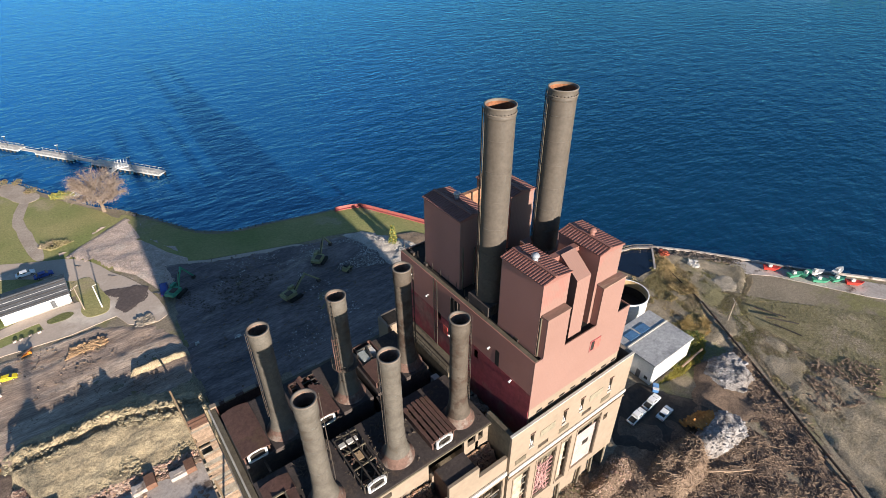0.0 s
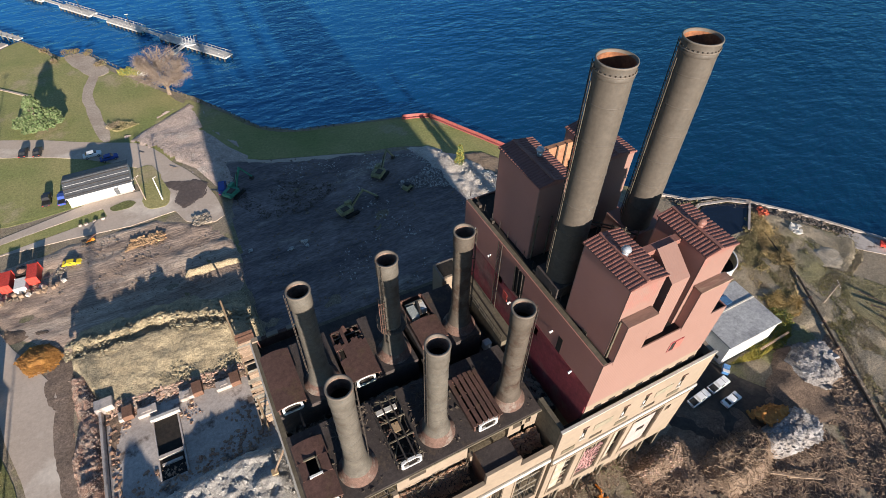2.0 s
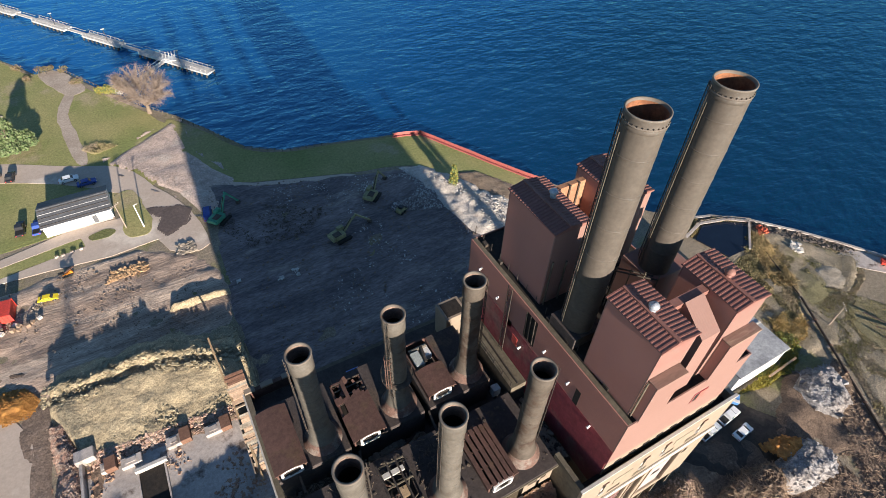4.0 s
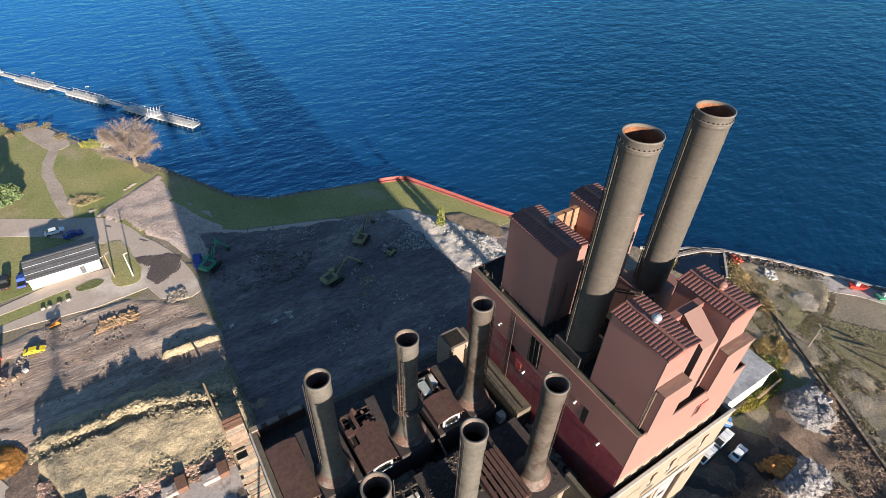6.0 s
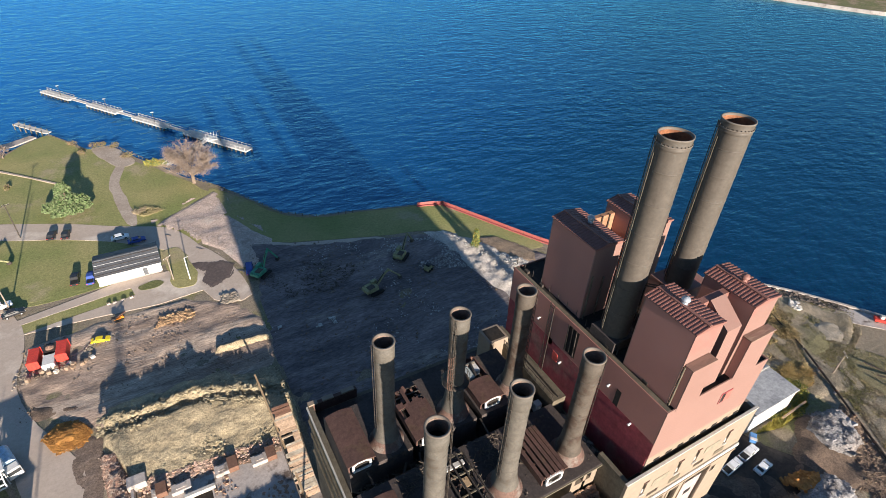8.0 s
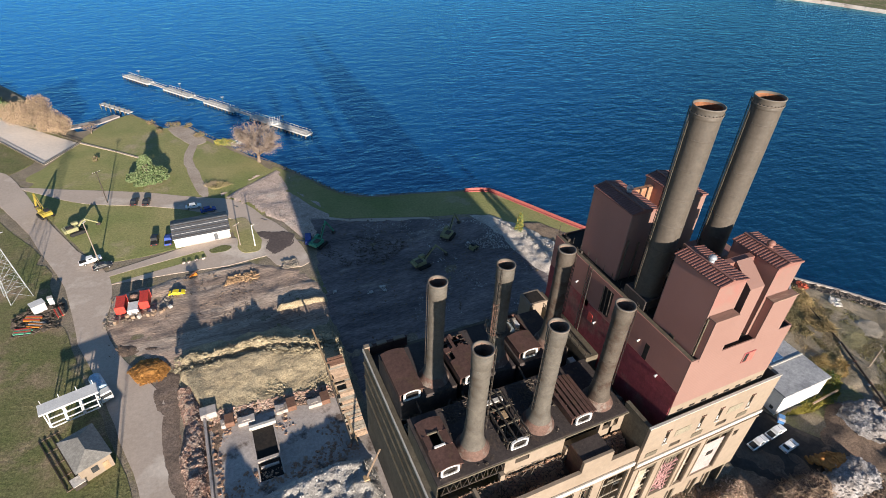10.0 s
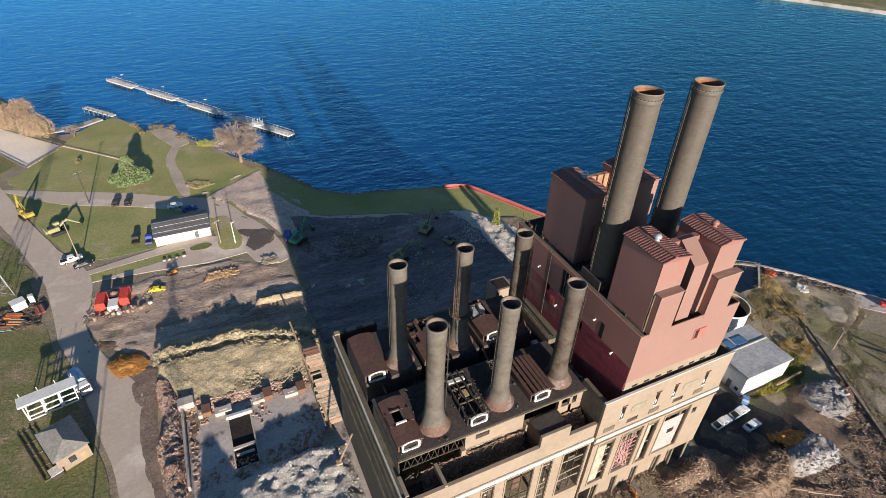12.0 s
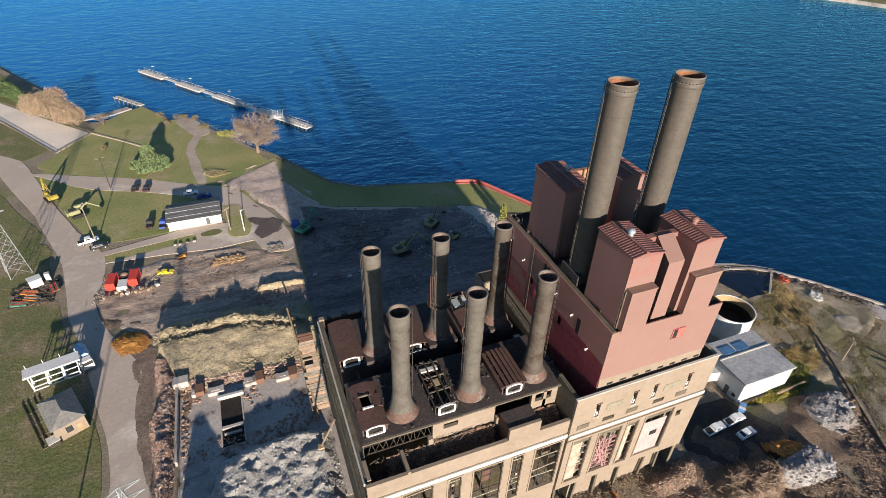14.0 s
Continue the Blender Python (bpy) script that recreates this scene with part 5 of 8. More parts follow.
debris("gutter_rubble", "heap of brick rubble behind the parapet", "rubble", SCRAP[1], [(6.5, 33.6), (22.5, 33.6), (22.5, 35.5), (6.5, 35.5)], 5200, 0.06, 0.26, 32, lambda x, y: 21.5 + np.clip((y - 34.2) * 2.0, 0, 2.4) + 0.4 * fbm(x, y, 0.5, 4), 0.6, 1.6)
debris("gutter_rubble_east", "heap of brick rubble behind the parapet", "rubble", SCRAP[1], [(28.6, 33.4), (33, 33.4), (33, 35.5), (28.6, 35.5)], 702, 0.10, 0.36, 33, lambda x, y: 21.5 + np.clip((y - 33) * 0.9, 0, 2.3), 0.6, 1.6)
debris("deck_litter", "scattered scrap on the roof deck", "scrap", DARK_SCRAP, [(4, 36), (33, 36), (33, 46), (4, 46)], 420, 0.05, 0.3, 34, lambda x, y: 28.02 + 0 * x, 0.5, 2.0)
debris("aisle_scrap", "tangled scrap beside the clad wall", "scrap", SCRAP[0], [(33.8, 37), (37, 37), (37, 46), (33.8, 46)], 486, 0.10, 0.48, 35, lambda x, y: 23.5 + 1.2 * np.abs(fbm(x, y, 0.4, 5)), 0.5, 3.0)
for p, q in (((12.9, 46.4, 24), (13.4, 49.0, 26.5)), ((9, 46.5, 23), (11.5, 49, 25.5)), ((18, 46.5, 27), (21, 48.9, 24)), ((22.8, 46.6, 27.5), (23.1, 49.2, 27.5)), ((6, 47, 27.3), (6, 49.2, 27.3))):
    part("loose_girder", beam(p, q, 0.25), STEEL_DARK, plant)
for k in range(9):
    x = 4.2 + k * 0.98
    part("truss_web", beam((x, 35.7, 25.6), (x + 0.5 + random.uniform(-0.3, 0.3), 35.7, 27.5), 0.07), STEEL_DARK, plant)
    part("truss_web", beam((x + 0.5, 35.7, 27.5), (x + 0.98 + random.uniform(-0.3, 0.3), 35.7, 25.6), 0.09), STEEL_DARK, plant)
part("truss_chord", beam((4, 35.66, 25.6), (13, 35.66, 25.6), 0.14), STEEL_DARK, plant)
part("deck_edge", box(3.4, 35.45, 27.7, 33.5, 35.6, 27.95), OLIVE, plant)
part("parapet_pier", box(8.4, WY - 0.05, 23.4, 8.9, 35.4, 24.7, bevel=0.05), BEIGE, plant)
part("parapet_pier", box(3.2, WY + 0.8, 21.4, 3.7, 35.6, 24.6), BEIGE, plant)
for x0, x1, z0, z1 in ((12.6, 13.3, 22.0, 25.0), (23.0, 23.6, 22.0, 25.0)):
    part("wall_stub", box(x0, 35.3, z0, x1, 35.88, z1), BEIGE, plant)
part("white_box", box(33.0, 48.6, 23.4, 34.1, 49.6, 25.0), WHITE, plant)
part("annex_shaft", box(31.8, 60.0, 22.2, 35.4, 63.4, 28.4, bevel=0.05), BEIGE, plant, "small cream shaft house open at the top")
# Black lid paints the shade of the open shaft.
part("annex_shaft_top", box(32.2, 60.4, 28.3, 35.0, 63.0, 28.42), SOOT_SHADE, plant)
tarp = thing("blue_tarp", "crumpled blue tarpaulin on the low roof", "tarpaulin", m=Matrix.Translation((17.6, 62.0, 22.2)))
bm = bmesh.new()
bmesh.ops.create_grid(bm, x_segments=9, y_segments=7, size=1.0)
for v in bm.verts:
    v.co = Vector((v.co.x * 0.95 + 0.15 * noise.noise((v.co.x * 2, v.co.y * 2, 1.0)), v.co.y * 0.7, 0.32 + 0.28 * noise.noise((v.co.x * 1.9, v.co.y * 1.9, 5.0))))
r = bmesh.ops.extrude_face_region(bm, geom=bm.faces[:])
bmesh.ops.translate(bm, verts=[v for v in r["geom"] if isinstance(v, bmesh.types.BMVert)], vec=(0, 0, -0.3))
bmesh.ops.recalc_face_normals(bm, faces=bm.faces[:])
part("cloth", bm, surf("blue_tarpaulin", (0.12, 0.24, 0.62), (0.09, 0.18, 0.50), 0.8, 3.0, 0.5, 0.1), tarp)
# olive lean-to beside the red block
part("lean_to", box(34.5, 47.0, 23.4, RX0 - 0.03, 63.8, 27.0), OLIVE, plant, "stained lean-to roof beside the clad wall")
for k in range(9):
    y = 47.4 + k * 2.0
    part("rail_post", beam((34.6, y, 27), (34.6, y, 28.1), 0.08), STEEL_DARK, plant)
part("rail", beam((34.6, 47.2, 28.05), (34.6, 63.6, 28.05), 0.08), STEEL_DARK, plant)
part("pipe_run", rod((35.6, 47.2, 27.25), (35.9, 63.4, 27.25), 0.13), STEEL_DARK, plant)
sticks("court_steel", "bent steel and broken timber in the roof court", "scrap", DARK_SCRAP, [(8.6, 43.5), (13.4, 43.5), (13.4, 49), (4, 49), (4, 46.6), (8.6, 46.6)], 300, 0.3, 1.6, 36, lambda x, y: np.where(y > 46.3, 24.6, 28.15) + 0.4 * np.abs(fbm(x, y, 0.8, 3)))
sticks("deck_steel", "bent steel and broken timber on the roof deck", "scrap", DARK_SCRAP, [(17.6, 40.5), (19, 46), (23.8, 46), (23.8, 42), (22.4, 40.5)], 110, 0.3, 1.3, 37, lambda x, y: 28.12 + 0.25 * np.abs(fbm(x, y, 0.8, 4)))
sticks("gutter_steel", "rusty bars across the gutter rubble", "scrap", DARK_SCRAP, [(4.5, 33), (22.5, 33), (22.5, 35.4), (4.5, 35.4)], 160, 0.4, 1.8, 38, lambda x, y: 21.8 + np.clip((y - 33.6) * 1.5, 0, 2.4))
# bulkhead lamps, ladder tower and rails on the red block
for y, z in ((59.8, 37.2), (55.4, 35.8), (45.2, 36.6), (40.6, 36.2), (36.0, 33.6), (49.5, 31.8)):
    part("wall_lamp", rod((RX0 - 0.5, y, z), (RX0 - 0.02, y, z + 0.15), 0.18, 0.11, 10), WHITE, plant, "white bulkhead lamp")
    part("lamp_bracket", beam((RX0 - 0.3, y, z - 0.4), (RX0 - 0.02, y, z - 0.1), 0.1), STEEL_DARK, plant)
# Black panels paint the shade inside the wall slots.
for y, z, h in ((38.6, 34.0, 2.8), (52.0, 33.0, 1.2), (43.0, 32.0, 1.4)):
    part("wall_slot", box(RX0 - 0.03, y, z, RX0 - 0.004, y + 0.8, z + h), SOOT_SHADE, plant)
for y in (52.6, 53.4):
    part("ladder_rail", beam((RX0 - 0.35, y, 27.2), (RX0 - 0.35, y, 40.6), 0.1), STEEL_DARK, plant)
for k in range(26):
    part("rung", beam((RX0 - 0.35, 52.6, 27.4 + 0.5 * k), (RX0 - 0.35, 53.4, 27.4 + 0.5 * k), 0.06), STEEL_DARK, plant)
part("broken_panel", box(RX0 - 0.08, 50.3, 31.0, RX0 - 0.01, 51.4, 32.6), surf("bright_red_box", (0.62, 0.10, 0.08), (0.5, 0.08, 0.07), 1, 3, 0.5, 0.1), plant, "bright red panel")
# Black panel paints the dark behind the breach.
part("wall_breach", box(RX0 - 0.03, 47.4, 34.6, RX0 - 0.006, 49.6, 39.4), SOOT_SHADE, plant)
for k in range(3):
    part("breach_stud", beam((RX0 - 0.1, 47.7 + 0.8 * k, 34.6), (RX0 - 0.1, 47.9 + 0.8 * k, 39.4), 0.12), STEEL_DARK, plant)
for k in range(16):
    y = 34.0 + k * 2.0
    part("roof_post", beam((RX0 + 1.35, y, 39.6), (RX0 + 1.35, y, 41.1), 0.07), STEEL_DARK, plant)
part("walkway", box(RX0 + 0.75, RY0 + 0.6, RZ1 - 0.5, RX0 + 1.5, RY1 - 0.5, RZ1 - 0.38), OLIVE, plant, "yellow stained walkway")
for y, s in ((36.4, 0.5), (43.2, 0.4), (46.6, 0.45), (57.2, 0.4), (60.8, 0.5)):
    part("roof_vent", box(RX0 + 0.9, y, RZ1 - 0.4, RX0 + 0.9 + s, y + 1.6 * s, RZ1 + 0.3), STEEL_DARK, plant)
# pipes on tower sides and between the stacks
for x, y, z0, z1 in ((38.9, 49.3, 39.6, 47.4), (41.0, 49.3, 39.6, 46.6), (38.14, 33.12, 39.9, 46.4), (45.2, 42.2, 39.5, 44.0), (46.6, 43.6, 39.5, 45.0), (44.0, 48.0, 39.5, 46.5), (45.5, 49.5, 39.5, 47.0)):
    part("vent_pipe", rod((x, y, z0), (x, y, z1), 0.11), OLIVE, plant)
for y in (41.9, 42.6):
    part("gantry_rail", beam((43.2, y + 6.0, 46.2), (48.6, y + 0.5, 46.2), 0.14), STEEL_DARK, plant)
for k in range(6):
    a = k / 5
    part("gantry_post", beam((43.2 + 5.4 * a, 47.9 - 5.5 * a, 39.5), (43.2 + 5.4 * a, 47.9 - 5.5 * a, 47.0), 0.1), OLIVE, plant)
part("canyon_beam", box(42.6, 36.6, 50.4, 47.9, 37.5, 51.1), RED_ROOF, plant)
# a slim unseen pipe behind the plant, placed to cast a thin shadow streak
vent = thing("vent_stack", "slim unseen stack behind the plant, placed for its shadow", "vent stack", m=Matrix.Translation((66.4, 46.0, 0)))
part("shaft", lathe([(1.0, 0), (1.0, 27.0)], 24), STACK, vent)
part("rim", lathe([(1.0, 27.0), (1.08, 27.1), (0.9, 27.15), (0.9, 20)], 24), RUST, vent)

# ---- machines and vehicles ----
YELLOW = surf("machine_yellow", (0.50, 0.38, 0.07), (0.42, 0.32, 0.06), 0.8, 3.0, 0.55, 0.1)
LIME = surf("faded_lime_yellow", (0.33, 0.325, 0.17), (0.24, 0.235, 0.13), 0.8, 3.0, 0.55, 0.1)
GREEN = surf("machine_green", (0.08, 0.33, 0.21), (0.06, 0.25, 0.16), 0.8, 3.0, 0.55, 0.1)
ORANGE = surf("machine_orange", (0.72, 0.25, 0.03), (0.6, 0.2, 0.03), 0.8, 3.0, 0.55, 0.1)
BLUE = surf("truck_blue", (0.04, 0.09, 0.35), (0.035, 0.07, 0.28), 0.8, 3.0, 0.5, 0.1)
RED = surf("container_red", (0.58, 0.06, 0.04), (0.50, 0.05, 0.04), 0.6, 3.0, 0.6, 0.3, ribs=0.28, rib_axis="Y")
RUBBER = surf("black_rubber", (0.02, 0.02, 0.02), (0.03, 0.03, 0.03), 1.0, 4.0, 0.9, 0.3)
BLACK = surf("black_paint", (0.02, 0.022, 0.026), (0.03, 0.03, 0.035), 0.6, 3.0, 0.35, 0.05, spec=0.5)
SILVER = surf("silver_paint", (0.50, 0.51, 0.52), (0.44, 0.45, 0.46), 0.6, 3.0, 0.4, 0.05, metal=0.4)


def excavator(m, paint, label, reach=7.0, arm_up=4.5):
    e = thing("excavator", label, "excavator", "excavators", m)
    for s in (-1, 1):
        bm = bmesh.new()
        prof = [(-2.1, 0.45), (-1.7, 0.0), (1.7, 0.0), (2.1, 0.45), (1.7, 0.9), (-1.7, 0.9)]
        a, b = [bm.verts.new((x, s * 1.45 - 0.3, z)) for x, z in prof], [bm.verts.new((x, s * 1.45 + 0.3, z)) for x, z in prof]
        bm.faces.new(a)
        bm.faces.new(b[::-1])
        for i in range(6):
            bm.faces.new((a[(i + 1) % 6], a[i], b[i], b[(i + 1) % 6]))
        bmesh.ops.recalc_face_normals(bm, faces=bm.faces[:])
        part("track", bm, RUBBER, e)
    part("turntable", rod((0, 0, 0.8), (0, 0, 1.15), 0.9, seg=16), STEEL_DARK, e)
    part("house", box(-2.4, -1.4, 1.15, 0.6, 1.4, 2.3, bevel=0.12), paint, e)
    part("counterweight", box(-3.0, -1.35, 1.2, -2.4, 1.35, 2.2, bevel=0.15), paint, e)
    part("engine_cover", box(-2.3, -1.2, 2.3, -0.4, 0.3, 2.55, bevel=0.08), STEEL_DARK, e)
    cab = part("cab", box(-0.4, 0.45, 1.2, 1.3, 1.4, 2.95, bevel=0.1), paint, e)
    part("window", box(-0.2, 1.4, 2.0, 1.1, 1.42, 2.8), GLASS_DARK, cab)
    part("window", box(1.3, 0.55, 1.8, 1.32, 1.3, 2.8), GLASS_DARK, cab)
    el = Vector((reach * 0.55, -0.1, arm_up))
    part("boom", beam((0.6, -0.1, 1.6), el * 0.62 + Vector((0.1, 0, 1.0)), 0.55, 0.45), paint, e)
    part("boom", beam(el * 0.60 + Vector((0.1, 0, 1.0)), el, 0.5, 0.4), paint, e)
    tip = Vector((reach, -0.1, 0.9))
    part("stick", beam(el + Vector((-0.4, 0, 0.3)), tip, 0.42, 0.36), paint, e)
    part("cylinder", rod((0.7, -0.1, 2.2), el * 0.7 + Vector((0, 0, 1.2)), 0.12), STEEL_DARK, e)
    part("bucket", box(reach - 0.7, -0.65, 0.2, reach + 0.4, 0.45, 1.0, bevel=0.2), STEEL_DARK, e)
    return e


def turned(x, y, deg, z=0.15):
    return pose(x, y, z, 0, 0, deg)


excavator(turned(32.6, 110.8, 14, 0.45), LIME, "faded lime excavator working in the shaded yard", 8.5, 5.0)
excavator(turned(45.2, 121.2, 42, 0.4), LIME, "faded lime excavator on broken ground", 8.0, 5.5)
excavator(turned(9.0, 130.6, 40), GREEN, "green excavator beside a dark truck", 7.0, 6.0)
excavator(turned(-62.6, 174.0, 118), YELLOW, "bright yellow excavator parked at the road", 6.5, 6.0)
excavator(turned(-53.6, 161.2, 22), LIME, "pale yellow excavator parked on the grass", 6.0, 3.2)
excavator(turned(44.6, 27.6, 80, 0.4) @ Matrix.Scale(0.6, 4), ORANGE, "small orange excavator below the facade", 4.6, 2.6)

loader = thing("skid_loader", "small pale skid loader in the yard", "loader", m=turned(49.2, 112.6, 30, 0.45))
part("body", box(-1.2, -0.8, 0.4, 0.8, 0.8, 1.5, bevel=0.1), LIME, loader)
part("cab", box(-0.6, -0.6, 1.5, 0.5, 0.6, 2.2, bevel=0.08), BLACK, loader)
part("bucket", box(1.2, -0.9, 0.2, 1.8, 0.9, 0.9, bevel=0.08), STEEL_DARK, loader)
for s in (-0.85, 0.85):
    part("lift_arm", beam((-0.8, s, 1.5), (1.5, s, 0.6), 0.16), LIME, loader)
    for x in (-0.7, 0.5):
        part("wheel", rod((x, s - 0.15, 0.4), (x, s + 0.15, 0.4), 0.4, seg=14), RUBBER, loader)


CAR_WHITE = surf("white_car_paint", (0.86, 0.86, 0.85), (0.80, 0.80, 0.80), 0.5, 2.0, 0.35, 0.0, spec=0.5, deep=0.1, grit=0.02)


def car(m, paint, label, style="sedan"):
    c = thing(style, label, {"sedan": "car", "pickup": "pickup truck", "van": "van"}[style], "parked cars", m)
    prof = {"sedan": [(-2.3, 0.35), (-2.3, 0.85), (-1.7, 0.95), (-1.1, 1.42), (0.5, 1.45), (1.2, 0.98), (2.2, 0.8), (2.3, 0.35)],
            "pickup": [(-2.7, 0.45), (-2.7, 1.0), (-0.8, 1.0), (-0.7, 1.78), (0.7, 1.8), (1.3, 1.15), (2.6, 1.05), (2.7, 0.45)],
            "van": [(-2.6, 0.4), (-2.6, 1.9), (-2.3, 2.05), (1.0, 2.05), (1.8, 1.2), (2.5, 1.05), (2.6, 0.4)]}[style]
    bm = bmesh.new()
    wd = 0.9
    a = [bm.verts.new((x, -wd * (0.84 if z > 1.1 else 1), z)) for x, z in prof]
    b = [bm.verts.new((x, wd * (0.84 if z > 1.1 else 1), z)) for x, z in prof]
    bm.faces.new(a)
    bm.faces.new(b[::-1])
    n = len(prof)
    for i in range(n):
        bm.faces.new((a[(i + 1) % n], a[i], b[i], b[(i + 1) % n]))
    bmesh.ops.recalc_face_normals(bm, faces=bm.faces[:])
    bmesh.ops.bevel(bm, geom=bm.edges[:], offset=0.06, segments=2, affect="EDGES")
    part("body", bm, paint, c)
    hi = max(z for _, z in prof)
    if style == "sedan":
        part("windscreen", beam((0.58, 0, 1.42), (1.14, 0, 1.03), 1.35, 0.06), GLASS_DARK, c)
        part("rear_window", beam((-1.66, 0, 1.0), (-1.16, 0, 1.4), 1.35, 0.06), GLASS_DARK, c)
        sx = (-1.0, 0.5)
    elif style == "pickup":
        part("windscreen", beam((0.76, 0, 1.76), (1.26, 0, 1.2), 1.4, 0.06), GLASS_DARK, c)
        part("bed", box(-2.55, -0.72, 0.95, -0.95, 0.72, 1.03), RUBBER, c)
        sx = (-0.5, 0.6)
    else:
        part("windscreen", beam((1.06, 0, 2.0), (1.76, 0, 1.26), 1.4, 0.06), GLASS_DARK, c)
        sx = (0.1, 1.1)
    for s in (-1, 1):
        part("side_window", box(sx[0], s * 0.83 - 0.03, hi - 0.45, sx[1], s * 0.83 + 0.03, hi - 0.12), GLASS_DARK, c)
        for x in (-1.45, 1.4):
            w = part("wheel", rod((x, s * 0.88 - 0.12, 0.34), (x, s * 0.88 + 0.12, 0.34), 0.34, seg=16), RUBBER, c)
            part("rim", rod((x, s * 0.88 - 0.13, 0.34), (x, s * 0.88 + 0.13, 0.34), 0.19, seg=12), SILVER, w)
        part("headlight", box(2.2, s * 0.6 - 0.2, 0.62, 2.31, s * 0.6 + 0.2, 0.76), WHITE, c)
        part("tail_light", box(-2.33 if style == "sedan" else prof[0][0] - 0.03, s * 0.65 - 0.15, 0.7, prof[0][0] + 0.05, s * 0.65 + 0.15, 0.85), RED, c)
    return c


car(turned(72.0, 34.0, 5, 0.5) @ Matrix.Scale(0.9, 4), CAR_WHITE, "white pickup parked on dark dirt", "pickup")
car(turned(77.4, 34.4, 5, 0.5) @ Matrix.Scale(0.9, 4), CAR_WHITE, "white pickup with a loaded bed on dirt", "pickup")
car(turned(77.2, 31.1, 5, 0.5) @ Matrix.Scale(0.9, 4), CAR_WHITE, "white car parked on dark dirt")
car(turned(-22.2, 164.2, 2, 0.1), CAR_WHITE, "white car behind the white shed")
car(turned(-18.2, 160.6, 4, 0.1), BLUE, "blue car in the shade of the shed")
car(turned(-38.8, 173.2, 80, 0.1), BLACK, "dark car parked at the park lane")
car(turned(-35.4, 172.0, 82, 0.1), BLACK, "dark car parked at the park lane")
car(turned(-33.4, 148.6, 86, 0.1), BLACK, "dark pickup on the grass beside the shed", "pickup")
car(turned(-29.9, 147.4, 86, 0.1), BLUE, "blue pickup beside the white shed", "pickup")
car(turned(-49.0, 144.4, 14, 0.1), CAR_WHITE, "white pickup beside a light pole", "pickup")
car(turned(-46.0, 140.8, 12, 0.1), BLACK, "black car beside a light pole")
car(turned(6.6, 133.6, 80, 0.3), BLUE, "dark blue van beside the green excavator", "van")


def container(m, paint, label, w=2.0, d=4.6, h=2.3):
    c = thing("shipping_container", label, "container", "site containers", m)
    part("body", box(-w / 2, -d / 2, 0.1, w / 2, d / 2, h, bevel=0.05), paint, c)
    for x in (-w / 2, w / 2):
        for y in (-d / 2, d / 2):
            part("corner_post", box(x - 0.09, y - 0.09, 0, x + 0.09, y + 0.09, h + 0.05), paint, c)
    for x in (-0.35, 0.35):
        part("lock_bar", rod((x, -d / 2 - 0.06, 0.3), (x, -d / 2 - 0.06, h - 0.2), 0.04), STEEL_DARK, c)
    part("door", box(-w / 2 + 0.1, -d / 2 - 0.04, 0.2, w / 2 - 0.1, -d / 2 - 0.005, h - 0.1), paint, c)
    return c


container(turned(-40.9, 121.4, -4), RED, "red shipping container on the yard edge")
container(turned(-35.8, 121.6, -4), RED, "red shipping container on the yard edge")
container(turned(-38.3, 119.6, -4), WHITE, "low white site container between red ones", 2.2, 3.2, 1.6)
bin_ = thing("skip_bin", "open steel skip with scrap", "skip", m=turned(-38.2, 123.6, -4))
part("body", box(-1.1, -1.4, 0.1, 1.1, 1.4, 1.4), STEEL_DARK, bin_)
part("scrap", lathe([(1.0, 1.3), (0.7, 1.7), (0.01, 1.9)], 9), RUBBLE_PINK, bin_)
car(turned(-28.7, 122.6, -10, 0.1) @ Matrix.Diagonal((0.85, 0.8, 0.72, 1)), surf("bright_yellow_car_paint", (0.80, 0.62, 0.03), (0.72, 0.55, 0.03), 0.5, 2.0, 0.4, 0.0, deep=0.1, grit=0.02), "bright yellow low car on the yard edge")
# tracked conveyor with a raised boom
conveyor = thing("tracked_conveyor", "small orange tracked conveyor with a raised boom", "conveyor", m=turned(-24.6, 128.2, 6, 0.1))
part("frame", box(-1.1, -0.35, 0.5, 1.0, 0.35, 0.8, bevel=0.05), ORANGE, conveyor)
part("hopper", box(-1.7, -0.5, 0.75, -0.7, 0.5, 1.2, bevel=0.08), STEEL_DARK, conveyor)
part("boom", beam((-0.9, 0, 0.85), (1.6, 0, 1.9), 0.4, 0.16), RUST, conveyor)
part("engine_cover", box(0.2, -0.3, 0.8, 0.9, 0.3, 1.15, bevel=0.08), ORANGE, conveyor)
for s_ in (-0.5, 0.5):
    part("track", box(-1.0, s_ - 0.16, 0, 0.9, s_ + 0.16, 0.5, bevel=0.14), RUBBER, conveyor)

# ---- small buildings ----
GREY_ROOF = surf("grey_sheet_roof", (0.105, 0.11, 0.12), (0.085, 0.088, 0.095), 0.3, 2.0, 0.6, 0.1)
PALE_ROOF = surf("pale_felt_roof", (0.42, 0.42, 0.42), (0.33, 0.33, 0.34), 0.3, 1.5, 0.85, 0.3, c=(0.26, 0.26, 0.27), c_scale=0.3, c_cut=0.58)
shed = thing("site_shed", "white shed with a dark grey metal roof", "shed", m=turned(-20.9, 148.7, 0.5) @ Matrix.Diagonal((1, 1.07, 1.05, 1)))
part("wall", box(-7.3, -4.9, 0, 7.3, -4.7, 2.85), WHITE, shed)
part("wall", box(-7.3, 3.7, 0, 7.3, 3.9, 3.1), WHITE, shed)
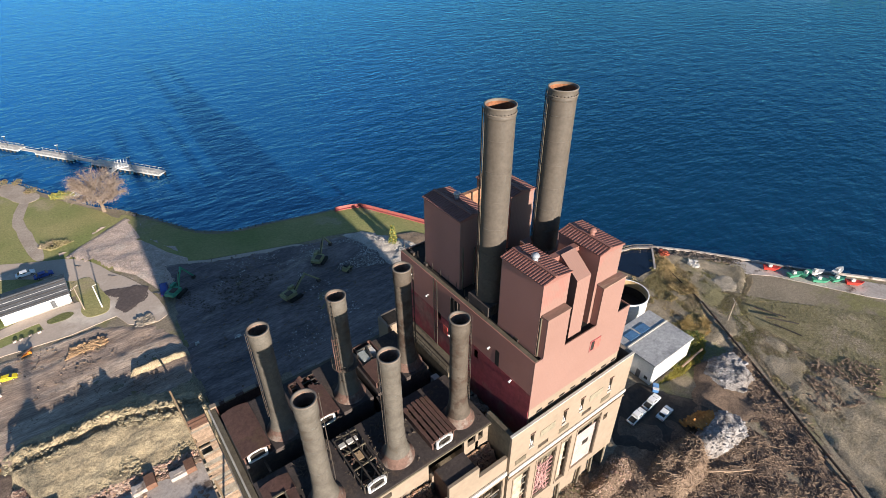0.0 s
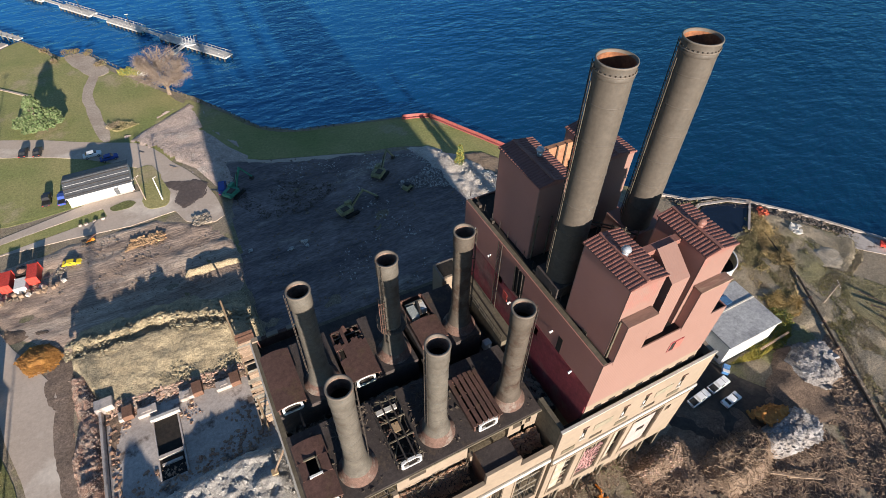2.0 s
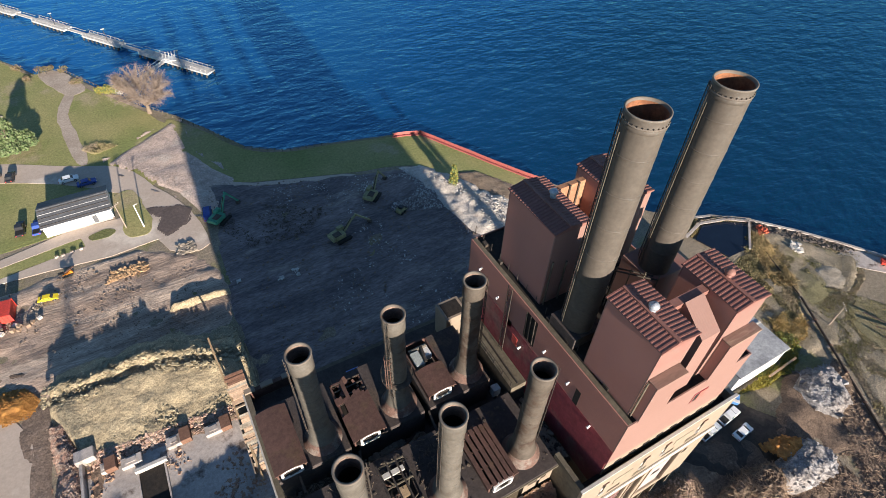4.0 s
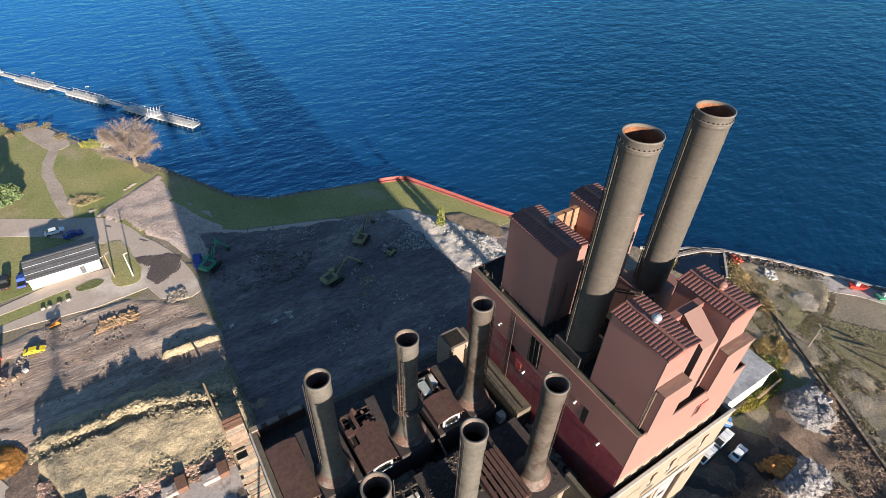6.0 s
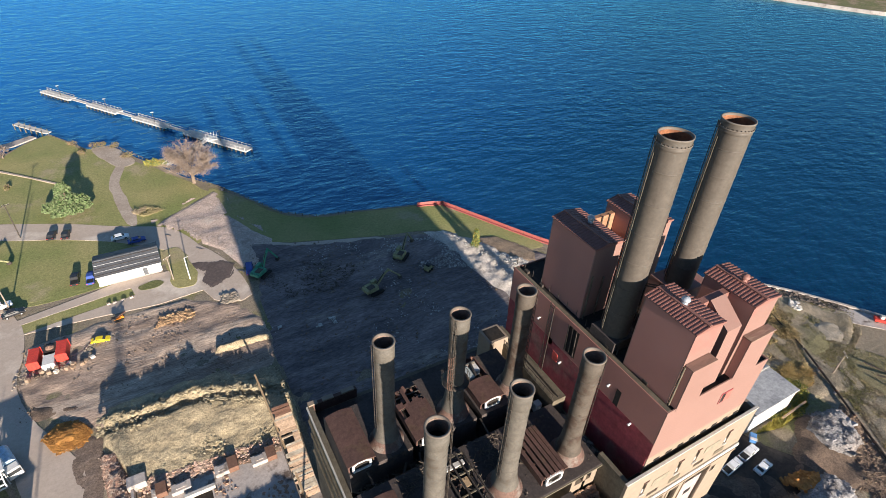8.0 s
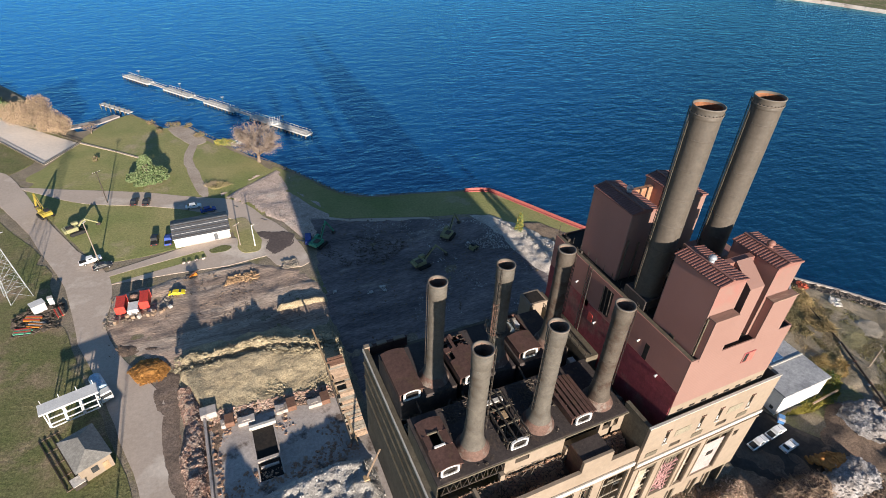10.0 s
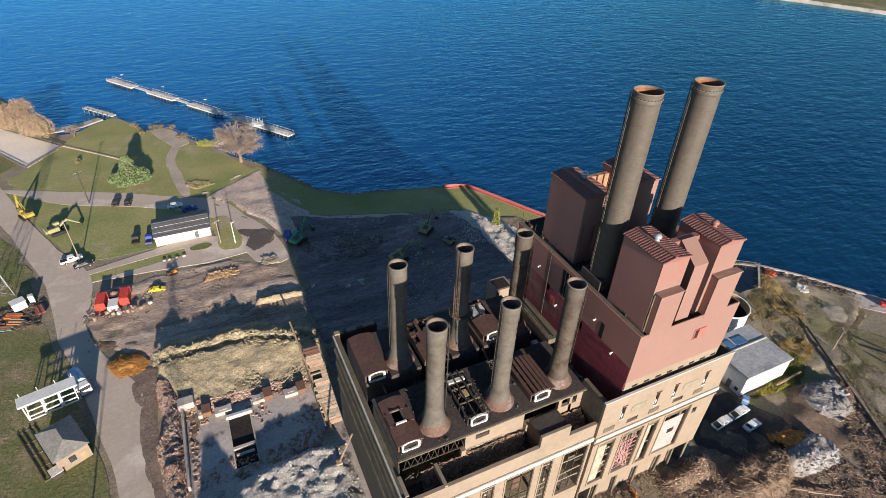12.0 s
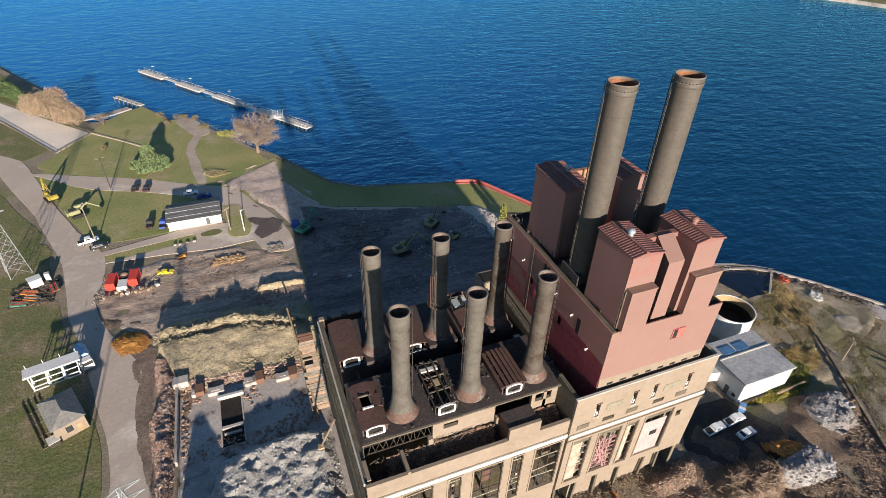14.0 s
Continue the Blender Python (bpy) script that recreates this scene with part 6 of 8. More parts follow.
for s in (-1, 1):
    bm = bmesh.new()
    x = s * 7.2
    bm.faces.new([bm.verts.new(p) for p in ((x, -4.7, 0), (x, 3.7, 0), (x, 3.7, 3.1), (x, 0, 4.2), (x, -4.7, 2.85))])
    r = bmesh.ops.extrude_face_region(bm, geom=bm.faces[:])
    bmesh.ops.translate(bm, verts=[v for v in r["geom"] if isinstance(v, bmesh.types.BMVert)], vec=(-s * 0.2, 0, 0))
    bmesh.ops.recalc_face_normals(bm, faces=bm.faces[:])
    part("gable_wall", bm, WHITE, shed)
part("roof", beam((0, -0.02, 4.27), (0, -5.2, 2.8), 15.2, 0.12), GREY_ROOF, shed)
part("roof", beam((0, 0.02, 4.27), (0, 4.15, 3.05), 15.2, 0.12), GREY_ROOF, shed)
for k in range(5):
    y, z = -0.7 - 1.0 * k, 4.39 - 0.2835 * (0.7 + 1.0 * k)
    part("roof_strip", beam((-7.55, y, z - 0.03), (7.55, y, z - 0.03), 0.12, 0.09), PALE_ROOF if k % 2 else STEEL_DARK, shed)
part("ridge_cap", box(-7.6, -0.25, 4.28, 7.6, 0.25, 4.4), GREY_ROOF, shed)
part("door", box(3.0, -4.96, 0.1, 4.0, -4.91, 2.2), GREY_ROOF, shed)
part("foundation", box(-7.4, -5.0, -0.1, 7.4, -4.91, 0.25), CONCRETE, shed)
part("eave_board", box(-7.5, -5.3, 2.62, 7.5, -5.21, 2.8), WHITE, shed)

pump = thing("pump_house", "white flat-roofed outbuilding with blue skylights", "outbuilding", m=turned(88.3, 43.4, 0))
part("wall", box(-6.7, -5.6, 0, 6.7, 5.6, 5.7), WHITE, pump)
part("roof", box(-7.0, -5.9, 5.7, 7.0, 5.9, 6.1, bevel=0.05), PALE_ROOF, pump)
part("roof_ridge", box(-7.0, 1.0, 6.1, 7.0, 1.3, 6.28), WHITE_TRIM, pump)
for x in (-3.4, 0.4):
    part("skylight", box(x - 1.6, 1.9, 6.1, x + 1.6, 3.9, 6.25), surf("blue_skylight", (0.09, 0.20, 0.36), (0.07, 0.15, 0.28), 0.6, 2.0, 0.25, 0.05, spec=0.5), pump, "blue translucent skylight")
# Dark panel on the wall paints the shaded doorway.
part("door", box(-6.78, 2.0, 0.1, -6.72, 5.0, 3.6), STEEL_DARK, pump, "open loading door, its shade a dark panel")
part("door", box(-6.78, -3.0, 0.1, -6.72, -2.0, 2.2), GREY_ROOF, pump)
part("door", box(-6.78, -4.8, 0.9, -6.72, -4.0, 1.7), GLASS_DARK, pump)

tank = thing("storage_tank", "round white open-topped steel tank", "tank", m=Matrix.Translation((97.0, 56.6, 0)))
part("shell", lathe([(5.0, 0), (5.0, 5.8)], 56), WHITE, tank)
part("rim", lathe([(5.0, 5.8), (5.12, 5.85), (5.12, 6.0), (4.85, 6.0), (4.85, 1.5)], 56), WHITE, tank)
part("tank_floor", lathe([(4.85, 1.6), (0.01, 1.6)], 40), SOOT_SHADE, tank)
part("hoop", lathe([(5.0, 3.0), (5.06, 3.03), (5.06, 3.15), (5.0, 3.18)], 56), WHITE, tank)
# Ochre band paints the sunlit inner wall, the black below paints its shade.
part("liner", lathe([(4.84, 5.9), (4.835, 4.0)], 40), surf("ochre_tank_lit_band", (0.42, 0.32, 0.18), (0.30, 0.22, 0.12), 0.5, 2.0, 0.9, 0.2), tank, "ochre inner wall band with sunlight in its colour")
part("sludge_wall", lathe([(4.83, 4.0), (4.82, 1.6)], 40), SOOT_SHADE, tank, "black band for the shade inside the tank")

hut = thing("weigh_hut", "cream hut with a grey hipped roof", "hut", m=turned(-45.1, 79.4, 24))
part("wall", box(-2.6, -4.1, 0, 2.6, 4.1, 3.6), BEIGE, hut)
bm = bmesh.new()
rv = [bm.verts.new(p) for p in ((-3, -4.5, 3.6), (3, -4.5, 3.6), (3, 4.5, 3.6), (-3, 4.5, 3.6), (0, -1.6, 4.9), (0, 1.8, 4.9))]
for q in ((0, 1, 4), (1, 2, 5, 4), (2, 3, 5), (3, 0, 4, 5), (3, 2, 1, 0)):
    bm.faces.new([rv[i] for i in q])
bmesh.ops.recalc_face_normals(bm, faces=bm.faces[:])
part("roof", bm, surf("grey_felt", (0.26, 0.25, 0.23), (0.21, 0.20, 0.185), 0.4, 2.0, 0.9, 0.3), hut, "grey felt hipped roof")
part("window", box(-0.8, -4.16, 1.2, 0.3, -4.11, 2.6), GLASS_DARK, hut)
part("door", box(1.0, -4.16, 0.1, 2.0, -4.11, 2.2), TIMBER, hut)

gantry = thing("loading_gantry", "white steel loading gantry with open bays", "gantry", m=turned(-48.3, 92.0, 13))
part("deck", box(-5.2, -1.6, 3.9, 4.8, 1.4, 4.3, bevel=0.1), WHITE, gantry)
for x in (-4.5, -1.5, 1.5, 4.3):
    for y in (-1.2, 1.0):
        part("leg", beam((x, y, 0), (x, y, 3.9), 0.2), WHITE, gantry)
    part("stanchion", beam((x, 1.3, 4.3), (x, 1.3, 5.2), 0.1), WHITE, gantry)
for k in range(3):
    x = -2.6 + k * 2.75
    for a, b in (((x - 1.25, -1.6, 4.1), (x - 1.25, -3.4, 2.9)), ((x + 1.25, -1.6, 4.1), (x + 1.25, -3.4, 2.9)), ((x - 1.25, -3.4, 2.9), (x + 1.25, -3.4, 2.9)), ((x - 1.25, -2.5, 3.5), (x + 1.25, -2.5, 3.5)), ((x - 1.25, -3.4, 2.9), (x - 1.25, -3.4, 2.0)), ((x + 1.25, -3.4, 2.9), (x + 1.25, -3.4, 2.0)), ((x - 1.25, -3.4, 2.0), (x + 1.25, -3.4, 2.0))):
        part("bay_frame", beam(a, b, 0.2), WHITE, gantry)
hopper = thing("tank_truck", "pale blue and white tank truck at the gantry", "truck", m=turned(-43.9, 95.4, -68))
part("tank", rod((-2.6, 0, 2.3), (1.6, 0, 2.3), 1.15, seg=24), surf("pale_blue_paint", (0.40, 0.55, 0.70), (0.33, 0.46, 0.60), 0.6, 2.0, 0.5, 0.1), hopper, "pale blue tank")
part("cab", box(1.9, -1.1, 0.6, 3.6, 1.1, 2.9, bevel=0.15), WHITE, hopper)
part("windscreen", box(3.6, -0.95, 1.8, 3.63, 0.95, 2.6), GLASS_DARK, hopper)
part("chassis", box(-2.8, -0.9, 0.7, 3.4, 0.9, 1.1), STEEL_DARK, hopper)
for x in (-2.0, -1.0, 2.6):
    for s in (-1.0, 1.0):
        part("wheel", rod((x, s - 0.15, 0.5), (x, s + 0.15, 0.5), 0.5, seg=16), RUBBER, hopper)

# ---- pier, fences, poles ----
PIER = surf("pale_pier_concrete", (0.62, 0.58, 0.53), (0.50, 0.47, 0.43), 0.4, 2.0, 0.9, 0.2)
pier = thing("river_pier", "long pale concrete pier with railings on piles", "pier")
A, B = Vector((-44.0, 304.0, 0.55)), Vector((23.6, 207.4, 0.55))
along = (B - A).normalized()
side = Vector((-along.y, along.x, 0))
LEN = (B - A).length


def pier_box(a, b, w, z0, z1):
    p, q = A + along * a, A + along * b
    return beam((p.x, p.y, (z0 + z1) / 2), (q.x, q.y, (z0 + z1) / 2), w, z1 - z0)


for a, b, w in ((0, 19, 3.6), (30, 48, 3.6), (57.5, 76, 3.6), (86, LEN, 3.8)):
    part("platform", pier_box(a, b, w, 0.2, 0.75), PIER, pier)
    for k in range(int((b - a) / 2.2) + 1):
        for s in (-1, 1):
            p = A + along * (a + 0.4 + k * 2.2) + side * s * (w / 2 - 0.2)
            if (a + 0.4 + k * 2.2) < b:
                part("support_post", rod((p.x, p.y, -4), (p.x, p.y, 0.2), 0.3, seg=8), STEEL_DARK, pier)
                part("rail_post", beam((p.x, p.y, 0.75), (p.x, p.y, 1.75), 0.07), PIER, pier)
    for s in (-1, 1):
        p, q = A + along * a + side * s * (w / 2 - 0.2), A + along * b + side * s * (w / 2 - 0.2)
        part("rail", beam((p.x, p.y, 1.75), (q.x, q.y, 1.75), 0.08), PIER, pier)
    c = A + along * ((a + b) / 2 + 2)
    part("light_pole", rod((c.x, c.y, 0.7), (c.x, c.y, 5.0), 0.1), STEEL_DARK, pier)
    part("lamp_head", box(c.x - 0.6, c.y - 0.2, 4.9, c.x + 0.6, c.y + 0.2, 5.1), PIER, pier)
for a, b in ((19, 30), (48, 57.5), (76, 86)):
    part("walkway", pier_box(a, b, 1.4, 0.4, 0.65), PIER, pier)
    for s in (-0.65, 0.65):
        p, q = A + along * a + side * s, A + along * b + side * s
        part("rail", beam((p.x, p.y, 1.6), (q.x, q.y, 1.6), 0.1), PIER, pier)
c = A + along * 99
part("shelter", box(c.x - 2.4, c.y - 2.0, 0.75, c.x + 2.2, c.y + 1.6, 1.0), WHITE, pier)
for k in range(5):
    part("shelter_frame", beam((c.x - 2.2 + k, c.y - 1.8, 0.9), (c.x - 1.6 + k, c.y + 1.3, 2.8), 0.16), WHITE, pier)
pier.location.z = -0.75
gang = thing("gangway", "white railed gangway from shore to pier", "gangway")
g0, g1 = Vector((-5.5, 204.6, 0.5)), Vector((c.x - 2, c.y - 1, 0.05))
part("deck", beam(g0, g1, 1.8, 0.25), PIER, gang)
for s in (-0.8, 0.8):
    o = Vector((-(g1 - g0).normalized().y, (g1 - g0).normalized().x, 0)) * s
    part("rail", beam(g0 + o + Vector((0, 0, 1.1)), g1 + o + Vector((0, 0, 1.1)), 0.12), WHITE, gang)
    for k in range(9):
        p = g0.lerp(g1, k / 8) + o
        part("rail_post", beam(p, p + Vector((0, 0, 1.1)), 0.1), WHITE, gang)
jetty = thing("jetty", "short grey timber jetty", "jetty")
part("deck", beam((-52.5, 266.0, 0.3), (-41.0, 251.6, 0.3), 2.2, 0.3), PIER, jetty)
for k in range(6):
    x, y = -52.0 + 1.9 * k, 265.4 - 2.38 * k
    part("support_post", rod((x - 0.9, y - 0.7, -3), (x - 0.9, y - 0.7, 0.9), 0.2, seg=8), OLIVE, jetty)
    part("support_post", rod((x + 0.9, y + 0.7, -3), (x + 0.9, y + 0.7, 0.9), 0.2, seg=8), OLIVE, jetty)

# red barrier fence along the shore
RED_NET = surf("red_barrier_mesh", (0.40, 0.11, 0.10), (0.34, 0.10, 0.09), 1.0, 5.0, 0.8, 0.2)
fence = thing("barrier_fence", "red plastic barrier fence along the river edge", "fence")
FLINE = [(62.0, 144.4), (66.0, 143.4), (70.0, 141.8), (72.4, 137.4), (74.8, 132.6), (78.0, 126.6), (81.0, 120.6), (83.6, 115.8), (86.2, 111.0), (90.0, 105.0)]
for (xa, ya), (xb, yb) in zip(FLINE, FLINE[1:]):
    part("net", beam((xa, ya, 0.6), (xb, yb, 0.6), 0.08, 1.1), RED_NET, fence)
    part("kerb", beam((xa - 0.4, ya - 0.5, 0.15), (xb - 0.4, yb - 0.5, 0.15), 0.5, 0.3), RED_NET, fence)
    part("post", beam((xa, ya, 0), (xa, ya, 1.3), 0.12), OLIVE, fence)
court = thing("court_fence", "low timber fence round the sand court", "fence")
CF = [(-106, 268.5), (-90, 245.0), (-67.3, 210.0), (-57.2, 225.8), (-83, 256.2)]
for (xa, ya), (xb, yb) in zip(CF, CF[1:]):
    n = int(math.hypot(xb - xa, yb - ya) / 2.4)
    for k in range(n):
        x, y = xa + (xb - xa) * k / n, ya + (yb - ya) * k / n
        part("post", beam((x, y, 0), (x, y, 1.1), 0.16), OLIVE, court)
    for z in (0.5, 0.95):
        part("rail", beam((xa, ya, z), (xb, yb, z), 0.14), OLIVE, court)
edge = thing("shore_fence", "low post fence along the park shore", "fence")
for (xa, ya), (xb, yb) in zip([(-41, 249.5), (-29, 229), (-20, 229.5), (-6, 204.5), (7, 183.5), (14, 173), (22, 158.2), (31, 151.8)], [(-29, 229), (-21, 230.2), (-7, 206), (7, 184), (14, 173), (22, 158.2), (31, 151.8), (44, 148.8)]):
    n = max(2, int(math.hypot(xb - xa, yb - ya) / 2.0))
    for k in range(n):
        x, y = xa + (xb - xa) * k / n, ya + (yb - ya) * k / n
        part("post", beam((x, y, 0), (x, y, 0.9), 0.18), OLIVE, edge)
    part("rail", beam((xa, ya, 0.7), (xb, yb, 0.7), 0.1), OLIVE, edge)


POLE = surf("weathered_pole_wood", (0.30, 0.245, 0.20), (0.22, 0.18, 0.145), 1.0, 4.0, 0.9, 0.2)


def pole(m, h, label, arms=0, mt=None):
    o = thing("utility_pole", label, "pole", "poles", m)
    part("shaft", rod((0, 0, 0), (0, 0, h), 0.17, 0.11), mt or POLE, o)
    for k in range(arms):
        part("crossarm", beam((-1.2, 0, h - 0.4 - 0.9 * k), (1.2, 0, h - 0.4 - 0.9 * k), 0.14), mt or POLE, o)
        for x in (-1.0, -0.5, 0.5, 1.0):
            part("insulator", rod((x, 0, h - 0.33 - 0.9 * k), (x, 0, h - 0.1 - 0.9 * k), 0.07), PIER, o)
    if not arms:
        part("lamp_head", box(-0.15, -0.1, h - 0.1, 0.9, 0.1, h + 0.05), PIER, o)
    return o


pole(turned(-7.8, 136.8, 20, 0), 7.0, "white pole on a grass patch", 0, WHITE)
pole(turned(-11.6, 138.6, 40, 0), 7.4, "timber pole beside the shed", 1)
pole(turned(-46.9, 143.0, 60, 0), 13.0, "pale timber light pole beside the road")
pole(turned(114.3, 38.8, 50, 0), 6.4, "pale timber pole with crossarm", 1)
pole(turned(-41.2, 53.2, 25, 0), 12.5, "pale timber pole with two crossarms", 2, PIER)
pole(turned(-46.5, 176.5, 25, 0), 11.0, "slim dark pole beside the park lane", 1, STEEL_DARK)


GALV = surf("galvanised_steel", (0.40, 0.43, 0.44), (0.32, 0.345, 0.35), 0.6, 2.0, 0.6, 0.05, metal=0.2)


def pylon(m, h, base, label):
    o = thing("lattice_pylon", label, "pylon", "pylons", m)
    lv = [0, 0.16, 0.32, 0.48, 0.63, 0.77, 0.89, 1.0]
    wd = [base * (1 - 0.88 * t) for t in lv]
    for (ta, wa), (tb, wb) in zip(zip(lv, wd), zip(lv[1:], wd[1:])):
        for sx, sy in ((1, 1), (1, -1), (-1, -1), (-1, 1)):
            part("leg", beam((sx * wa, sy * wa, ta * h), (sx * wb, sy * wb, tb * h), 0.11), GALV, o)
            nx, ny = (sx, -sy) if sx == sy else (-sx, sy)
            part("brace", beam((sx * wa, sy * wa, ta * h), (nx * wb, ny * wb, tb * h), 0.05), GALV, o)
            part("brace", beam((nx * wa, ny * wa, ta * h), (sx * wb, sy * wb, tb * h), 0.05), GALV, o)
            part("girt", beam((sx * wb, sy * wb, tb * h), (nx * wb, ny * wb, tb * h), 0.05), GALV, o)
    for t in (0.72, 0.85, 0.97):
        for s in (-1, 1):
            part("arm", beam((0, 0, t * h), (s * base * 1.3, 0, t * h + 0.3), 0.12), GALV, o)
            part("arm", beam((0, 0, t * h + 1.2), (s * base * 1.3, 0, t * h + 0.3), 0.09), GALV, o)
    return o


pylon(turned(-64.0, 135.5, 25, 0), 24, 2.4, "tall galvanised lattice pylon on grass")
pylon(turned(-27.9, 45.6, 25, 0), 20, 2.0, "galvanised lattice pylon beside the rubble")

# rails
RAIL = surf("rail_steel", (0.10, 0.075, 0.06), (0.07, 0.055, 0.045), 1.0, 3.0, 0.6, 0.2, metal=0.4)
line = thing("pipeline", "long dark steel pipeline laid across the mud", "pipeline")
for k in range(9):
    xa, ya = 115.3 - 27.7 * k / 9, 46.5 - 50.5 * k / 9
    xb, yb = 115.3 - 27.7 * (k + 1) / 9, 46.5 - 50.5 * (k + 1) / 9
    part("pipe", rod((xa, ya, 0.5), (xb, yb, 0.5), 0.24, seg=12), RAIL, line)
    part("flange", rod((xb - 0.06, yb - 0.1, 0.5), (xb + 0.06, yb + 0.1, 0.5), 0.36, seg=12), RUST, line)
    part("saddle", box(xa - 0.5, ya - 0.25, -0.1, xa + 0.5, ya + 0.25, 0.35), CONCRETE, line)
upper = thing("steel_rail", "old rusty rail leading to the shore", "rail")
part("rail", beam((115.6, 47.2, 0.4), (121.8, 64.0, 0.4), 0.2), RAIL, upper)
part("stub", beam((115.4, 47.0, 0.2), (115.6, 47.2, 0.7), 0.2), RAIL, upper)
siding = thing("railway_siding", "short siding of two rusty rails", "railway track")
for off in (-0.8, 0.0, 1.0, 1.8):
    part("rail", beam((-53.4 + off, 87.6 + off * 0.4, 0.2), (-47.6 + off, 74.6 + off * 0.4, 0.2), 0.16), RAIL, siding)
for k in range(5):
    x, y = -53.2 + 5.7 * k / 4, 87.2 - 12.8 * k / 4
    part("sleeper", beam((x - 0.9, y - 0.4, 0.12), (x + 2.2, y + 1.0, 0.12), 0.18, 0.06), STICK, siding)
buffer_ = thing("scrap_bin", "dark steel scrap bin at the siding", "bin", m=turned(-46.4, 74.6, 25))
part("body", box(-0.9, -0.9, 0.1, 0.9, 0.9, 1.3, bevel=0.08), STEEL_DARK, buffer_)
part("rim", box(-1.0, -1.0, 1.3, 1.0, 1.0, 1.42), PIER, buffer_)

# ---- the slab ----
BOX_BROWN = surf("rusty_lid", (0.20, 0.11, 0.075), (0.15, 0.08, 0.055), 0.6, 2.5, 0.85, 0.3)


def footing(x, y, w, d, lid, label):
    o = thing("machine_footing", label, "footing", "machine footings", Matrix.Translation((x, y, 0.1)))
    part("plinth", box(-w / 2, -d / 2, 0, w / 2, d / 2, 0.9, bevel=0.08), CONCRETE, o)
    if lid:
        part("lid", box(w / 2 - 0.1, -d / 2 - 0.2, 0.2, w / 2 + 1.6, d / 2 + 0.4, 1.5, bevel=0.05), BOX_BROWN, o, "rusty steel cover")
    part("bolt_pad", box(-w / 4, -d / 4, 1.0, w / 4, d / 4, 1.12), CONCRETE, o)


footing(-18.2, 77.2, 3.2, 1.8, False, "pale concrete machine footing")
footing(-11.4, 77.4, 2.4, 2.0, True, "pale concrete footing with a rusty cover")
footing(-5.0, 76.4, 2.8, 1.9, True, "pale concrete footing with a rusty cover")
footing(-22.4, 78.0, 0.9, 1.8, True, "rusty steel cover on a small footing")
footing(1.0, 66.8, 2.6, 1.6, False, "pale concrete block beside the wall")
pit = thing("inspection_pit", "rectangular pit in the slab, its shade a flat black sheet", "pit", m=Matrix.Translation((-15.6, 69.2, 0.12)))
# Black sheet laid on the slab paints the shade of the pit.
part("pit_floor", box(-2.0, -6.0, 0.005, 2.0, 5.4, 0.02), SOOT_SHADE, pit)
for x in (-2.1, 2.1):
    part("kerb", box(x - 0.14, -6.0, 0, x + 0.14, 5.6, 0.35), CONCRETE, pit)
part("lintel", box(-2.4, 5.4, 0, 2.6, 6.1, 0.9, bevel=0.06), WHITE_TRIM, pit, "white lintel")
part("crossbeam", box(-2.0, -2.2, 0.02, 2.0, -1.6, 0.5), CONCRETE, pit)
part("crossbeam", box(-1.6, -3.6, 0.02, 1.6, -3.2, 0.4), CONCRETE, pit)
low = thing("low_wall", "broken cream retaining wall beside the slab", "wall")
part("wall", box(-25.8, 62, 0, -25.3, 82, 1.3, bevel=0.08), CONCRETE, low)
part("pier", box(-26.2, 80.2, 0, -23.2, 82.4, 2.0, bevel=0.1), CONCRETE, low, "pale lit pier")
part("end_block", box(-24.6, 58.8, 0, -20.2, 59.8, 0.4, bevel=0.08), RUBBLE_GREY, low)
deck = thing("timber_platform", "platform of raw planks beside the plant", "platform")
PEACH = surf("peach_weathered_board", (0.52, 0.37, 0.26), (0.40, 0.28, 0.19), 1.0, 3.0, 0.9, 0.2, vary=0.25)
for k in range(44):
    y = 65.4 + k * 0.4
    z = 0.8 + 0.10 * k + random.uniform(-0.03, 0.06)
    x0 = 1.6 if 24 < k < 30 and random.random() < 0.7 else -0.5 + random.uniform(-0.25, 0.35)
    bm = box(x0, -0.205, -0.05, 2.75, 0.205, 0.05)
    bmesh.ops.transform(bm, verts=bm.verts[:], matrix=Matrix.Translation((0, y, z)) @ Matrix.Rotation(0.245 + random.uniform(-0.05, 0.1), 4, "X"))
    part("plank", bm, (PEACH if random.random() < 0.75 else SASH) if k < 39 else BOX_BROWN, deck)
for k in range(5):
    part("cross_wall", box(-0.4, 66 + k * 3.6, 0, 2.7, 66.3 + k * 3.6, 0.7 + 0.86 * k), BEIGE, deck)
part("edge_wall", box(-0.75, 64.8, 0, -0.55, 83.5, 1.5), BEIGE, deck, "pale broken edge wall")
boom = thing("timber_pole", "long raw timber beam lying over the bank", "beam")
part("beam", beam((-1.2, 93.0, 4.6), (0.2, 63.4, 1.0), 0.34), TIMBER, boom)
part("strap", beam((-0.55, 79.0, 2.5), (-0.5, 78.0, 2.95), 0.4), STEEL_DARK, boom)
prop = thing("raking_prop", "pale timber prop leaning on the wall", "prop")
part("beam", beam((-0.6, 55.0, 3.3), (2.6, 57.0, 7.0), 0.24), STICK, prop)
part("foot", box(-1.2, 54.5, 2.4, -0.2, 55.5, 3.3), TIMBER, prop)
